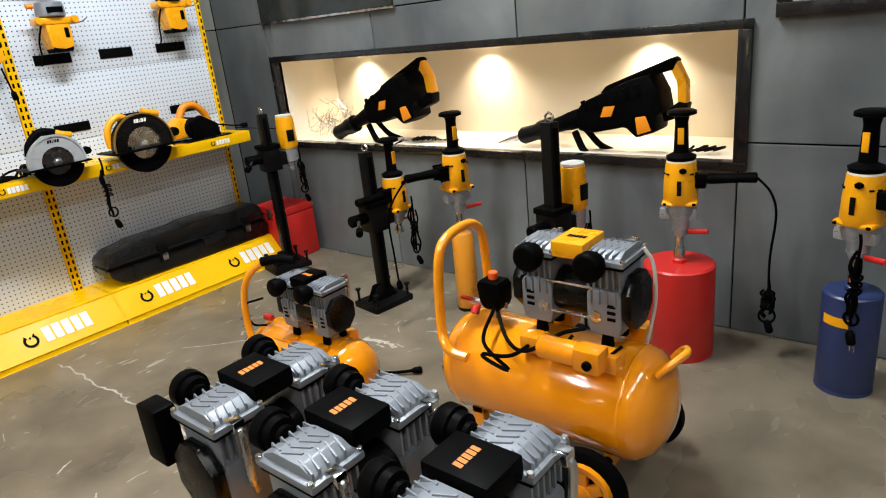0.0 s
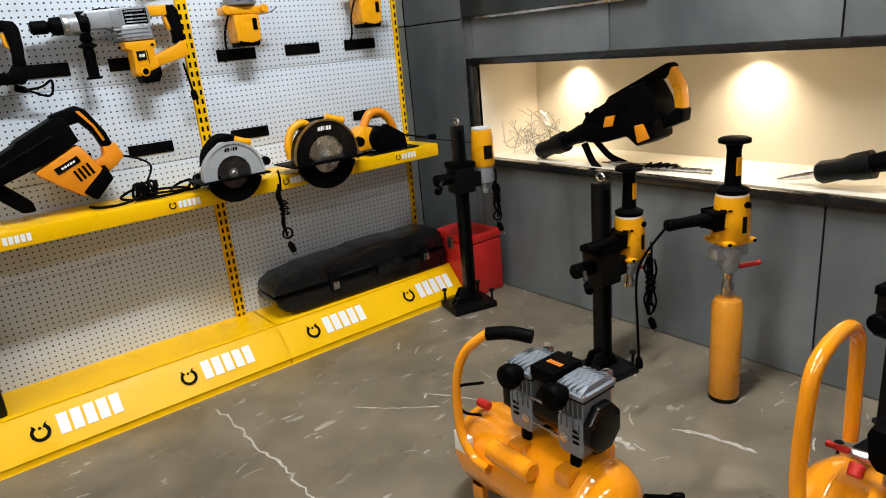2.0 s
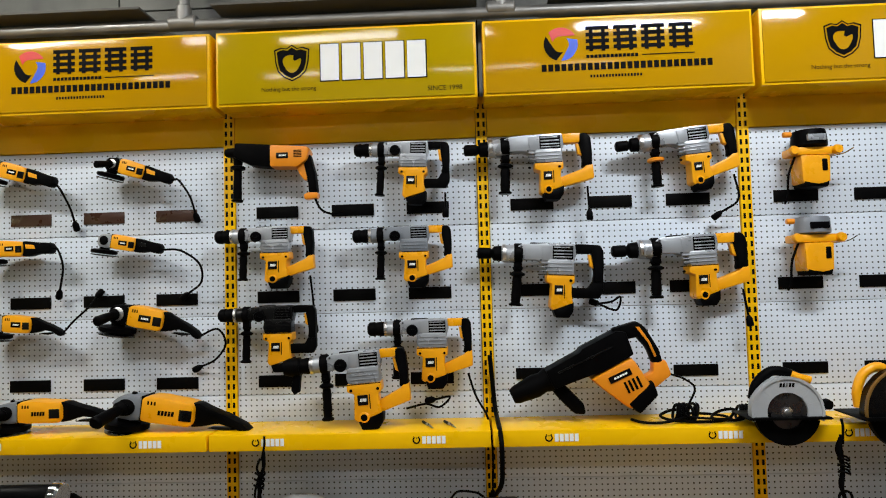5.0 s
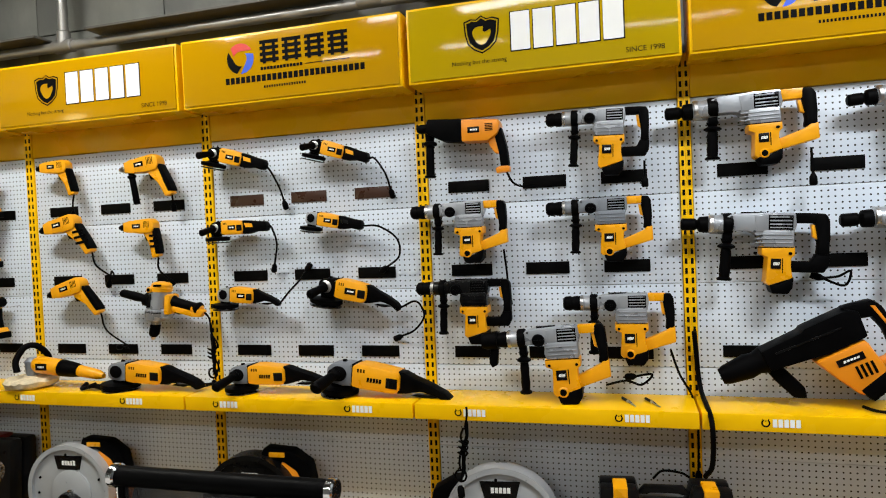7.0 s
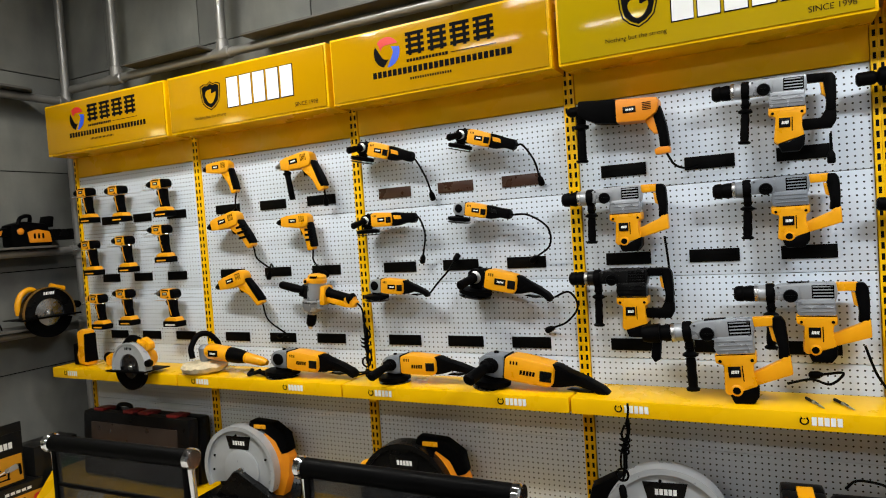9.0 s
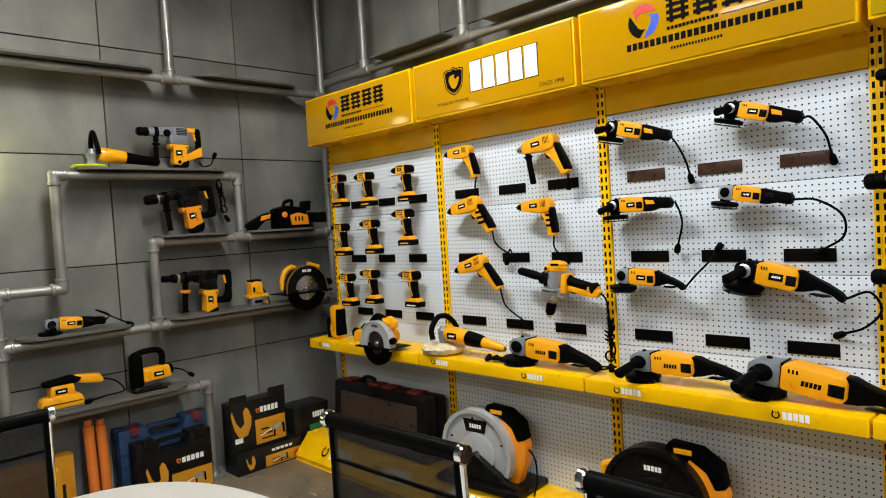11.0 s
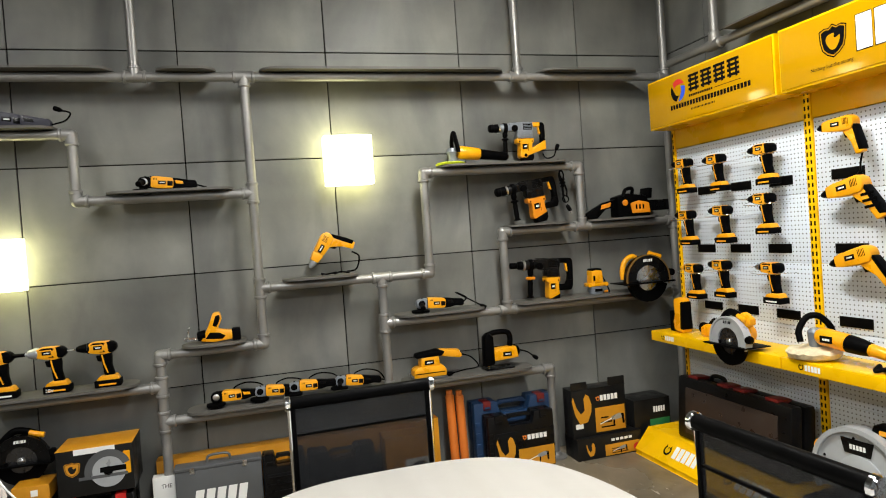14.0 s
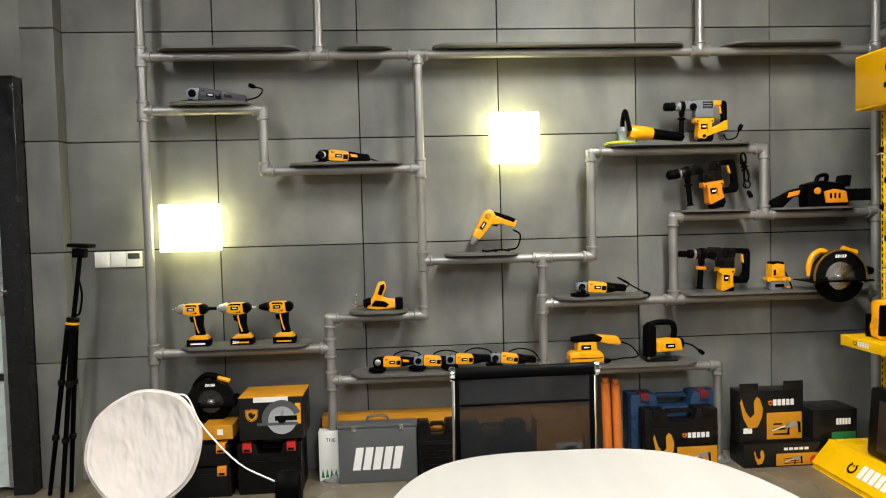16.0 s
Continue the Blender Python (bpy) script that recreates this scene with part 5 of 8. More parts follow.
def core_drill(m, H=0.47, label="", side=1, lead=None, nose=0.25, girth=1.25):
    """An upright core drill: mushroom handle, yellow motor, grey gearbox and spigot."""
    root = thing("core_drill", label or "yellow core drill with black top handle and grey gearbox", "core drill", m, group="core drills")
    s = H
    part("spigot", lathe(B(), (0, 0, 0), (0, 0, 1), [(0, .035 * s), (.05 * s, .035 * s), (.06 * s, .028 * s), (.12 * s, .028 * s)]), STL, root)
    part("gearbox", lathe(B(), (0, 0, .11 * s), (0, 0, 1), [(0, .04 * s), (.03 * s, .055 * s), (.07 * s, .06 * s), (.10 * s, .085 * s), (.14 * s, .09 * s)]), GRY, root)
    part("gear_foot", bx(B(), -.12 * s, -.04 * s, .18 * s, .10 * s, .04 * s, .23 * s, .012 * s), GRY, root)
    part("water_tap", cy(B(), (.05 * s, -.02 * s, .13 * s), (.17 * s, -.06 * s, .14 * s), .012 * s), RED, root)
    mh = part("motor_housing", lathe(B(), (0, 0, .25 * s), (0, 0, 1), [(0, .095 * s), (.02 * s, .105 * s), (.20 * s, .10 * s), (.30 * s, .092 * s), (.345 * s, .088 * s)]), YEL, root)
    part("motor_ring", lathe(B(), (0, 0, .595 * s), (0, 0, 1), [(0, .085 * s), (.015 * s, .085 * s)]), SWITCHM, root)
    for a in (-160, -135, -45, -20):
        c, d = math.cos(radians(a)), math.sin(radians(a))
        part("vent_slot", bx(B(), -.011 * s, -.006 * s, .50 * s, .011 * s, .006 * s, .512 * s, .001 * s, Matrix.Translation((c * .0955 * s, d * .0955 * s, 0)) @ pose(0, 0, 0, 0, 0, a + 90)), BLK, mh)
    part("brush_cap", cy(B(), (.02 * s, -.09 * s, .54 * s), (.02 * s, -.104 * s, .54 * s), .022 * s), BLK, mh)
    part("name_bar", bx(B(), -.013 * s, -.108 * s, .34 * s, .013 * s, -.10 * s, .46 * s, .002 * s), BLKG, mh)
    part("motor_flange", bx(B(), -.105 * s, -.095 * s, .245 * s, .105 * s, .095 * s, .285 * s, .02 * s), YEL, mh)
    for sx_ in (-1, 1):
        part("flange_screw", cy(B(), (sx_ * .085 * s, -.09 * s, .265 * s), (sx_ * .085 * s, -.10 * s, .265 * s), .012 * s, n=8), BLK, mh)
    part("neck", lathe(B(), (0, 0, .61 * s), (0, 0, 1), [(0, .085 * s), (.03 * s, .09 * s), (.06 * s, .045 * s), (.30 * s, .038 * s), (.345 * s, .045 * s), (.36 * s, .085 * s), (.385 * s, .085 * s), (.395 * s, .07 * s)]), BLK, root, "black mushroom top handle")
    part("neck_inset", bx(B(), -.018 * s, -.046 * s, .74 * s, .018 * s, -.036 * s, .87 * s, .008 * s), YEL, root)
    part("grip_block", bx(B(), side * .07 * s, -.05 * s, .38 * s, side * .15 * s, .05 * s, .50 * s, .015 * s), BLK, root)
    part("side_grip", lathe(B(), (side * .13 * s, 0, .45 * s), (side, 0, .03), [(0, .04 * s), (.05 * s, .045 * s), (.20 * s, .038 * s), (.29 * s, .042 * s), (.30 * s, .03 * s)], 14), BLK, root)
    for o in root.children_recursive:
        for v in o.data.vertices:
            v.co.x *= girth
            v.co.y *= girth
            h = v.co.z / s
            v.co.z = s * (h * nose / .25 if h < .25 else nose + (h - .25) * (1 - nose) / .75)
    if lead:
        cord(root, [(side * .43 * girth * s, 0, s * (nose + .205 * (1 - nose) / .75))] + lead)
    return root


def drill_stand(m, H=0.72, label="", drill=True, up=0.35, side=-1):
    """A black core-drill stand with base plate, square column, carriage and clamp for the motor."""
    root = thing("drill_stand", label or "black core drill stand on the concrete floor", "drill stand", m, group="drill stands")
    ba = part("base_plate", bx(B(), -.12, -.085, 0.0, .10, .085, .03, .008), DARKMETAL, root)
    for x in (-.10, .08):
        for y in (-.07, .07):
            bo = part("levelling_bolt", cy(B(), (x, y, .028), (x, y, .085), .006, n=8), DARKMETAL, ba)
            part("bolt_head", cy(B(), (x, y, .080), (x, y, .090), .013, n=8), DARKMETAL, bo)
    q = B()
    for y in (-.02, .014):
        pr(q, [(-.09, .03), (.06, .03), (.02, .10), (-.05, .10)], y, y + .006, .001)
    part("gusset", q, DARKMETAL, root)
    part("column", bx(B(), -.024, -.024, .03, .024, .024, H, .004), DARKMETAL, root)
    part("rack_strip", bx(B(), -.010, -.030, .08, .010, -.025, H - .02, .001), BLK, root)
    part("eye_bolt", tb(B(), [(0, .012, H + .004), (0, .016, H + .02), (0, 0, H + .032), (0, -.016, H + .02), (0, -.012, H + .004), (0, .012, H + .004)], .0045, 7), STL, root)
    c = part("carriage", bx(B(), -.048, -.048, up, .048, .048, up + .13, .008), DARKMETAL, root)
    part("carriage_cap", bx(B(), -.055, -.052, up + .115, .055, .052, up + .14, .006), BLK, c)
    part("crank_hub", cy(B(), (-.04, 0, up + .07), (-.13 * 1, 0, up + .07), .026), BLK, c)
    part("crank_arm", cy(B(), (-.10, -.02, up + .07), (-.16, -.10, up + .055), .007, n=8), STL, c)
    part("crank_grip", cy(B(), (-.15, -.09, up + .055), (-.175, -.125, up + .05), .016, n=10), BLK, c)
    part("clamp", bx(B(), .04, -.04, up + .02, .085, .04, up + .09, .006), DARKMETAL, c)
    if drill:
        part("clamped_gearbox", lathe(B(), (.12, 0, up - .02), (0, 0, 1), [(0, .02), (.04, .028), (.05, .042), (.12, .045)]), GRY, root)
        mh = part("clamped_motor", lathe(B(), (.12, 0, up + .10), (0, 0, 1), [(0, .046), (.012, .052), (.12, .050), (.165, .046), (.17, .04)]), YEL, root, "yellow clamped drill motor")
        part("motor_top", lathe(B(), (.12, 0, up + .27), (0, 0, 1), [(0, .044), (.008, .044)]), SWITCHM, mh)
        part("motor_plate", bx(B(), .10, -.054, up + .14, .14, -.048, up + .20, .001), BLKG, mh)
        bundle(root, (.15, -.05, up + .06), .22)
    return root


def slant_fin(bm, cx, x0, x1, y0, y1, z0, z1, floor0, floor1, half=.0021):
    """An upright cast fin that runs slantwise over a cylinder head, thinner at its top edge."""
    rows = []
    for x, y, z, low in ((x0, y0, z0, floor0), (x1, y1, z1, floor1)):
        rows.append([bm.verts.new(c) for c in ((cx + x - half * 1.5, y, low), (cx + x + half * 1.5, y, low), (cx + x + half * .8, y, z), (cx + x - half * .8, y, z))])
    fs = [bm.faces.new(rows[0][::-1]), bm.faces.new(rows[1])]
    for k in range(4):
        fs.append(bm.faces.new((rows[0][k], rows[0][(k + 1) % 4], rows[1][(k + 1) % 4], rows[1][k])))
    bmesh.ops.recalc_face_normals(bm, faces=fs)
    return bm


def pump(parent, m, s=1.0, cover=None, ink=None):
    """A twin-head oil-free pump: two finned heads, motor drum between, intake filters in front. Parts go under parent."""
    cover, ink = cover or BLK, ink or ORINK

    def put(name, q, mt, par=None, label=""):
        for v in q.verts:
            v.co = m @ (v.co * s)
        return part(name, q, mt, par or parent, label)

    dr = B()
    lathe(dr, (-.06, 0, .085), (1, 0, 0), [(0, .05), (.01, .062), (.11, .062), (.12, .05)], 22)
    put("motor_drum", dr, BLKG)
    for y, z in ((-.062, .04), (-.062, .125)):
        put("tie_rod", cy(B(), (-.07, y, z), (.07, y, z), .0035, n=8), STL)
    for sx in (-1, 1):
        cx = sx * .098
        q = B()
        pr(q, [(cx - .040, .0), (cx + .040, .0), (cx + .048, .03), (cx + .048, .11), (cx + .040, .125), (cx - .040, .125), (cx - .048, .11), (cx - .048, .03)], -.066, .066, .008)
        cc = put("crankcase", q, LGRY)
        q = B()
        for k in range(3):
            bx(q, cx + sx * .02 - .01, -.069, .045 + k * .018, cx + sx * .02 + .012, -.065, .053 + k * .018)
        put("crankcase_slot", q, BLK, cc)
        for k in range(4):
            put("case_rib", bx(B(), cx - .036 + k * .022, -.072, .088, cx - .031 + k * .022, -.064, .124, .001), LGRY, cc)
        put("case_boss", lathe(B(), (cx - sx * .022, -.066, .05), (0, -1, 0), [(0, .016), (.004, .016), (.005, .012)], 14), STL, cc)
        cl_ = put("cylinder", bx(B(), cx - .040, -.048, .12, cx + .040, .048, .185, .003), LGRY)
        for k in range(6):
            put("cooling_fin", bx(B(), cx - .049 + k * .0175, -.060, .125, cx - .043 + k * .0175, .060, .185, .001), LGRY, cl_)
        put("gasket", bx(B(), cx - .053, -.068, .183, cx + .053, .068, .192, .002), BLK)
        hd = put("cylinder_head", bx(B(), cx - .057, -.074, .192, cx + .057, .074, .207, .005), LGRY, None, "cast grey alloy cylinder head with raised fins")
        q = B()
        pr(q, [(-.066, .205), (.066, .205), (.060, .214), (.034, .226), (-.034, .226), (-.060, .214)], -.045, .045, .003)
        for v in q.verts:
            v.co = Vector((cx + v.co.y, v.co.x, v.co.z))
        put("head_block", q, LGRY, hd)
        for k in range(5):
            x0 = -.037 + k * .0182
            for e in (-1, 1):
                put("fin", slant_fin(B(), cx, min(x0, .043), max(-.043, min(.043, x0 + e * .011)), e * .024, e * .063, .2280, .2215, .222, .207), LGRY, hd)
            if k:
                put("ridge", slant_fin(B(), cx, x0 - .014, x0 + .002, .016, -.016, .2285, .2285, .224, .224), LGRY, hd)
        for bx_, by in ((-.052, -.066), (.052, -.066), (-.052, .066), (.052, .066)):
            put("head_bolt", cy(B(), (cx + bx_, by, .204), (cx + bx_, by, .213), .006, n=8), STL, hd)
        q = B()
        lathe(q, (cx - .012 * sx, -.072, .206), (0, -1, 0), [(0, .019), (.012, .019), (.014, .030), (.03, .032), (.033, .038), (.056, .039), (.064, .034), (.066, .029)], 26)
        put("intake_filter", q, BLK, None, "round black plastic intake filter")
        put("elbow", bx(B(), cx + sx * .015 - .012, .070, .194, cx + sx * .015 + .012, .098, .219, .003), CHR)
        put("elbow_pipe", tb(B(), [(cx + sx * .015, .088, .205), (cx + sx * .015, .100, .185), (cx + sx * .012, .094, .10), (cx, .08, .05)], .008, 8), STL)
        q = B()
        pr(q, [(.074 * math.cos(radians(a)), .085 + .080 * math.sin(radians(a))) for a in range(22, 382, 45)], 0, .028, .006)
        for v in q.verts:
            v.co = Vector((cx + sx * (.047 + v.co.y), v.co.x, v.co.z + .004))
        put("fan_cover", q, BLKG)
        put("rubber_foot", lathe(B(), (cx, -.045, -.045), (0, 0, 1), [(0, .016), (.012, .018), (.03, .016), (.05, .012)], 14), BLK)
        put("rear_foot", lathe(B(), (cx, .045, -.045), (0, 0, 1), [(0, .016), (.012, .018), (.03, .016), (.05, .012)], 14), BLK)
    cv = put("bridge_cover", bx(B(), -.046, -.070, .198, .046, .055, .240, .004), cover)
    q = marks(B(), -.025, -.012, 0, .055, .018, 5, .1)
    for v in q.verts:
        v.co = Vector((v.co.x, v.co.z - .01, .2412))
    put("cover_mark", q, ink, cv)


def compressor(m, R, L, zc, pumps, label, handle="arch", s=1.0, legs=True, wheels=False):
    """A horizontal air tank on feet with pumps on a saddle, tank along local x."""
    root = thing("air_compressor", label, "air compressor", m, group="air compressors")
    h = L / 2
    part("tank", lathe(B(), (-h, 0, zc), (1, 0, 0), [(0, .02), (.008, R * .45), (.03, R * .78), (.06, R * .95), (.085, R), (L - .085, R), (L - .06, R * .95), (L - .03, R * .78), (L - .008, R * .45), (L, .02)], 40), TANK, root, "glossy orange enamelled air tank")
    for x in (-h + .088, h - .088):
        part("weld_seam", lathe(B(), (x - .004, 0, zc), (1, 0, 0), [(0, R * 1.0005), (.002, R * 1.008), (.006, R * 1.008), (.008, R * 1.0005)], 40), TANK, root)
    for x in (-h * .6,) if wheels else (-h * .6, h * .6):
        q = B()
        bx(q, x - .02, -R * .75, .012, x + .02, -R * .55, zc - R * .55, .004)
        bx(q, x - .02, R * .55, .012, x + .02, R * .75, zc - R * .55, .004)
        bx(q, x - .02, -R * .75, zc - R * .80, x + .02, R * .75, zc - R * .62, .004)
        ft = part("leg", q, TANK, root)
        for sy in (-1, 1):
            part("rubber_foot", lathe(B(), (x, sy * R * .65, 0), (0, 0, 1), [(0, .022), (.008, .024), (.02, .02)], 12), BLK, ft)
    if wheels:
        wx = wheels
        part("axle", cy(B(), (wx, -R, .085), (wx, R, .085), .010), BLK, root)
        part("axle_bracket", bx(B(), wx - .012, -R * .5, .08, wx + .012, R * .5, zc - R * .80, .004), TANK, root)
        for sy in (-1, 1):
            w = part("wheel", lathe(B(), (wx, sy * (R + .015), .085), (0, sy, 0), [(0, .058), (.006, .078), (.012, .085), (.034, .085), (.04, .078), (.046, .058)], 30), BLK, root)
            q = B()
            for k in range(6):
                a = radians(k * 60)
                bx(q, -.012, 0, .012, .012, .02, .056, .003, Matrix.Translation((wx, sy * (R + .054) + (0 if sy > 0 else -.020), .085)) @ pose(0, 0, 0, 0, k * 60, 0))
            lathe(q, (wx, sy * (R + .054), .085), (0, sy, 0), [(0, .02), (.024, .02), (.028, .014)], 14)
            disc_ring(q, .050, .064, 0, 360, sy * (R + .054), sy * (R + .074), 24, wx, .085)
            part("rim", q, TANK, w)
    if wheels:
        for o in root.children_recursive:
            if o.name.split(".")[0] in ("wheel", "rim", "axle"):
                for v in o.data.vertices:
                    v.co.x, v.co.z = (v.co.x - wx) * 1.2 + wx, v.co.z * 1.2
    for px, py, pz, prz, ps, cov, ink in pumps:
        pump(root, pose(px, py, pz, 0, 0, prz), ps, cov, ink)
    return root

# ---- tools hung on the rack ----
DARK = "black and yellow rotary hammer with a black gear housing"
pd = thing("power_drill", "slim drill with black nose, orange body and curved black grip", "power tool", on_rack(-0.985, 1.80), group="corded drills")
part("chuck", lathe(B(), (-.005, 0, .0), (1, 0, 0), [(0, .012), (.01, .018), (.045, .020), (.06, .026)]), BLK, pd)
part("nose_shroud", pr(B(), [(.035, -.022), (.045, .032), (.182, .021), (.182, -.066), (.105, -.057), (.05, -.03)], -.036, .036, .012), BLK, pd)
part("motor_housing", pr(B(), [(.178, .020), (.322, .010), (.330, -.01), (.318, -.045), (.28, -.070), (.178, -.066)], -.038, .038, .012), ORA, pd)
for k in range(5):
    part("vent", bx(B(), .272, -.0395, -.008 - k * .006, .302, -.037, -.005 - k * .006), BLK, pd)
part("grip", pr(B(), [(.300, -.012), (.330, -.02), (.348, -.09), (.356, -.165), (.322, -.168), (.318, -.12), (.305, -.06)], -.020, .020, .008), BLK, pd)
part("trigger_guard", pr(B(), [(.272, -.062), (.308, -.050), (.322, -.115), (.305, -.118), (.288, -.095)], -.017, .017, .006), ORA, pd)
part("handle_foot", pr(B(), [(.302, -.172), (.322, -.164), (.357, -.166), (.356, -.188), (.306, -.192)], -.021, .021, .006), ORA, pd)
part("side_handle", lathe(B(), (.045, 0, -.02), (-.03, 0, -1), [(0, .020), (.03, .016), (.035, .028), (.045, .028), (.05, .015), (.16, .017), (.165, .024), (.172, .020)], 14), BLK, pd)
plate(pd, .205, -.035, -.0385, .045, .022)
cord(pd, [(.34, 0, -.185), (.365, .0, -.23), (.40, .03, -.245), (.44, .045, -.238)], plug=False)
hammer(on_rack(-0.487, 1.792, 2), 0.365, bridge=BLK, lead=[(0.35, 0, -.22)])
hammer(on_rack(-1.03, 1.475, 0), 0.38, zs=.93, lead=[(0.37, 0.01, -.25), (0.37, .03, -.34)])
hammer(on_rack(-0.50, 1.462, 0), 0.375, zs=.93, house=LGRY, label="yellow rotary hammer with polished nose and striped grip")
hammer(on_rack(-1.02, 1.175, 0), 0.375, house=BLKG, bridge=BLK, label=DARK)
hammer(on_rack(-0.45, 1.11, 0), 0.39, lead=[(0.40, 0, -.26), (0.44, .02, -.34), (0.455, .0, -.44), (0.45, -.02, -.60)])
h7 = hammer(on_rack(-0.715, 0.985, -4, -0.165), 0.42, label="yellow and grey rotary hammer standing on the yellow shelf", lead=[(.47, .03, -.18), (.52, .0, -.19), (.56, .02, -.16), (.50, .05, -.17)])
part("drill_bit_sleeve", lathe(B(), (-.03, 0, 0), (1, 0, 0), [(0, .026), (.02, .033), (.06, .034)]), BLK, h7)
part("front_lever", pr(B(), [(.0, -.03), (.03, -.03), (.02, -.09), (.0, -.10), (-.01, -.08)], -.012, .012, .004), BLK, h7)
hammer(on_rack(-0.07, 1.775, -1), 0.48, zs=.75, long=True, knob=False, lead=[(0.46, 0, -.25)])
hammer(on_rack(0.50, 1.768, -5), 0.44, zs=.80, long=True, knob=False, stripe=True, lead=[(0.42, -.01, -.25), (0.36, .02, -.29)])
hammer(on_rack(-0.03, 1.385, 3), 0.47, zs=.86, long=True, knob=False, bridge=BLK, lead=[(0.50, .0, -.17), (0.53, -.02, -.15), (0.52, .0, -.20), (.46, .03, -.18)])
hammer(on_rack(0.47, 1.375, -2), 0.49, zs=.78, long=True, knob=False, lead=[(0.48, .0, -.27)])

# the breaker standing on the shelf
bk = thing("demolition_hammer", "black and orange demolition hammer resting on the yellow shelf", "demolition hammer", pose(0.105, -0.13, 0.868, 0, -24, 0) @ Matrix.Scale(0.93, 4), group="demolition hammers")
part("tool_holder", lathe(B(), (-.03, 0, 0), (1, 0, 0), [(0, .028), (.02, .036), (.10, .046), (.13, .040), (.16, .05)]), BLK, bk)
part("front_handle", pr(B(), [(.11, .0), (.16, .0), (.21, -.14), (.20, -.18), (.16, -.16), (.13, -.08)], -.02, .02, .012), BLK, bk)
part("barrel", pr(B(), [(.13, -.036), (.13, .040), (.28, .050), (.29, .058), (.44, .064), (.47, .045), (.46, -.045), (.33, -.052)], -.052, .052, .018), BLK, bk, "black barrel housing")
part("motor_housing", pr(B(), [(.27, -.06), (.45, -.05), (.47, -.19), (.36, -.23), (.31, -.14)], -.06, .06, .02), ORA, bk)
part("motor_cap", pr(B(), [(.355, -.20), (.48, -.16), (.475, -.22), (.38, -.255)], -.063, .063, .012), BLK, bk)
part("handle_top", pr(B(), [(.43, .075), (.53, .06), (.55, .03), (.52, .0), (.44, .02)], -.028, .028, .012), BLK, bk)
part("rear_grip", pr(B(), [(.51, .06), (.55, .03), (.56, -.07), (.55, -.13), (.515, -.12), (.52, -.05), (.50, .02)], -.03, .03, .014), BLK, bk)
part("handle_base", pr(B(), [(.46, -.14), (.50, -.14), (.52, -.10), (.565, -.12), (.56, -.18), (.48, -.20)], -.03, .03, .012), ORA, bk)
plate(bk, .33, -.105, -.0615, .09, .025)
part("grip_trim", pr(B(), [(.515, .045), (.528, .038), (.540, -.03), (.538, -.09), (.529, -.09), (.531, -.03)], -.034, .034, .003), ORA, bk, "orange trim line in the grip")
part("barrel_groove", bx(B(), .17, -.055, .012, .40, -.050, .020, .002), BLKG, bk)
for k in range(4):
    part("vent_slot", bx(B(), .375 + k * .017, -.0625, -.165, .384 + k * .017, -.058, -.12, .001), BLK, bk)
cord(bk, [(.55, 0, -.17), (.60, .0, -.22), (.62, .0, -.27), (.56, -.03, -.31)], plug=False)
coil = thing("cable_bundle", "black power cord bundled on the yellow shelf", "cord")
part("slack_cord", tb(B(), [(.50, -.15, .772), (.53, -.20, .771), (.60, -.205, .771), (.68, -.18, .785), (.66, -.13, .80), (.61, -.12, .778), (.64, -.18, .772), (.74, -.205, .771), (.82, -.19, .774), (.86, -.15, .80), (.82, -.12, .79), (.78, -.16, .774), (.86, -.19, .772), (.94, -.16, .80)], .0052, 7, 7), BLK, coil)
for x0, n, rr in ((.655, 7, .026), (.875, 8, .022)):
    for k in range(n):
        ph = k * 1.1
        part("cord_turn", tb(B(), [(x0 + k * .012 + .006 * math.sin(t + ph), -.15 + (rr + .004 * (k % 3)) * math.cos(t), .769 + rr + (rr + .003 * (k % 2)) * math.sin(t)) for t in [i * .7 for i in range(10)]], .0052, 6, 3), BLK, coil)
part("loose_loop", tb(B(), [(.76 + .085 * math.cos(t), -.165 + .045 * math.sin(t), .771 + .016 * abs(math.sin(t * .5))) for t in [i * .55 for i in range(12)]], .0050, 6, 5), BLK, coil)
for x, lab in ((-0.25, "dark steel drill bit lying on the yellow shelf"), (-0.17, "short steel chisel lying on the yellow shelf")):
    d = thing("drill_bit", lab, "drill bit", pose(x, -.10, .768, 0, 0, -68), group="loose bits")
    part("shank", cy(B(), (0, 0, 0), (.05, 0, 0), .005, n=8), DARKMETAL, d)
    part("flute", cy(B(), (.05, 0, 0), (.12, 0, 0), .0065, .002, n=8), STL, d)

# trim routers
router(on_rack(1.21, 1.595), 0.205, top=BLK, label="yellow trim router with black base, hung base up")
router(on_rack(1.80, 1.635), 0.215)
router(on_rack(1.205, 1.275), 0.205)
router(on_rack(1.79, 1.315), 0.21, top=BLK, label="yellow trim router with black base, hung base up")

# circular saws on the shelf
sA = saw(pose(0.975, -0.295, 0.817), 0.110, "circular saw with silver guard on the yellow shelf", SILV, BLK)
bundle(sA, (.165, -.02, -.05), .26)
sB = saw(pose(1.37, -0.295, 0.815), 0.137, "circular saw with large black guard on the yellow shelf", BLKG, None, STL)
pl_ = thing("mitre_planer", "yellow and black hand saw unit on the yellow shelf", "power tool", pose(1.72, -0.15, 0.764))
part("body", pr(B(), [(-.13, .02), (-.14, .08), (-.09, .13), (-.02, .11), (-.03, .02)], -.05, .05, .02), YEL, pl_)
part("motor", lathe(B(), (-.02, -.06, .065), (0, 1, 0), [(0, .045), (.01, .055), (.13, .055), (.14, .04)]), BLK, pl_)
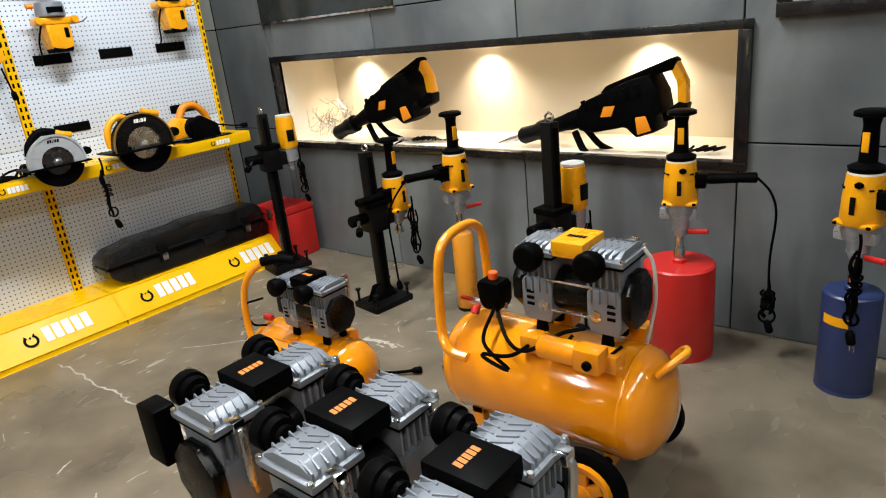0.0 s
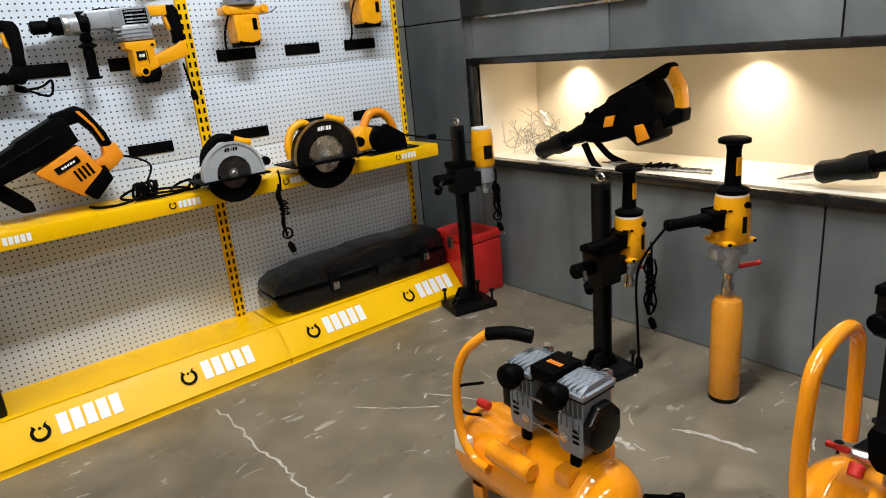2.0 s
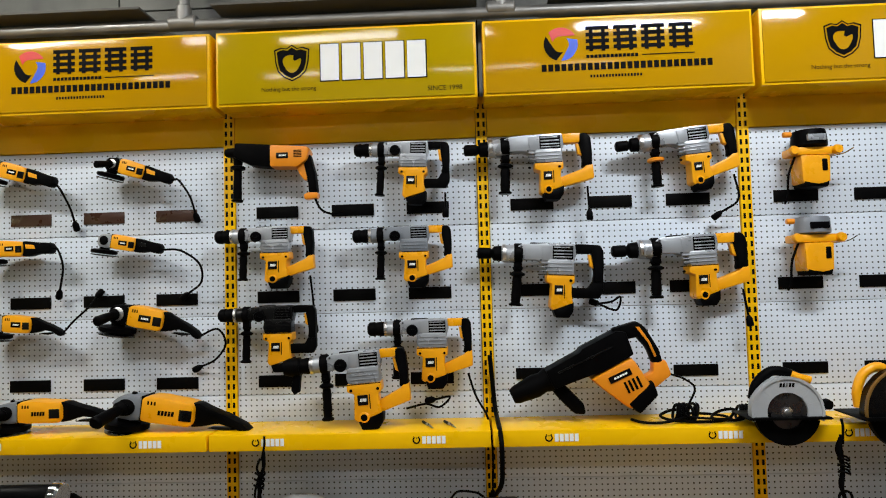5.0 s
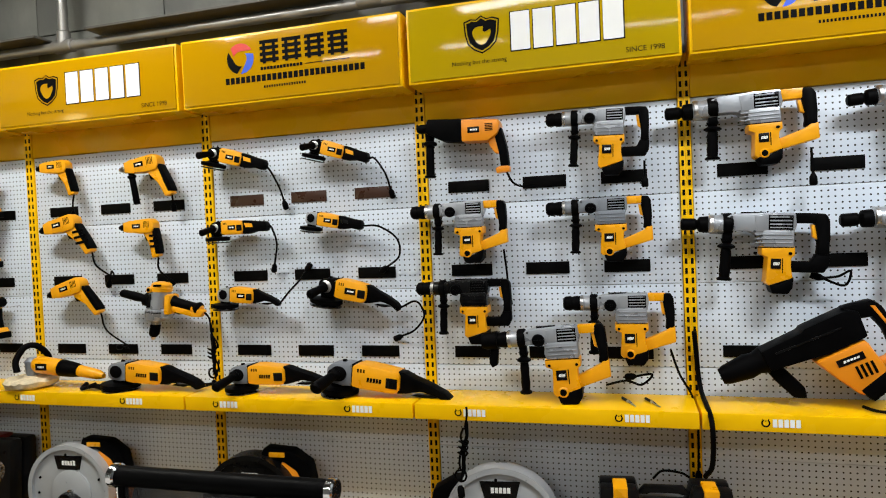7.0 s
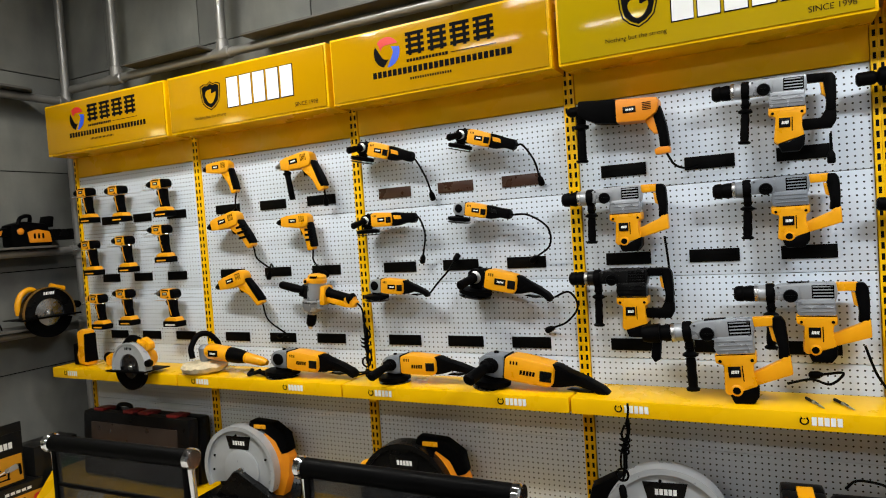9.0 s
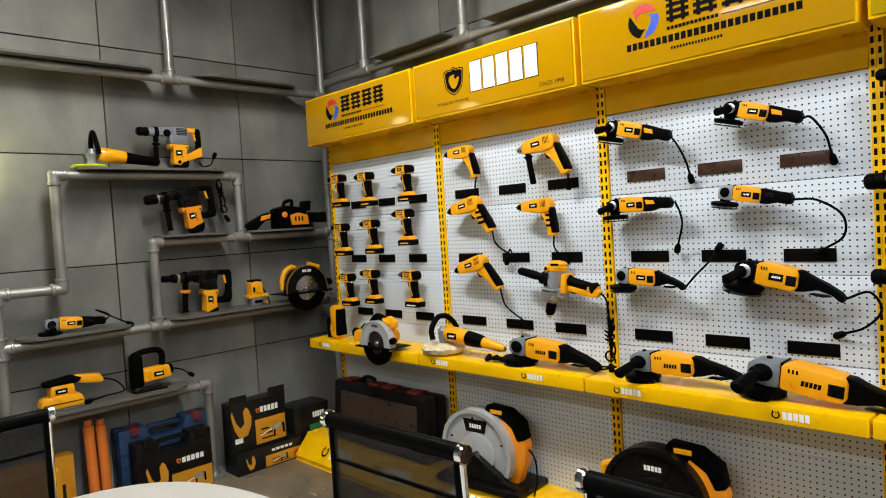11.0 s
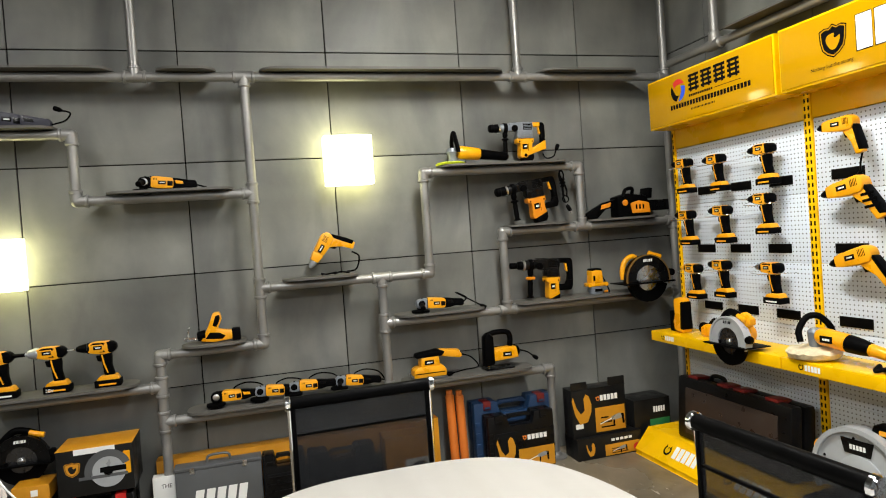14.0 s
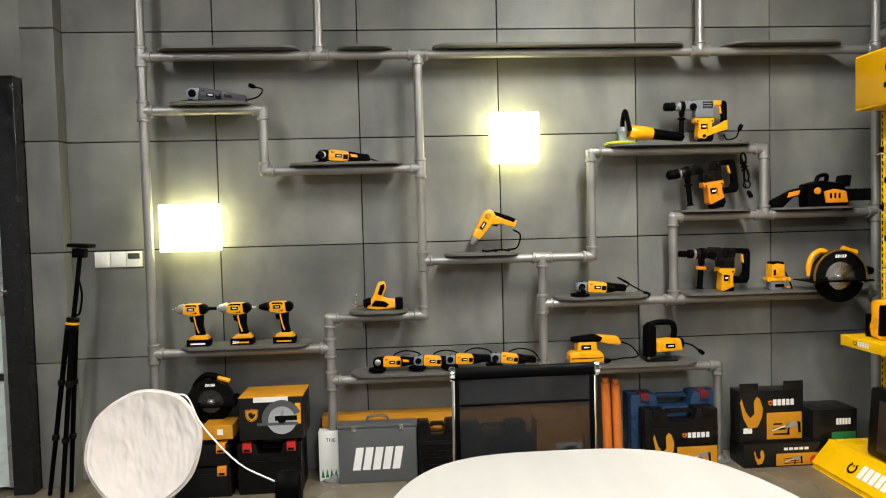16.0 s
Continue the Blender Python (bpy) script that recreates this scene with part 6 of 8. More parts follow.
part("cover", pr(B(), [(-.04, .0), (-.05, .10), (.02, .125), (.11, .07), (.12, .0)], -.075, -.03, .012), BLK, pl_)
part("handle", tb(B(), [(-.07, 0, .11), (-.03, 0, .17), (.03, 0, .175), (.08, 0, .13), (.10, 0, .07)], .019, 12), ORA, pl_, "orange loop handle")
part("sole_plate", bx(B(), -.10, -.09, 0, .17, .08, .006, .002), BLKG, pl_)
cord(pl_, [(.10, .02, .05), (.16, .0, .05), (.22, -.03, .035), (.26, -.05, .03)])

# grinders
tailc = [(.33, .0, -.03), (.37, .02, -.09), (.385, .045, -.14)]
grinder(on_rack(-1.955, 1.785, 14), 0.30, lead=tailc, head=BLK, k=.87)
grinder(on_rack(-1.475, 1.782, 15), 0.285, lead=[(.31, .0, .0), (.36, .02, -.05), (.385, .05, -.11)], head=BLK, k=.87)
grinder(on_rack(-1.965, 1.452, -1), 0.295, lead=[(.31, .0, -.01), (.33, .0, -.08), (.29, .04, -.17)], head=BLK, k=.87)
grinder(on_rack(-1.505, 1.482, 9), 0.27, side=False, lead=[(.34, .0, .0), (.42, .0, -.04), (.43, .02, -.11), (.37, .05, -.165)], k=.87)
grinder(on_rack(-1.955, 1.17, 3), 0.325, side=False, long_tail=True, lead=[(.36, .01, .02), (.40, .03, .07), (.42, .05, .11)], k=.84)
grinder(on_rack(-1.48, 1.205, 10), 0.40, long_tail=True, lead=[(.46, .0, .0), (.50, .0, -.05), (.46, .03, -.12), (.40, .05, -.16)], head=BLK, k=.84)
grinder(pose(-1.80, -0.15, 0.840, 0, -1, 0), 0.405, "large yellow angle grinder lying on the yellow shelf", head=LGRY, long_tail=True, R=.17)
g8 = grinder(pose(-1.345, -0.15, 0.858, 0, 7, 0), 0.48, "large yellow angle grinder with grey head on the yellow shelf", head=LGRY, long_tail=True, R=.16)
bundle(g8, (.56, -.11, -.06), .26)
grinder(pose(-2.40, -0.16, 0.848, 0, 3, 0), 0.43, "yellow angle grinder lying on the yellow shelf", head=LGRY, long_tail=True, side=False, R=.19, lead=[(.48, .04, -.03), (.36, .08, -.055), (.2, .09, -.06)])
cordl = thing("cable_bundle", "short black cord tied in a loop on the yellow shelf", "cord")
part("coil", tb(B(), [(-2.58 + .10 * k / 8 + .02 * math.cos(k * 2.3), -.18 + .03 * math.sin(k * 2.3), .772 + .012 * (k % 2)) for k in range(9)], .008, 7, 5), BLK, cordl)

# polisher with wool pad
po = thing("polisher", "yellow polisher with D handle and cream wool pad on the shelf", "polisher", pose(-2.88, -0.16, 0.764))
q = B()
lathe(q, (-.01, 0, .002), (0, 0, 1), [(0, .085), (.01, .105), (.03, .112), (.045, .10), (.052, .04)], 34)
for v in q.verts:
    v.co += Vector((noise.noise(v.co * 40), noise.noise(v.co * 40 + Vector((7, 0, 0))), noise.noise(v.co * 40 + Vector((0, 9, 0))))) * 0.010
    v.co.z = max(v.co.z, 0)
part("wool_pad", q, WOOL, po, "shaggy cream wool polishing pad")
part("gear_head", lathe(B(), (0, 0, .05), (0, 0, 1), [(0, .025), (.02, .03), (.07, .034), (.085, .02)]), LGRY, po)
part("motor_housing", lathe(B(), (.02, 0, .105), (1, 0, -.10), [(0, .030), (.02, .040), (.15, .038), (.16, .034)]), YEL, po)
part("tail_handle", lathe(B(), (.17, 0, .090), (1, 0, -.12), [(0, .038), (.06, .034), (.10, .028)]), BLK, po)
part("tail_end", lathe(B(), (.27, 0, .078), (1, 0, -.16), [(0, .026), (.10, .022), (.13, .012)]), YEL, po)
part("loop_handle", tb(B(), [(-.015, -.07, .08), (-.03, -.06, .13), (-.02, -.02, .185), (.01, .02, .185), (.03, .06, .13), (.01, .07, .08)], .014, 10), BLK, po, "black D-shaped loop handle")
plate(po, .06, .085, -.041, .06, .03)

# corded drills
pistol_drill(on_rack(-2.885, 1.775, 0), 0.205, angle=14, lead=[(.20, 0, -.17), (.17, .03, -.21)])
pistol_drill(on_rack(-2.41, 1.738, -6), 0.24, side=True, chuck=STL, label="yellow impact drill with chrome chuck and black side handle", lead=[(.24, .02, -.19)])
pistol_drill(on_rack(-2.885, 1.48, -10), 0.245, angle=22, stripes=True, label="yellow drill with striped black grip", lead=[(.28, .0, -.22), (.36, .0, -.29), (.34, .02, -.26), (.30, .04, -.30)])
pistol_drill(on_rack(-2.43, 1.478, 0), 0.215, angle=4, stripes=True, label="yellow drill with straight striped grip", lead=[(.20, .0, -.19), (.225, .03, -.24)])
pistol_drill(on_rack(-2.86, 1.175, -14), 0.24, angle=24, label="yellow screw gun with black grip hung on a hook", lead=[(.28, .0, -.24), (.36, .02, -.34), (.30, .04, -.33)])
mx_ = thing("mixer_drill", "grey and yellow mixing drill pointing down with side handles", "power tool", on_rack(-2.25, 0.985, 0, -0.085))
ck = part("chuck", lathe(B(), (0, 0, 0), (.13, 0, 1), [(0, .014), (.008, .020), (.014, .023), (.052, .023), (.058, .018)]), BLK, mx_)
part("jaw", lathe(B(), (-.002, 0, -.014), (.13, 0, 1), [(0, .006), (.004, .010), (.02, .013)], 10), STL, ck)
gc = part("gear_case", lathe(B(), (.007, 0, .056), (.13, 0, 1), [(0, .020), (.012, .024), (.018, .042), (.035, .050), (.066, .053), (.070, .048)], 24), GRY, mx_)
part("gear_bulge", lathe(B(), (.058, 0, .074), (.13, 0, 1), [(0, .018), (.012, .030), (.046, .032), (.052, .024)], 18), GRY, gc)
part("split_line", lathe(B(), (.0145, 0, .112), (.13, 0, 1), [(0, .0535), (.003, .0535)], 24), BLK, gc)
part("motor_body", lathe(B(), (.016, 0, .124), (.13, 0, 1), [(0, .046), (.004, .050), (.05, .048), (.082, .047)], 24), GRY, mx_)
mt_ = part("motor_top", lathe(B(), (.027, 0, .205), (.13, 0, 1), [(0, .049), (.016, .049), (.020, .044), (.030, .043), (.036, .034), (.040, .016)], 24), YEL, mx_)
part("brush_cap", cy(B(), (.006, -.042, .214), (.006, -.056, .214), .013, n=14), YEL, mt_)
part("cap_slot", cy(B(), (.006, -.0555, .214), (.006, -.0575, .214), .008, n=12), BLK, mt_)
for k in range(4):
    part("vent", bx(B(), .026 + k * .010, -.0505, .226, .031 + k * .010, -.040, .236, .001), BLK, mt_)
part("name_bar", bx(B(), -.004, -.0535, .135, .014, -.046, .195, .001), BLKG, mx_)
part("grip_belly", pr(B(), [(.095, .115), (.205, .088), (.245, .086), (.262, .112), (.235, .128), (.20, .116), (.10, .142)], -.018, .018, .007), YEL, mx_)
part("trigger", pr(B(), [(.108, .106), (.135, .098), (.15, .106), (.112, .120)], -.010, .010, .003), BLK, mx_)
part("side_handle", lathe(B(), (-.03, 0, .165), (-1, 0, .22), [(0, .03), (.02, .03), (.03, .016), (.06, .02), (.15, .018), (.16, .012)]), BLK, mx_)
part("handle_root", bx(B(), .07, -.035, .10, .10, .035, .19, .012), YEL, mx_)
part("rear_handle", lathe(B(), (.09, 0, .155), (1, 0, -.22), [(0, .03), (.02, .022), (.12, .02), (.14, .028), (.155, .02)]), BLK, mx_)
part("rear_tip", lathe(B(), (.20, 0, .125), (1, 0, -.22), [(0, .022), (.04, .022), (.045, .015)]), YEL, mx_)
for o in mx_.children_recursive:
    for v in o.data.vertices:
        v.co.x += (v.co.z - .15) * .12
cord(mx_, [(.24, 0, .115), (.275, .0, .08), (.28, .0, .02)], plug=False)
bundle(mx_, (.28, 0, .03), .22)

# cordless drills on hooks
for x, z, ch, bt in ((-3.83, 1.565, BLK, 0), (-3.56, 1.555, BLK, 0), (-3.215, 1.56, BLK, 1), (-3.83, 1.265, BLK, 0), (-3.535, 1.275, BLK, 0), (-3.235, 1.318, BLK, 1), (-3.80, 0.955, YEL, 0), (-3.565, 0.98, BLK, 0), (-3.21, 0.975, STL, 1)):
    c = cordless(on_rack(x, z), 0.205, chuck=ch, bit=bool(bt))
    part("wire_hook", tb(B(), [(-.12, .07, .17), (-.10, -.03, .15), (0, -.045, .145), (.09, -.03, .15), (.10, .07, .15)], .0018, 5), CHR, c)

# things on the shelf of the first bay
fl = thing("jab_saw", "upright yellow battery saw on the yellow shelf", "power tool", pose(-3.82, -0.15, 0.764))
part("body", pr(B(), [(-.035, .01), (-.045, .06), (-.030, .10), (-.035, .19), (.0, .205), (.04, .195), (.035, .10), (.05, .05), (.045, .0)], -.032, .032, .012), YEL, fl)
part("grip", pr(B(), [(.02, .02), (.052, .02), (.045, .10), (.045, .18), (.03, .18)], -.034, .034, .008), BLK, fl)
part("clip", bx(B(), -.09, -.02, .0, -.055, .02, .12, .008), BLK, fl)
part("clip_bar", bx(B(), -.06, -.01, .05, -.03, .01, .07, .003), BLK, fl)
sD = saw(pose(-3.27, -0.29, 0.80), 0.118, "battery circular saw with silver guard on the yellow shelf", SILV)
part("top_handle", pr(B(), [(.02, .06), (.03, .13), (.07, .15), (.12, .12), (.12, .09), (.08, .07), (.11, .0), (.06, -.01)], .02, .06, .01), YEL, sD)
pn = thing("cordless_planer", "small yellow and black battery planer on the shelf", "power tool", pose(-3.60, -0.12, 0.764))
part("body", pr(B(), [(-.06, .0), (-.06, .05), (-.02, .07), (.06, .06), (.08, .0)], -.035, .035, .012), YEL, pn)
part("nose", lathe(B(), (-.05, 0, .04), (-1, 0, 0), [(0, .028), (.03, .03), (.04, .02)]), BLK, pn)
part("grip", tb(B(), [(-.02, 0, .06), (.02, 0, .09), (.07, 0, .07)], .013, 9), BLK, pn)

# ---- things on the plinth ----
chop_saw(pose(-0.70, -0.16, 0.149, 0, 0, 6), 0.210, "large silver cut-off saw on the yellow plinth", SILV, BLK)
chop_saw(pose(-2.68, -0.16, 0.149, 0, 0, 4), 0.205, "silver cut-off saw with black base on the yellow plinth", SILV)
chop_saw(pose(-1.75, -0.16, 0.149, 0, 0, 4), 0.205, "black cut-off saw with orange arm on the yellow plinth", BLKG)


def tool_case(m, w, h, d, label, material=None, latch=None, mark=None, slots=0):
    """A moulded case standing on its long edge, the carry handle in a notch on top, its face towards -y."""
    root = thing("tool_case", label, "tool case", m, group="moulded tool cases")
    shell = material or CASE
    if h > .2:
        out = [(-w / 2, 0), (w / 2, 0), (w / 2, h), (w * .21, h), (w * .17, h * .80), (-w * .17, h * .80), (-w * .21, h), (-w / 2, h)]
    else:
        out = [(-w / 2, 0), (w / 2, 0), (w / 2, h), (-w / 2, h)]
    part("front_shell", pr(B(), out, -d / 2, -.002, .012), shell, root)
    part("back_shell", pr(B(), out, .002, d / 2, .012), shell, root)
    top = .70 if h > .2 else .80
    pn = part("panel", bx(B(), -w * .42, -d / 2 - .004, h * .10, w * .42, -d / 2 + .01, h * top, .006), shell, root)
    for sx in (-1, 1):
        la = part("latch", bx(B(), sx * w * .34 - .024, -d / 2 - .009, h - .045, sx * w * .34 + .024, d * .15, h + .006, .005), latch or YEL, root)
        part("latch_lip", bx(B(), sx * w * .34 - .016, -d / 2 - .013, h - .038, sx * w * .34 + .016, -d / 2 - .006, h - .026, .002), shell, la)
        for z in (.16, .32, .48, .64):
            part("corner_rib", bx(B(), sx * w * .465 - w * .028, -d / 2 - .004, h * z, sx * w * .465 + w * .028, -d / 2 + .006, h * (z + .075), .003), shell, root)
        if h > .2:
            part("screw_boss", lathe(B(), (sx * w * .36, -d / 2 - .003, h * .60), (0, -1, 0), [(0, .010), (.003, .010), (.004, .006)], 10), shell, pn)
    if h > .2:
        part("handle", pr(B(), [(-w * .20, h * .90), (-w * .15, h * .975), (w * .15, h * .975), (w * .20, h * .90), (w * .13, h * .90), (w * .11, h * .915), (-w * .11, h * .915), (-w * .13, h * .90)], -.016, .016, .005), shell, root)
    for k in range(slots):
        z = h * (.15 + .48 * k / max(1, slots - 1))
        part("rib", bx(B(), -w * .40, -d / 2 - .009, z, w * .40, -d / 2 - .003, z + .008, .002), shell, root)
    if mark:
        o = part("wordmark", marks(B(), 0, 0, 0, w * .42, h * .16, 5, .1), mark, root)
        o.matrix_basis = pose(-w * .26, -d / 2 - .0055, h * .36, 0, -9, 0)
    return root


tc_ = tool_case(pose(-0.125, -0.165, 0.149, 4, 0, 4), 0.43, 0.35, 0.115, "black moulded tool case with yellow latches on the plinth", mark=ORINK)
cord(tc_, [(-.03, .03, .352), (.0, .02, .385), (.06, .02, .38), (.09, .03, .36)], plug=False)
hang = thing("hanging_cord", "long black cord hanging down beside the rack post", "cord")
part("cable", tb(B(), [(0.005, -.05, 1.0), (0.02, -.035, .80), (0.03, -.27, .745), (0.03, -.262, .60), (0.01, -.22, .54)], .0085, 8), BLK, hang)
lc = thing("tool_case", "long black plastic carrying case lying on the yellow plinth", "tool case", pose(1.56, -0.118, 0.149, 0, 0, -1.5), group="moulded tool cases")
q = B()
pr(q, [(-.36, .0), (-.43, .018), (-.468, .05), (-.475, .078), (.43, .078), (.45, .05), (.43, .0)], -.115, .115, .02)
part("lower_shell", q, GLOSSCASE, lc)
q = B()
pr(q, [(-.475, .082), (-.465, .115), (-.42, .142), (-.34, .150), (-.30, .158), (-.06, .162), (-.02, .172), (.16, .172), (.20, .164), (.40, .166), (.43, .145), (.44, .082)], -.11, .11, .024)
part("upper_shell", q, GLOSSCASE, lc)
part("handle_bridge", bx(B(), .03, -.140, .055, .17, -.105, .095, .01), GLOSSCASE, lc)
part("seam", bx(B(), -.46, -.119, .077, .43, -.105, .083, .001), BLK, lc)
for x in (-.19, .31):
    la = part("latch", bx(B(), x - .025, -.128, .045, x + .025, -.104, .125, .006), BLKG, lc)
    part("latch_plate", bx(B(), x - .015, -.133, .053, x + .015, -.127, .083, .002), STL, la)
for k in range(5):
    part("rib", bx(B(), -.36 + k * .19, -.119, .012, -.35 + k * .19, -.105, .07, .003), GLOSSCASE, lc)
for o in lc.children_recursive:
    for v in o.data.vertices:
        v.co.y *= .90 - 2.2 * max(0.0, v.co.z - .10)
        v.co.z *= 1.2
rc = thing("tool_case", "wide dark case with red latches standing on the plinth", "tool case", pose(-3.44, -0.13, 0.149, -4, 0, 0), group="moulded tool cases")
part("front_shell", bx(B(), -.42, -.075, 0, .42, -.002, .36, .025), CASE, rc)
part("back_shell", bx(B(), -.42, .002, 0, .42, .075, .36, .025), CASE, rc)
part("sheet", bx(B(), -.34, -.080, .04, .34, -.07, .30, .006), mat("dark_brown_sheet", (0.03, 0.02, 0.016), 0.35), rc)
for x in (-.30, -.06, .06, .28):
    part("latch", bx(B(), x - .04, -.06, .35, x + .04, .03, .372, .006), DRED, rc)
part("handle", tb(B(), [(-.22, 0, .35), (-.2, 0, .385), (-.12, 0, .385), (-.1, 0, .35)], .012, 8), CASE, rc)

# ---- the corner of compressors and core drills ----
W_ = lambda x, y, z=0, r=0: pose(x, y, z, 0, 0, -90 + r)
big = compressor(W_(1.255, -2.585), 0.150, 0.72, 0.255, [(0.072, 0.0, 0.458, 0, 0.955, YEL, INK)], "orange air compressor with twin grey pump heads and wheels", wheels=0.175)
for o in big.children:
    if o.name.split(".")[0] in ("tank", "weld_seam"):
        for v in o.data.vertices:
            if v.co.x > .2:
                v.co.x -= .04
for x in (-.02, .19):
    for y in (-.0875, .0875):
        part("pump_saddle", bx(B(), x - .03, y - .0275, .385, x + .03, y + .0275, .432, .006), TANK, big)
part("arch_handle", tb(B(), [(-.20, -.155, .345), (-.26, -.16, .36), (-.295, -.14, .42), (-.300, -.115, .60), (-.300, -.07, .655), (-.300, .03, .665), (-.300, .085, .63), (-.300, .10, .55), (-.297, .10, .40)], .0145, 12), TANK, big, "bent orange tube handle")
part("capacitor", cy(B(), (.02, -.125, .425), (.13, -.125, .425), .032, e=.006), TANK, big)
part("terminal_box", bx(B(), .125, -.155, .395, .195, -.10, .455, .006), TANK, big)
part("terminal_knob", cy(B(), (.165, -.153, .42), (.165, -.165, .42), .012), BLK, big)
sb = part("pressure_switch", pr(B(), [(-.208, .448), (-.158, .448), (-.150, .468), (-.148, .515), (-.158, .530), (-.222, .530), (-.228, .515), (-.222, .468)], -.050, .012, .007), BLK, big, "black pressure switch box")
part("red_button", cy(B(), (-.19, -.018, .529), (-.19, -.018, .552), .014), mat("orange_red_button", (.8, .10, .01), .4), sb)
part("switch_post", cy(B(), (-.19, -.015, .41), (-.19, -.015, .46), .014), STL, big)
mf = part("manifold", cy(B(), (-.27, -.03, .455), (-.15, -.02, .455), .010), STL, big)
part("red_tap", bx(B(), -.29, -.05, .462, -.25, -.04, .472, .003), RED, mf)
part("red_valve", cy(B(), (-.235, -.06, .43), (-.235, -.045, .45), .013), RED, mf)
part("power_lead", tb(B(), [(-.17, -.05, .46), (-.15, -.14, .40), (-.06, -.16, .35), (-.11, -.165, .36), (-.14, -.16, .375), (-.05, -.15, .39), (.0, -.06, .43)], .0055, 7), BLK, big)
part("motor_lead", tb(B(), [(-.18, -.03, .46), (-.10, -.10, .40), (-.02, -.13, .40), (.06, -.09, .45), (.12, -.07, .47)], .0055, 7), BLK, big)
part("side_lead", tb(B(), [(.10, -.10, .46), (.08, -.14, .42), (.16, -.12, .40), (.22, -.08, .45)], .0045, 7), BLK, big)
part("air_tube", tb(B(), [(.228, .03, .665), (.250, .035, .62), (.252, .04, .52), (.235, .03, .41)], .005, 8), CLOTH, big, "white air hose")
part("tow_hook", tb(B(), [(.295, -.05, .375), (.325, -.045, .41), (.345, .0, .425), (.325, .045, .41), (.295, .05, .375)], .010, 10), TANK, big)

small = compressor(W_(1.09, -1.70), 0.112, 0.54, 0.165, [(0.065, 0.0, 0.308, 0, 0.78, BLK, ORINK)], "small orange air compressor with twin grey pump heads")
for x in (-.01, .14):
    for y in (-.065, .065):
        part("pump_saddle", bx(B(), x - .022, y - .02, .24, x + .022, y + .02, .278, .005), TANK, small)
part("bent_handle", tb(B(), [(-.07, -.118, .195), (-.125, -.118, .205), (-.175, -.112, .26), (-.190, -.10, .38), (-.175, -.08, .465), (-.135, -.045, .515), (-.115, -.03, .522)], .0125, 12), TANK, small, "bent orange tube handle")
part("handle_grip", tb(B(), [(-.128, -.04, .520), (-.08, -.01, .527), (-.03, .02, .520)], .017, 12), BLK, small)
part("capacitor", cy(B(), (-.07, -.105, .25), (.07, -.105, .25), .027, e=.006), TANK, small)
part("rating_plate", bx(B(), .12, -.1135, .145, .18, -.108, .19, .001), BLKG, small)
part("rating_bars", marks(B(), .125, .105, -.1075, .05, .028, 4), INK, small)
part("paper_tag", bx(B(), -.205, -.112, .19, -.145, -.098, .245, .001), WHT, small)
part("red_valve", cy(B(), (-.19, -.03, .30), (-.15, -.03, .30), .012), RED, small)
part("air_tube", tb(B(), [(-.16, -.05, .28), (-.20, -.08, .29), (-.19, -.10, .37), (-.12, -.07, .40)], .004, 7), BLK, small)
cord(small, [(.05, .11, .07), (.06, .18, .014), (.092, .233, .012), (.14, .268, .012), (.178, .298, .014)], .006)

trip = compressor(pose(0.395, -2.72, 0, 0, 0, -90), 0.17, 0.86, 0.29, [], "orange air compressor with three twin-head pumps in a row", wheels=0)
for k, y in enumerate((-2.505, -2.735, -2.965)):
    pump(trip, Matrix.Translation((-(y + 2.72), 0, .50)) @ pose(0, 0, 0, 0, 0, -90), 0.845, BLK, ORINK)
for y in (-2.505, -2.735, -2.965):
    part("pump_saddle", bx(B(), -(y + 2.72) - .075, -.12, .40, -(y + 2.72) + .075, .12, .462, .008), TANK, trip)
part("switch_box", bx(B(), -.345, -.155, .575, -.285, -.115, .68, .006), BLK, trip)

# red case, stands and drills along the wall
rb = thing("red_case", "red painted steel case on the floor by the wall", "case", pose(2.115, -0.265, 0))
part("case_body", bx(B(), -.105, -.135, 0, .105, .135, .27, .010), RED, rb)
part("case_lid", bx(B(), -.107, -.137, .272, .107, .137, .315, .010), RED, rb)
part("case_latch", bx(B(), -.115, -.02, .24, -.106, .02, .30, .003), STL, rb)
drill_stand(pose(1.945, -0.455, 0, 0, 0, -14), 0.86, "tall black core drill stand beside a red case", up=0.56)
drill_stand(pose(1.83, -1.32, 0, 0, 0, -8), 0.72, "black core drill stand with yellow motor on the floor", up=0.36, drill=False)
cd2 = core_drill(pose(1.955, -1.345, 0.315), 0.44, "yellow core drill clamped to a black stand", -1)
bundle(cd2, (.03, -.07, .14), .26)
drill_stand(pose(1.895, -2.21, 0, 0, 0, -10), 0.85, "tall black core drill stand with yellow motor", up=0.40)
bit = thing("core_bit", "tall orange diamond core bit standing on the floor", "core bit", pose(1.96, -1.715, 0))
part("barrel", lathe(B(), (0, 0, .012), (0, 0, 1), [(0, .046), (.005, .048), (.33, .048), (.345, .040), (.352, .02), (.375, .018)], 28), mat("orange_bit_paint", (.72, .28, .02), .35, var=.08), bit)
part("segment_ring", lathe(B(), (0, 0, 0), (0, 0, 1), [(0, .0485), (.014, .0485)], 28), DARKMETAL, bit)
core_drill(pose(1.955, -1.715, 0.372, 0, 0, -20), 0.50, "yellow core drill standing on an orange core bit", -1, [(-.30, .02, .18), (-.32, .03, .10), (-.315, .03, -.05), (-.31, .03, -.16)], 0.36, 1.1)


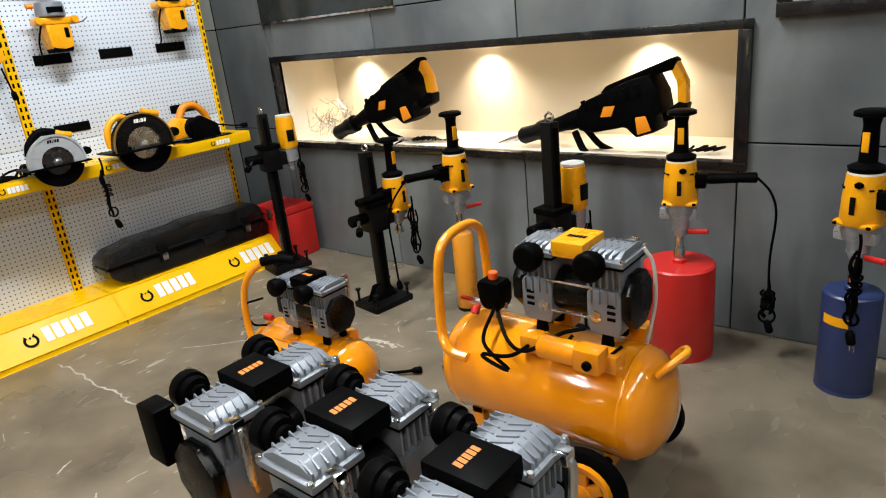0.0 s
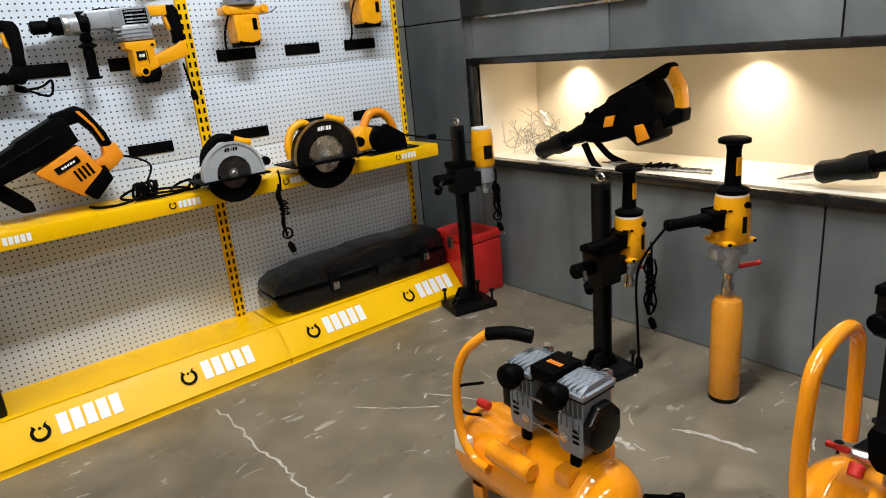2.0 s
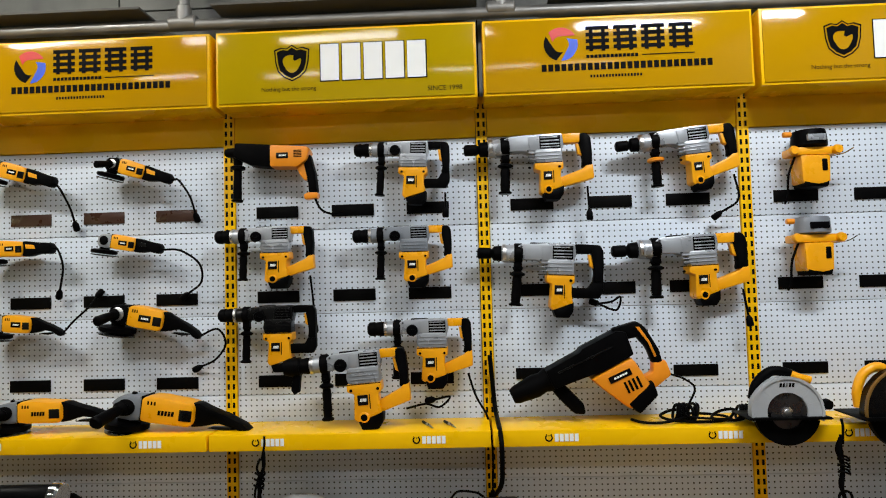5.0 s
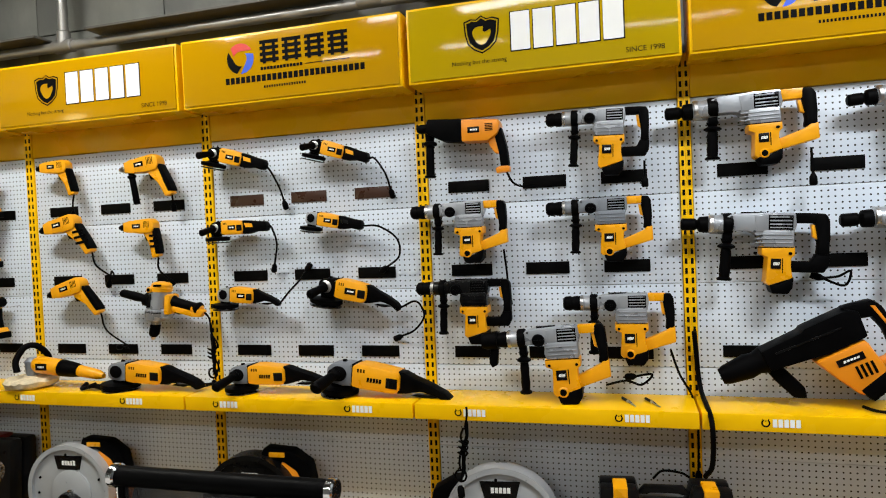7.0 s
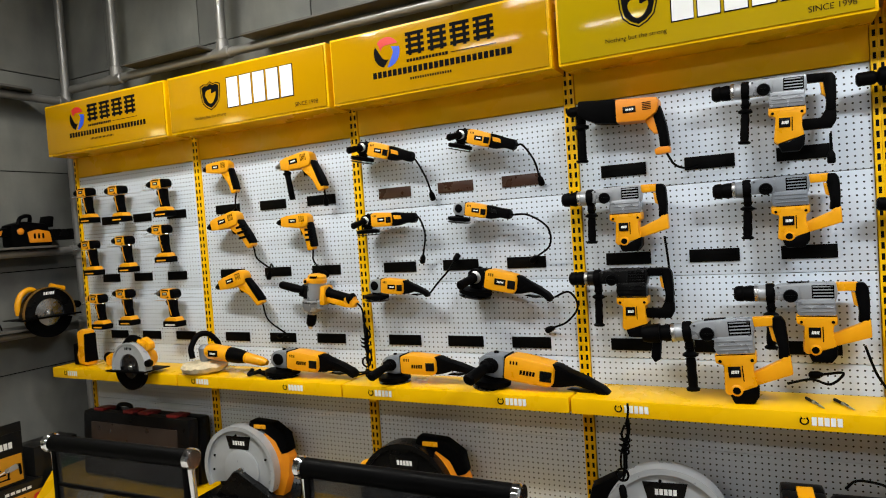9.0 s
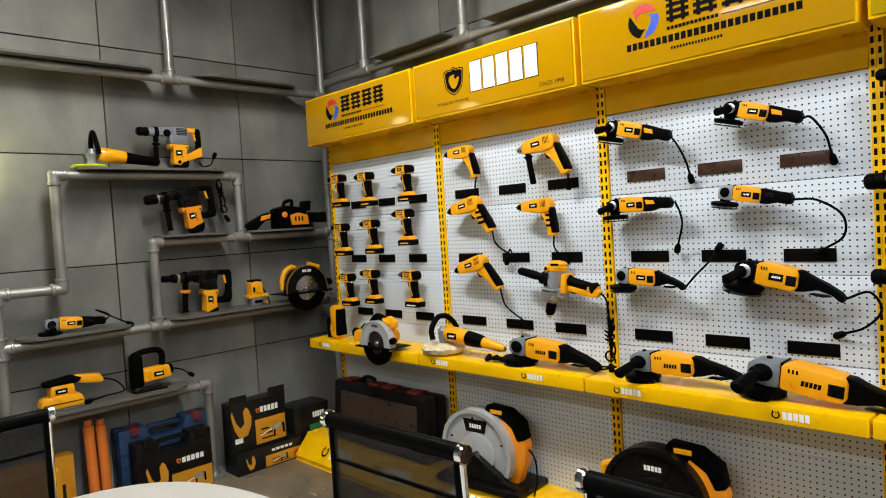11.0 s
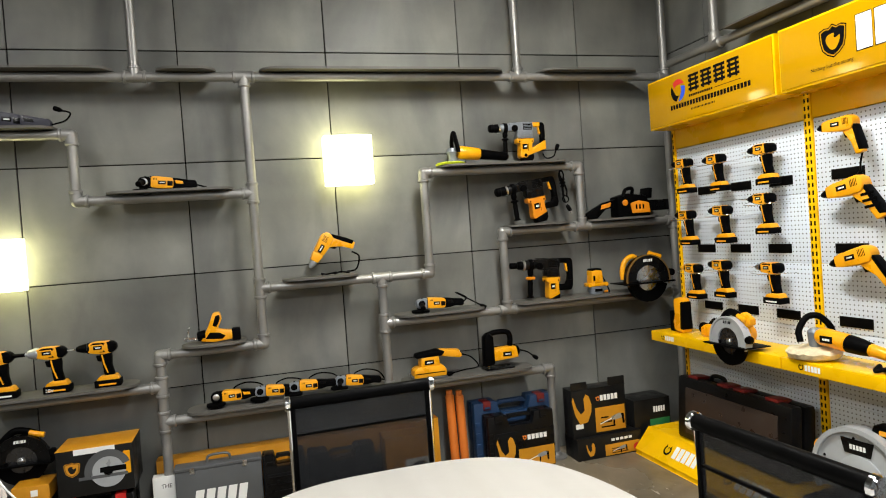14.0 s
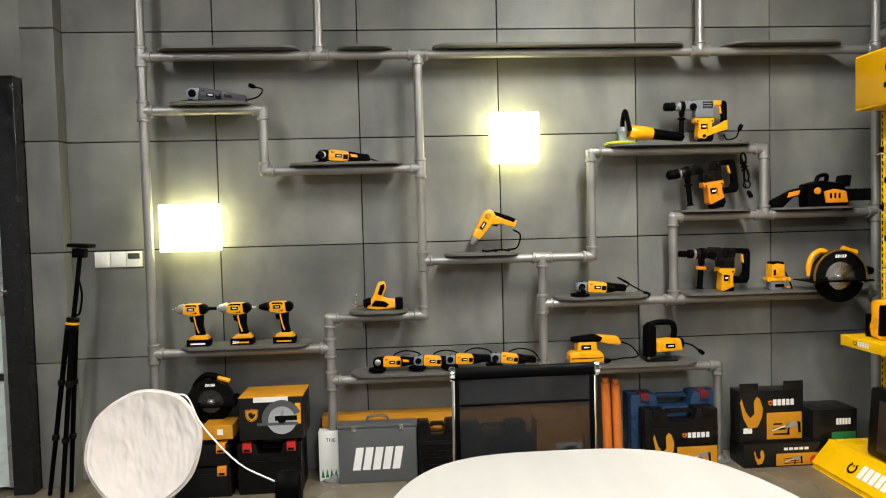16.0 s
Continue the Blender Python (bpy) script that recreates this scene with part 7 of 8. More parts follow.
def drum_bit(m, r, h, material, label):
    root = thing("core_bit", label, "core bit", m, group="large core bits")
    part("barrel", lathe(B(), (0, 0, .01), (0, 0, 1), [(0, r - .002), (.004, r), (h - .016, r), (h - .010, r - .006), (h - .0098, .02)], 40), material, root)
    part("segment_ring", lathe(B(), (0, 0, 0), (0, 0, 1), [(0, r + .001), (.012, r + .001)], 40), material, root)
    part("hub", lathe(B(), (0, 0, h - .012), (0, 0, 1), [(0, .024), (.025, .024), (.03, .018)], 16), material, root)
    return root


drum_bit(pose(2.02, -2.634, 0), 0.121, 0.340, RED, "wide red core bit standing on the floor")
cd3 = core_drill(pose(2.02, -2.634, 0.350, 0, 0, -75), 0.52, "yellow core drill standing on a wide red core bit", 1, [(.275, .0, .245), (.295, .0, .17), (.285, .0, .02), (.287, .0, -.10)], 0.40, 1.05)
bundle(cd3, (.287, 0, -.09), .12, width=.016)
bb = drum_bit(pose(2.02, -3.163, 0), 0.081, 0.33, BLUEC, "blue core bit standing on the floor")
part("sticker", disc_ring(B(), .0822, .0830, 175, 230, .235, .265, 10), YEL, bb).matrix_basis = pose(0, 0, 0, 90, 0, 0) @ pose(0, 0, 0, 0, 0, 0)
cd4 = core_drill(pose(2.02, -3.163, 0.34, 0, 0, 250), 0.53, "yellow core drill standing on a blue core bit", 1, None, 0.38, 1.05)
bundle(cd4, (.045, -.085, .17), .27)

# breakers, rods and wire in the niche
breaker(pose(2.345, -0.57, 0.685, 0, -20, -90), 0.86, "black breaker hammer with yellow grip in the lit niche", chisel=False)
breaker(pose(2.345, -1.80, 0.70, 0, -15, -90), 0.83, "black breaker hammer with point chisel in the lit niche")
for y, lab in ((-0.98, "steel chisel lying in the lit niche"), (-1.12, "dark steel rod lying in the lit niche")):
    d = thing("chisel", lab, "chisel", pose(2.36 + (y + 1) * .1, y, 0.662, 0, 0, -84), group="loose chisels")
    part("shank", cy(B(), (0, 0, 0), (.30, 0, 0), .009, n=10), STL, d)
    part("point", cy(B(), (-.06, 0, 0), (.001, 0, 0), .002, .009, n=10), STL, d)
wire = thing("wire_tangle", "tangle of thin pale wire in the niche corner", "wire")
rw = random.Random(9)
for k in range(34):
    c = Vector((2.42 + rw.uniform(-.06, .06), -0.44 + rw.uniform(-.10, .10), 0.745 + rw.uniform(-.05, .05)))
    part("strand", tb(B(), [c + Vector((rw.uniform(-.05, .05), rw.uniform(-.09, .09), max(-.08, rw.uniform(-.09, .09)))) for _ in range(4)], .0018, 4, 4), STL, wire)
for y in (-2.62, -1.22):
    cb_ = thing("cable_bundle", "black cord bundle lying in the lit niche", "cord")
    part("coil", tb(B(), [(2.35 + .03 * math.sin(k * 2.0), y + .09 * (k / 9 - .5) + .03 * math.cos(k * 2.0), 0.667 + .008 * (k % 3)) for k in range(11)], .005, 6, 5), BLK, cb_)
# pictures on the right wall
fr1 = thing("notice_board", "dark glossy board hung on the grey wall", "board", pose(XR - .02, -0.21, 1.315, 0, 0, -90))
part("board_face", bx(B(), 0, 0, 0, 1.0, .018, .5, .004), mat("dark_gloss_board", (.03, .035, .035), .15), fr1)
part("board_edge", bx(B(), -.008, .002, -.012, 1.008, .019, -.001, .003), STL, fr1)
fr2 = thing("picture_frame", "black picture frame with pale mount on the grey wall", "picture", pose(XR - .03, -2.85, 1.125, 0, 0, -90))
for a in ((0, 0, .8, .045), (0, .5, .8, .545), (0, .0455, .045, .4995), (.755, .0455, .8, .4995)):
    part("frame_bar", bx(B(), a[0], 0, a[1], a[2], .028, a[3], .004), FRAMEB, fr2)
part("mount", bx(B(), .046, .012, .046, .754, .026, .499), SWITCHM, fr2)
part("print", bx(B(), .12, .008, .10, .68, .0118, .46), mat("brown_print", (.12, .06, .03), .5, var=.4, scale=20), fr2)

# ---- tools on the pipe shelf ----
grinder(on_pipe(-3.72, 2.155, 6, -4.29), 0.30, "grey-headed angle grinder with navy black body on the pipe shelf", head=LGRY, side=False, tail=mat("navy_plastic", (.02, .02, .035), .4), lead=[(.36, .0, .02), (.38, .0, .06), (.34, .0, .07)])
grinder(on_pipe(-3.03, 1.81, 4, -4.29), 0.27, "yellow angle grinder with black tail on the pipe shelf", head=BLK, lead=[(.33, .02, -.02), (.39, .0, -.04), (.44, .0, -.05)])
js = thing("screw_gun", "yellow screw gun propped upright on the pipe shelf", "power tool", on_pipe(-2.22, 1.25, 0, -4.29))
jr = pistol_drill(on_pipe(-2.205, 1.295, -56, -4.29), 0.235, "yellow screw gun with grey nose propped on the pipe shelf", angle=10, chuck=GRY)
bpy.data.objects.remove(js)
cc_ = thing("cable_bundle", "coiled black cord on the pipe shelf", "cord")
part("coil", tb(B(), [(-4.27 + .02 * math.sin(k * 2.2), -2.16 + .025 * k + .02 * math.cos(k * 2.2), 1.252 + .008 * (k % 2)) for k in range(8)] + [(-4.27, -1.95, 1.27), (-4.27, -1.93, 1.34), (-4.27, -1.97, 1.37)], .005, 6, 5), BLK, cc_)
for y, ch, bt, im, lab in ((-3.755, STL, False, True, "yellow cordless impact driver standing on the pipe shelf"), (-3.52, GRY, True, True, "yellow cordless impact wrench standing on the pipe shelf"), (-3.29, BLK, True, False, "yellow cordless drill with long bit on the pipe shelf")):
    c = cordless(on_pipe(y, 0.779, 0, -4.28), 0.235, lab, chuck=ch, bit=bt, impact=im)
    if y == -3.52:
        words("battery_print", "20V", 0.024, WHT, pose(-.020, -.0366, .008, 90, 0, 0), c)
rs = thing("pruning_saw", "yellow battery reciprocating saw on the pipe shelf", "power tool", on_pipe(-2.735, 0.944, 0, -4.28))
part("body", pr(B(), [(-.07, .01), (-.03, .08), (.0, .155), (.035, .16), (.045, .12), (.02, .07), (.06, .06), (.11, .055), (.11, .01), (.0, .0)], -.028, .028, .012), YEL, rs)
part("battery", bx(B(), .09, -.03, .0, .135, .03, .065, .008), BLK, rs)
part("grip_panel", pr(B(), [(-.005, .088), (.012, .140), (.034, .146), (.036, .122), (.016, .078)], -.031, .031, .006), BLK, rs)
part("side_panel", pr(B(), [(-.045, .022), (-.02, .055), (.03, .050), (.06, .030), (.04, .014)], -.0305, .0305, .004), BLK, rs)
part("trigger", pr(B(), [(-.022, .082), (-.006, .082), (.004, .115), (-.008, .112)], -.012, .012, .003), BLK, rs)
part("shoe", tb(B(), [(-.07, 0, .03), (-.12, 0, .02), (-.13, 0, .06), (-.12, 0, .09)], .004, 6), STL, rs)
part("blade", bx(B(), -.15, -.001, .02, -.06, .001, .035), STL, rs)
part("boot", cy(B(), (-.085, 0, .035), (-.04, 0, .04), .025, .03), BLK, rs)
for y, tl in ((-2.76, 0), (-2.535, 2), (-2.355, 0), (-2.10, 4)):
    grinder(on_pipe(y, 0.650, tl, -4.27), 0.245, "small yellow angle grinder lying on the pipe shelf", head=LGRY if y > -2.7 else BLK, side=y > -2.2, R=.20, lead=[(.27, .03, -.01), (.24, .06, .03), (.16, .065, .045), (.10, .06, .02), (.17, .06, -.01)])
grinder(on_pipe(-1.60, 1.035, 2, -4.27), 0.27, "yellow angle grinder with cord on the pipe shelf", head=LGRY, lead=[(.30, .03, .02), (.24, .05, .05), (.33, .04, .0), (.38, .0, -.03)])
sn = thing("sheet_sander", "yellow palm sander with black top on the pipe shelf", "sander", on_pipe(-1.57, 0.595, 0, -4.28))
part("pad", bx(B(), -.10, -.05, 0, .10, .05, .012, .003), BOARD, sn)
part("base", pr(B(), [(-.10, .012), (-.095, .06), (-.07, .075), (.08, .075), (.10, .05), (.10, .012)], -.048, .048, .012), YEL, sn)
part("body", pr(B(), [(-.055, .07), (-.05, .13), (.06, .13), (.065, .07)], -.042, .042, .014), YEL, sn)
part("top_grip", pr(B(), [(-.08, .125), (-.075, .15), (.06, .165), (.10, .15), (.08, .125)], -.04, .04, .012), BLK, sn)
plate(sn, -.03, .085, -.0425, .055, .026)
part("pad_clip", bx(B(), -.105, -.05, .012, -.098, .05, .03, .002), STL, sn)
part("base_line", bx(B(), -.09, -.0495, .035, .09, -.047, .040), BLK, sn)
part("tail", pr(B(), [(.06, .125), (.07, .165), (.19, .15), (.21, .11), (.19, .10)], -.026, .026, .012), YEL, sn)
cord(sn, [(.20, 0, .12), (.27, .0, .09), (.31, .0, .03), (.22, .0, .02), (.14, -.02, .015)])
jg = thing("jigsaw", "black and yellow jigsaw standing on the pipe shelf", "jigsaw", on_pipe(-1.14, 0.595, 0, -4.28))
part("sole_plate", bx(B(), -.08, -.04, .0, .10, .04, .008, .002), BLKG, jg)
part("front_housing", pr(B(), [(-.085, .02), (-.08, .20), (-.05, .225), (-.02, .20), (-.02, .03)], -.035, .035, .014), BLK, jg)
part("motor_housing", pr(B(), [(-.025, .05), (-.025, .125), (.12, .13), (.135, .06)], -.038, .038, .014), YEL, jg)
part("loop_handle", tb(B(), [(-.06, 0, .205), (.0, 0, .22), (.075, 0, .215), (.095, 0, .18), (.09, 0, .13)], .017, 10), BLK, jg, "black loop handle")
plate(jg, .03, .075, -.0385, .055, .026)
part("saw_blade", bx(B(), -.06, -.001, .008, -.045, .001, .03), STL, jg)
part("rear_cap", lathe(B(), (.12, 0, .095), (1, 0, -.05), [(0, .036), (.02, .03), (.03, .015)]), BLK, jg)
cord(jg, [(.14, 0, .10), (.20, .0, .08), (.24, .0, .05)])
pol = thing("polisher", "yellow polisher with lime pad on the pipe shelf", "polisher", on_pipe(-1.345, 1.834, 0, -4.28))
part("pad", lathe(B(), (0, 0, 0), (0, 0, 1), [(0, .085), (.008, .09), (.014, .08)], 28), LIMEP, pol)
part("gear_head", lathe(B(), (.015, 0, .014), (0, 0, 1), [(0, .03), (.03, .022), (.06, .035), (.085, .025)]), LGRY, pol)
part("motor_housing", lathe(B(), (.05, 0, .075), (1, 0, -.12), [(0, .032), (.02, .040), (.13, .036), (.14, .03)]), YEL, pol)
part("tail_handle", lathe(B(), (.18, 0, .06), (1, 0, -.12), [(0, .032), (.08, .028), (.18, .024), (.19, .015)]), BLK, pol)
part("loop_handle", tb(B(), [(.04, -.05, .07), (.03, -.045, .13), (.03, .0, .19), (.03, .045, .13), (.04, .05, .07)], .013, 9), BLK, pol)
hammer(on_pipe(-1.085, 2.045, 0, -4.29), 0.365, label="grey and yellow rotary hammer standing on the pipe shelf", house=LGRY, lead=[(.37, .0, -.19), (.42, .0, -.18), (.44, .0, -.14)])
hb_ = hammer(on_pipe(-1.07, 1.655, -8, -4.29), 0.40, label="black rotary hammer with orange motor housing on the pipe shelf", house=BLKG, bridge=BLK, motor=ORA)
bundle(hb_, (.44, -.03, .10), .26)
hammer(on_pipe(-1.01, 1.205, 2, -4.29), 0.42, label="black rotary hammer with yellow motor on the pipe shelf", house=BLKG, bridge=BLK, long=True, stripe=True)
cs = thing("chainsaw", "orange and black electric chainsaw on the pipe shelf", "chainsaw", on_pipe(-0.25, 1.456, 0, -4.28))
part("body", pr(B(), [(-.02, .0), (-.02, .13), (.06, .15), (.20, .13), (.22, .0)], -.05, .05, .014), BLK, cs)
part("side_cover", pr(B(), [(.08, .02), (.07, .085), (.13, .10), (.20, .085), (.21, .02)], -.062, -.045, .006), ORA, cs)
for k in range(3):
    part("cover_vent", bx(B(), .10 + k * .025, -.0635, .045, .112 + k * .025, -.060, .075, .001), BLK, cs)
part("oil_cap", lathe(B(), (.03, -.05, .09), (0, -1, 0), [(0, .018), (.008, .02), (.012, .014)], 14), ORA, cs)
part("hand_guard", pr(B(), [(.20, .12), (.215, .18), (.24, .175), (.23, .11)], -.05, .05, .006), BLK, cs)
part("rear_handle", pr(B(), [(-.22, .0), (-.23, .035), (-.10, .10), (.0, .12), (.0, .07), (-.09, .055), (-.15, .0)], -.022, .022, .010), BLK, cs)
part("handle_inset", pr(B(), [(-.13, .055), (-.12, .085), (-.05, .10), (-.06, .07)], -.026, .026, .005), ORA, cs)
part("front_handle", tb(B(), [(.02, -.05, .12), (.05, -.03, .17), (.12, .0, .18), (.14, .04, .13)], .012, 8), BLK, cs)
part("guide_bar", bx(B(), .21, -.005, .03, .40, .005, .10, .002), BLKG, cs)
cord(cs, [(-.21, -.02, .02), (-.25, -.03, .02), (-.22, .02, .015), (-.16, -.03, .012)], plug=False)
tr = router(on_pipe(-0.44, 0.984, 0, -4.28), 0.155, "yellow trim router standing on the pipe shelf", LGRY, False)
tr.matrix_world = on_pipe(-0.44, 1.139, 180, -4.28)
cord(tr, [(0, 0, 0), (-.06, .0, .06), (-.10, 0, .16), (-.04, -.02, .18)], plug=False)
saw(on_pipe(-0.135, 1.055, 0, -4.165), 0.145, "circular saw with big black guard on the pipe shelf", BLKG, None, STL)

# ---- cases and cartons under the pipe shelf ----
LW = lambda y, z=0.0, x=-4.20, r=0: pose(x, y, z, 0, 0, 90 + r)
tool_case(LW(-3.68, 0, -4.22), 0.30, 0.16, 0.26, "black plastic tool case lying on the floor", latch=ORA)
tool_case(LW(-3.68, 0.165, -4.22), 0.29, 0.115, 0.25, "black tool case stacked on another case", latch=ORA)
ib = thing("carton", "small orange carton on stacked black cases", "carton", LW(-3.61, 0.302, -4.17))
part("box", bx(B(), -.07, -.06, 0, .09, .10, .075, .003), CARDY, ib)
part("box_tag", bx(B(), .01, -.0615, .025, .04, -.0602, .055), WHT, ib)
sh_ = saw(LW(-3.665, 0.47, -4.24), 0.118, "black circular saw standing on stacked cases", BLKG)


def carton(m, w, h, d, label, body, band=None, mark=None, bars=3):
    """A printed cardboard box with flaps, band and plain bars of print."""
    root = thing("carton", label, "carton", m, group="printed cartons")
    part("box", bx(B(), -w / 2, -d / 2, 0, w / 2, d / 2, h, .003), body, root)
    part("lid_flap", bx(B(), -w / 2 - .001, -d / 2 - .0015, h - .0005, w / 2 + .001, d / 2, h + .003, .001), body if h != .225 else CARDY, root)
    if band:
        part("print_band", bx(B(), -w * .08, -d / 2 - .0022, h * .06, w * .47, -d / 2 - .001, h * .58, .0003), band, root)
    if mark:
        part("wordmark", marks(B(), w * .02, h * .72, -d / 2 - .003, w * .34, h * .12, 5), mark, root)
        for k in range(bars):
            part("print_bar", bx(B(), w * .02, -d / 2 - .0032, h * (.14 + k * .10), w * (.28 - .06 * k), -d / 2 - .0022, h * (.17 + k * .10)), INK if band else WHT, root)
    return root


def glove(root, x, z, y, s):
    """A plain orange printed shape."""
    pts = [(-.34, .28), (-.30, .38), (-.20, .05), (-.08, -.12), (.04, -.02), (.02, .30), (.10, .42), (.18, .36), (.26, .12), (.24, -.10), (.12, -.36), (-.12, -.40), (-.26, -.12)]
    b = B()
    b.faces.new([b.verts.new((x + px * s, y, z + pz * s)) for px, pz in pts][::-1])
    bmesh.ops.recalc_face_normals(b, faces=b.faces[:])
    part("printed_shape", b, CARDY, root)


def tool_print(root, x, z, y, s):
    """A printed tool in plain shapes: bit, grey body, dark grip."""
    for nm, pts, mt in (("bit_print", [(-.62, -.10), (-.60, -.14), (-.08, .02), (-.08, .07)], WHT), ("body_print", [(-.10, -.02), (-.08, .12), (.30, .22), (.44, .16), (.40, .02), (.10, -.04)], GRY),
                        ("grip_print", [(.36, .20), (.50, .18), (.52, -.22), (.42, -.24), (.40, .02)], INK), ("side_print", [(.0, -.02), (.08, -.02), (.05, -.30), (-.02, -.30)], INK)):
        b = B()
        b.faces.new([b.verts.new((x + px * s, y, z + pz * s)) for px, pz in pts][::-1])
        bmesh.ops.recalc_face_normals(b, faces=b.faces[:])
        part(nm, b, mt, root)


tool_case(LW(-3.33, 0, -4.20), 0.34, 0.275, 0.20, "black plastic tool case with red latches on the floor", latch=RED, slots=3)
sc = carton(LW(-3.31, 0.30, -4.20), 0.335, 0.225, 0.24, "black and orange saw carton on a black case", CARD)
part("blade_print", disc_ring(B(), .0, .078, 0, 360, -.1225, -.1215, 28, .055, .105), SILV, sc)
part("motor_print", bx(B(), .02, -.1236, .10, .135, -.1227, .125), INK, sc)
part("base_print", bx(B(), -.075, -.1232, .075, .14, -.1226, .090), GCASE, sc)
part("lid_tag", bx(B(), -.09, -.1226, .200, .09, -.1212, .227), WHT, sc)
part("guard_print", disc_ring(B(), .070, .104, 20, 190, -.1232, -.1226, 20, .055, .105), GCASE, sc)
part("hub_print", disc_ring(B(), .0, .022, 0, 360, -.1232, -.1226, 16, .055, .105), INK, sc)
part("badge_print", shield(B(), -.10, .135, -.1225, .035), CARDY, sc)
part("side_print", bx(B(), .125, -.1222, .08, .155, -.1212, .19), YEL, sc)
lb = carton(LW(-2.30, 0, -4.355), 1.55, 0.34, 0.09, "long orange and black carton leaning along the wall", CARDY, CARD)
gb = thing("paper_sack", "white printed paper box standing on the floor", "carton", LW(-3.03, 0, -4.27))
part("box", bx(B(), -.06, -.03, 0, .08, .03, .28, .003), WHT, gb)
words("print_words", "THE", 0.03, INK, pose(-.02, -.0306, .22, 90, 0, 0), gb)
b = B()
for k in range(5):
    pr(b, [(-.05 + k * .024, .02), (-.03 + k * .024, .02), (-.04 + k * .024, .07)], -.0312, -.0304)
part("tree_print", b, CARDG, gb)
jc = thing("steel_case", "flat grey steel case with carry handle standing on the floor", "tool case", LW(-2.76, 0, -4.225, 0))
part("case_body", bx(B(), -.215, -.045, 0, .215, .045, .305, .008), GCASE, jc)
part("lid", bx(B(), -.218, -.048, .306, .218, .048, .325, .006), GCASE, jc)
part("handle", tb(B(), [(-.06, 0, .322), (-.05, 0, .355), (0, 0, .362), (.05, 0, .355), (.06, 0, .322)], .007, 8), GCASE, jc)
part("wordmark", marks(B(), -.14, .075, -.0462, .27, .125, 5, .18), WHT, jc)
for x in (-.13, .13):
    part("latch", bx(B(), x - .012, -.052, .29, x + .012, -.044, .32, .002), STL, jc)
tool_case(LW(-2.43, 0, -4.23), 0.22, 0.32, 0.13, "black plastic tool case standing on the floor", latch=CASE, slots=5)
tool_case(LW(-2.12, 0, -4.22), 0.36, 0.30, 0.13, "black plastic tool case behind a mesh chair", latch=CASE, slots=4)
fc = carton(LW(-1.75, 0, -4.24), 0.26, 0.31, 0.14, "orange and white printed carton on the floor", CARDY, WHT)
part("round_print", lathe(B(), (.06, -.0725, .10), (0, -1, 0), [(0, .06), (.001, .06)], 24), INK, fc)
for y, h in ((-1.445, .47), (-1.385, .46)):
    t_ = thing("core_bit", "slim orange core bit tube leaning by the wall", "core bit", LW(y, 0, -4.27), group="slim core bits")
    part("tube", cy(B(), (0, 0, 0), (0.0, .04, h), .026), mat("orange_tube_paint", (.62, .16, .02), .4), t_)
    part("hub", cy(B(), (0, .04, h - .005), (0, .042, h + .03), .02), mat("orange_hub_paint", (.55, .14, .02), .4), t_)
tool_case(LW(-1.05, 0, -4.34), 0.52, 0.40, 0.13, "large blue plastic tool case against the wall", BLUEP, DRED, slots=5)
bc = tool_case(LW(-1.06, 0, -4.21), 0.42, 0.34, 0.11, "black tool case with printed orange sleeve", CASE, CASE)
part("sleeve", bx(B(), -.03, -.0625, .01, .20, -.0605, .13), CARDY, bc)
tool_print(bc, .10, .07, -.0632, .12)
part("crest", shield(B(), .012, .196, -.063, .014), ORINK, bc)
glove(bc, -.10, .13, -.063, .20)
part("wordmark", marks(B(), .03, .18, -.063, .13, .03, 5), WHT, bc)
k1 = carton(LW(-0.50, 0, -4.20), 0.44, 0.13, 0.16, "low black and orange tool carton on the floor", CARD, CARDY, WHT)
k2 = carton(LW(-0.545, 0.134, -4.20), 0.37, 0.29, 0.11, "open black and orange tool carton standing on another", CARD, CARDY, WHT)
glove(k2, -.11, .17, -.0585, .22)
tool_print(k2, .09, .085, -.0602, .15)
part("crest", shield(B(), -.008, .225, -.0587, .015), ORINK, k2)
part("white_tag", bx(B(), -.165, -.0566, .055, -.115, -.0552, .085), WHT, k2)
part("raised_flap", bx(B(), .07, -.0545, .292, .185, -.0505, .345, .001), CARD, k2)
part("side_flap", bx(B(), -.185, -.0545, .292, -.075, -.0505, .338, .001), CARD, k2)
glove(k1, -.13, .06, -.083, .10)
tool_print(k1, .07, .04, -.0835, .09)
part("red_seal", lathe(B(), (.185, -.0822, .035), (0, -1, 0), [(0, .024), (.001, .024)], 20), REDINK, k1)
carton(LW(-0.17, 0, -4.24), 0.26, 0.30, 0.18, "black and green printed carton in the corner", CARD, CARDG, WHT)

# tripod by the switch
tp = thing("tripod", "folded black camera tripod leaning by the wall", "tripod", pose(-4.22, -4.445, 0, -4.5, 0, 0))
for k, (dx, dy) in enumerate(((0, -.035), (.03, .02), (-.03, .02))):
    lg = part("leg", cy(B(), (dx * 1.6, dy * 1.6 - .03, 0), (dx * .6, dy * .6, .92), .011, .014), BLK, tp)
    for z in (.3, .6):
        f = z / .92
        part("leg_clamp", cy(B(), (dx * (1.6 - f), (dy * 1.6 - .03) * (1 - f) + dy * .6 * f, z), (dx * (1.6 - f), (dy * 1.6 - .03) * (1 - f) + dy * .6 * f, z + .03), .019), BLKG, lg)
part("centre_column", cy(B(), (0, 0, .86), (0, .03, 1.30), .012), BLK, tp)
part("collar", cy(B(), (0, .0, .90), (0, .005, .97), .032), BLKG, tp)
part("collar_ring", cy(B(), (0, .002, .93), (0, .003, .945), .034), YEL, tp)
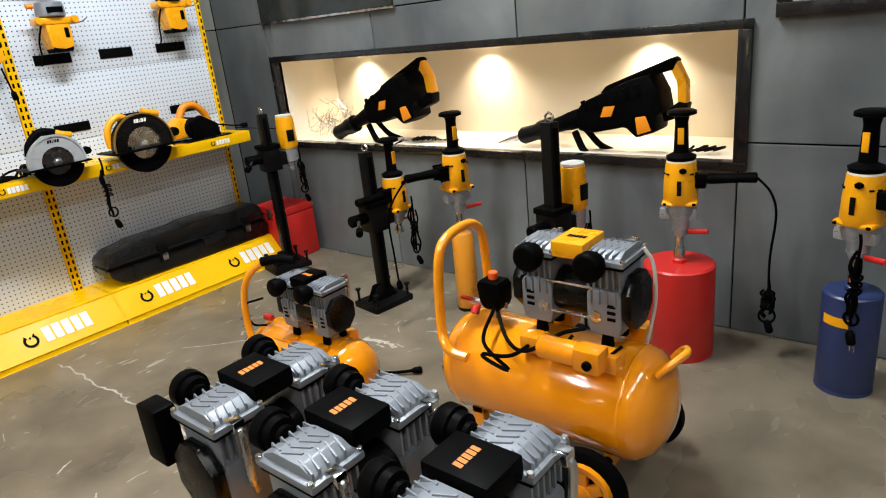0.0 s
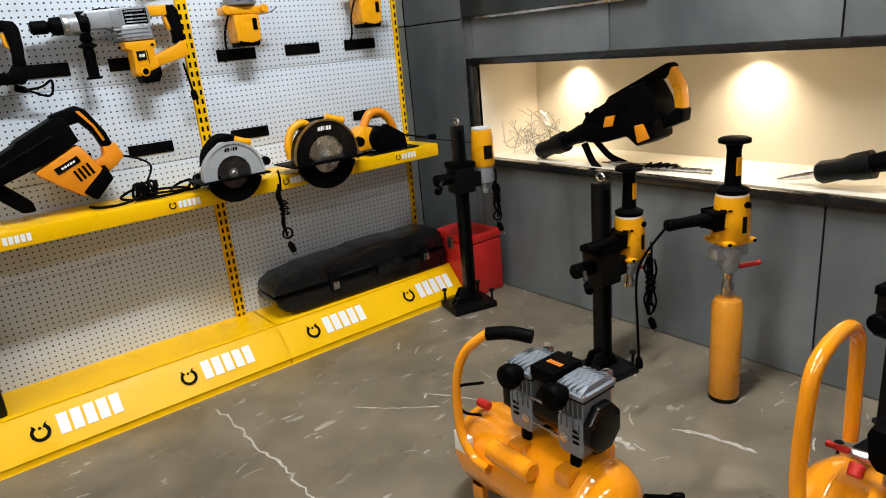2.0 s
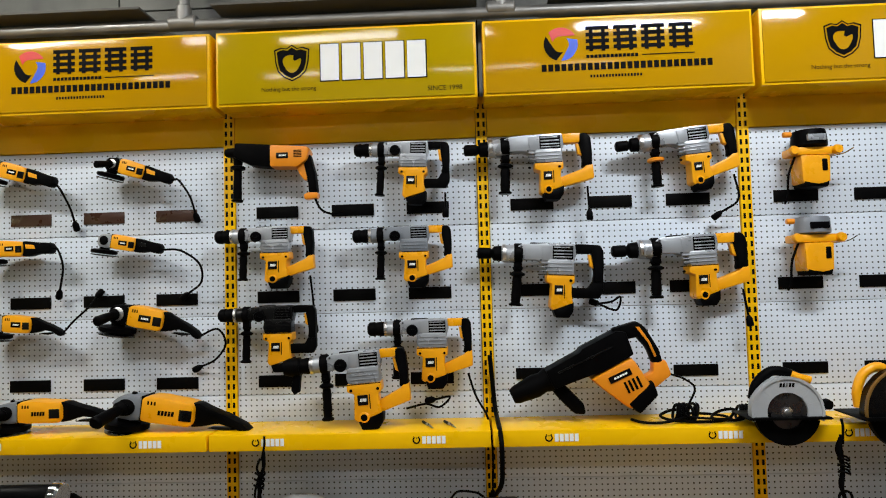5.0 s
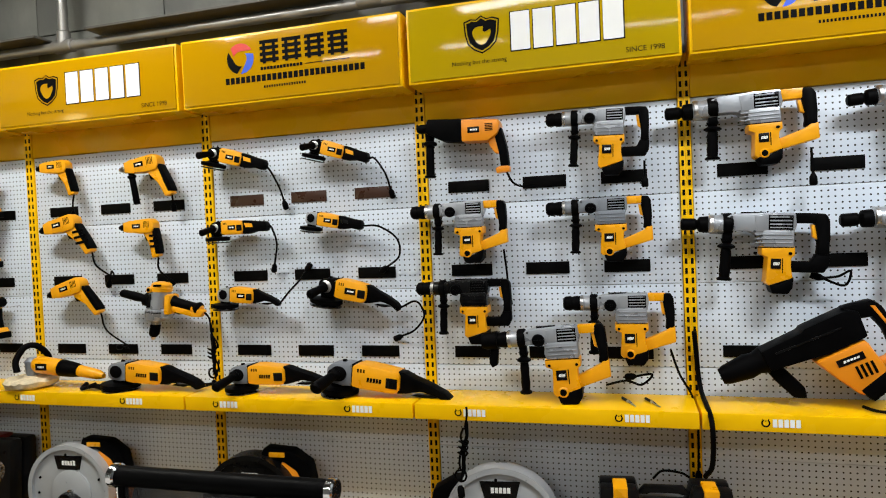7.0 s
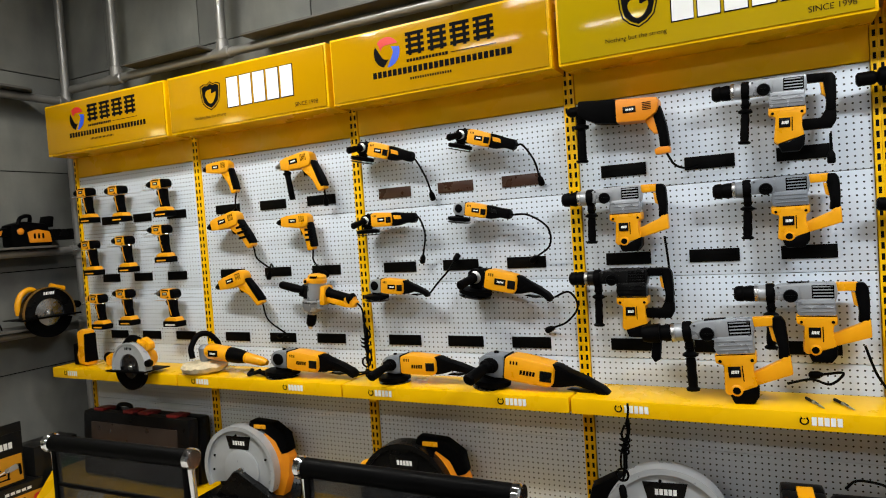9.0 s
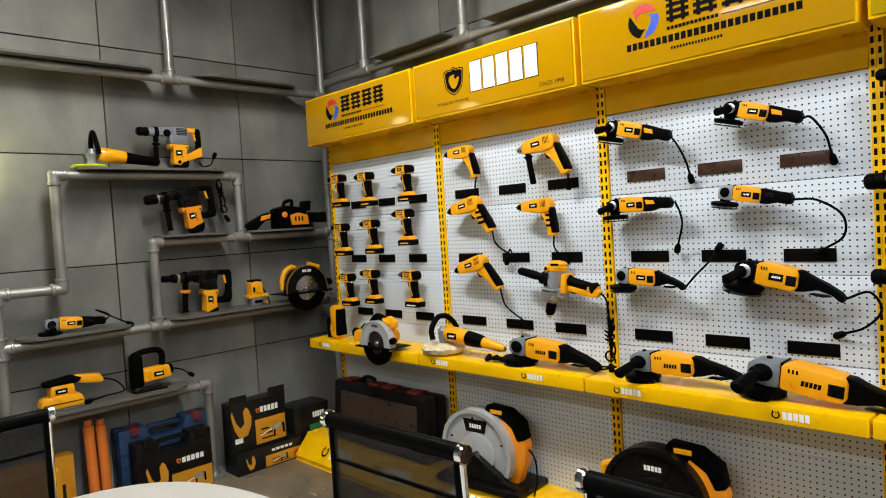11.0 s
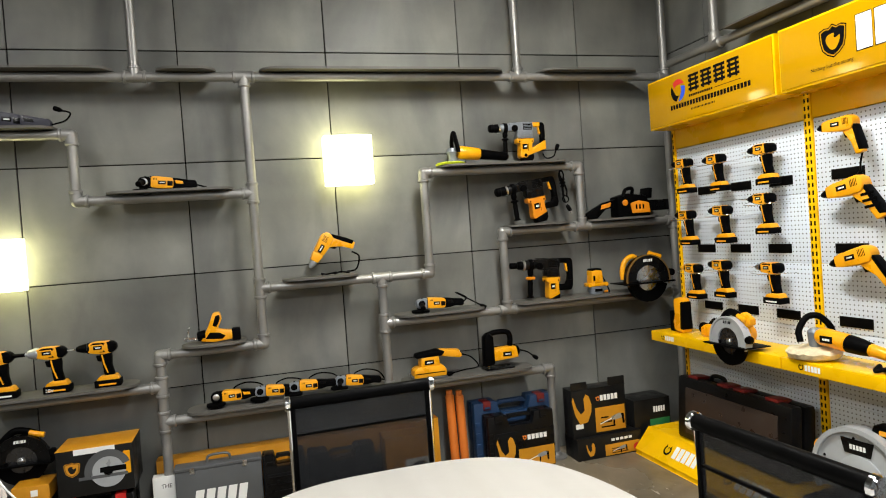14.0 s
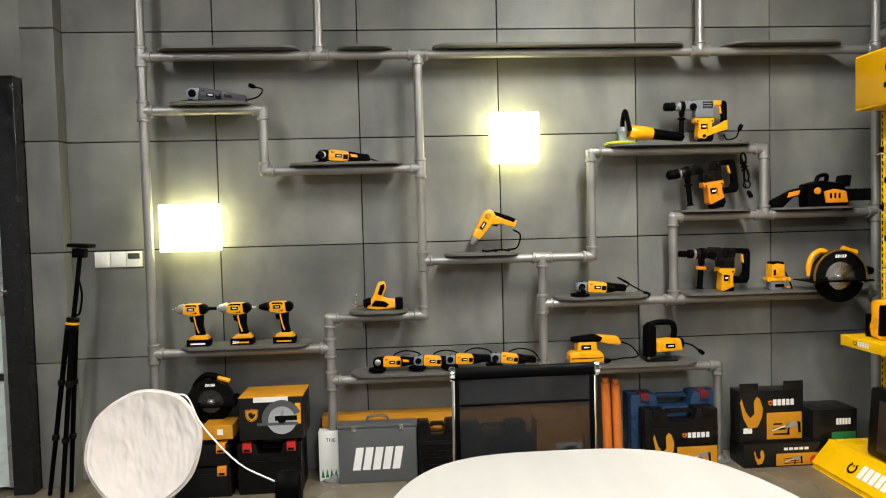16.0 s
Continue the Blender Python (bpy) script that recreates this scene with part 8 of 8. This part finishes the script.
part("head", bx(B(), -.03, .0, 1.29, .03, .06, 1.34, .008), BLK, tp)
part("head_plate", bx(B(), -.045, -.02, 1.345, .045, .09, 1.365, .004), BLK, tp)
part("strap", tb(B(), [(.02, .03, 1.2), (.03, .06, 1.1), (.025, .05, 1.0), (.01, .02, .98)], .006, 6), BLK, tp)

# ---- the meeting table and chairs ----
tbl = thing("meeting_table", "pale marble-topped meeting table with rounded ends", "table")
cx_, cy_, ax, ay = -1.61, -2.165, 0.87, 0.52
prof = []
for k in range(64):
    a = 2 * math.pi * k / 64
    c, d = math.cos(a), math.sin(a)
    prof.append((cx_ + ax * math.copysign(abs(c) ** .62, c), cy_ + ay * math.copysign(abs(d) ** .62, d)))
q = B()
pr(q, [(p[0], p[1]) for p in prof], 0, .03, .006)
for v in q.verts:
    v.co = Vector((v.co.x, v.co.z, .75 - v.co.y))
bmesh.ops.recalc_face_normals(q, faces=q.faces[:])
part("tabletop", q, MARBLE, tbl)
part("apron", bx(B(), cx_ - .5, cy_ - .28, .66, cx_ + .5, cy_ + .28, .7195, .006), SWITCHM, tbl)
for x in (-.42, .42):
    part("pedestal", bx(B(), cx_ + x - .05, cy_ - .2, .03, cx_ + x + .05, cy_ + .2, .66, .01), STL, tbl)
    part("foot", bx(B(), cx_ + x - .07, cy_ - .32, 0, cx_ + x + .07, cy_ + .32, .03, .008), STL, tbl)


def mesh_chair(m, label):
    """A chair with a sling of black mesh in a chrome frame; its back plane is local y = 0, the seat towards -y."""
    root = thing("mesh_chair", label, "chair", m, group="chairs round the table")
    w = .219
    bk_ = part("back_sling", bx(B(), -w + .012, -.004, .53, w - .012, .004, .957, .001), MESHF, root, "see-through black mesh back")
    part("top_roll", cy(B(), (-w, 0, .957), (w, 0, .957), .019), BLK, root)
    part("side_hem", bx(B(), -w + .002, -.008, .53, -w + .016, .008, .952, .003), BLK, bk_)
    part("side_hem", bx(B(), w - .016, -.008, .53, w - .002, .008, .952, .003), BLK, bk_)
    part("cross_hem", bx(B(), -w + .017, -.006, .855, w - .017, .006, .862, .002), BLK, bk_)
    for sx in (-1, 1):
        part("side_rail", tb(B(), [(sx * w, .0, .962), (sx * w, .012, .75), (sx * w, .03, .56), (sx * w, -.02, .46), (sx * w, -.20, .44), (sx * w, -.44, .455)], .008, 10), CHR, root, "chrome side rail")
        part("rail_cap", cy(B(), (sx * (w - .004), 0, .957), (sx * (w + .014), 0, .957), .0225), CHR, root)
        part("armrest", tb(B(), [(sx * (w + .02), -.02, .60), (sx * (w + .03), -.10, .63), (sx * (w + .03), -.30, .63), (sx * (w + .02), -.36, .46)], .011, 8), CHR, root)
    part("seat_sling", bx(B(), -w + .012, -.45, .445, w - .012, -.01, .458, .004), BLK, root)
    part("seat_post", cy(B(), (0, -.22, .08), (0, -.22, .44), .025), CHR, root)
    for k in range(5):
        a = radians(72 * k + 18)
        lg = part("base_leg", tb(B(), [(0, -.22, .10), (.14 * math.cos(a), -.22 + .14 * math.sin(a), .08), (.27 * math.cos(a), -.22 + .27 * math.sin(a), .06)], .015, 8), CHR, root)
        part("castor", cy(B(), (.27 * math.cos(a) - .012, -.22 + .27 * math.sin(a), .027), (.27 * math.cos(a) + .012, -.22 + .27 * math.sin(a), .027), .027), BLK, lg)
    return root


ch = mesh_chair(pose(-1.65, -1.56, 0, 0, 0, 2), "black mesh chair with chrome frame at the table")
copy_thing(ch, pose(-0.935, -1.52, 0))
copy_thing(ch, pose(-2.60, -2.228, 0, 0, 0, 91))

# white dish lamp and its stand
wl = thing("softbox_lamp", "round white fabric softbox tilted on a black stand", "studio lamp", pose(-3.02, -3.54, 0.635, 0, 68, 8))
q = B()
lathe(q, (0, 0, 0), (0, 0, 1), [(.002 + .028 * (i / 40) ** 2, .012 + .184 * i / 40) for i in range(41)] + [(.02, .203), (-.0, .200), (-.05, .14), (-.09, .06), (-.10, .01)], 110)
for v in q.verts:
    a_ = math.atan2(v.co.y, v.co.x)
    rr_ = math.hypot(v.co.x, v.co.y)
    v.co.z += (0.009 * noise.noise(Vector((v.co.x * 9, v.co.y * 26, 0))) + 0.0045 * noise.noise(Vector((v.co.x * 22 + v.co.y * 14, v.co.y * 75 - v.co.x * 20, 3)))) * min(1, rr_ * 12)
    k_ = 1 + 0.012 * math.sin(a_ * 3 + 1) * rr_ / .2 + 0.008 * math.sin(a_ * 8)
    v.co.x *= k_
    v.co.y *= k_ * 0.95
part("fabric_dish", q, CLOTH, wl, "creased white fabric cover")
hem = B()
tb(hem, [(.203 * math.cos(t) * (1 + .012 * math.sin(t * 3 + 1) + .008 * math.sin(t * 8)), .193 * math.sin(t) * (1 + .012 * math.sin(t * 3 + 1) + .008 * math.sin(t * 8)), .016 + .002 * math.sin(t * 17)) for t in [i * math.pi / 24 for i in range(49)]], .0055, 7, 2)
part("hem", hem, CLOTH, wl)
part("back_hub", lathe(B(), (0, 0, -.135), (0, 0, 1), [(0, .03), (.01, .034), (.035, .03)], 18), BLK, wl)
st = thing("lamp_stand", "black stand of the white softbox lamp", "stand")
part("pole", cy(B(), (-3.12, -3.55, .02), (-3.12, -3.55, .60), .014), BLK, st)
part("foot", lathe(B(), (-3.12, -3.55, 0), (0, 0, 1), [(0, .14), (.012, .14), (.02, .03)], 24), BLK, st)
wc = thing("white_cord", "thin white cord hanging from the softbox lamp", "cord")
part("cable", tb(B(), [(-3.0, -3.42, .83), (-2.98, -3.37, .82), (-2.97, -3.32, .72), (-2.97, -3.2, .58), (-2.99, -3.08, .50)], .0032, 7), WHT, wc)
# a black lump like a chair armrest; the post below it is made up
hp = thing("desk_fan", "small black rounded lump on an added post beside the table", "case", pose(-3.0, -3.03, 0))
part("post", cy(B(), (0, 0, 0), (0, 0, .36), .03), BLK, hp)
part("shell", pr(B(), [(-.05, .34), (-.05, .46), (-.03, .52), (.01, .54), (.05, .50), (.06, .34)], -.045, .045, .02), BLK, hp)
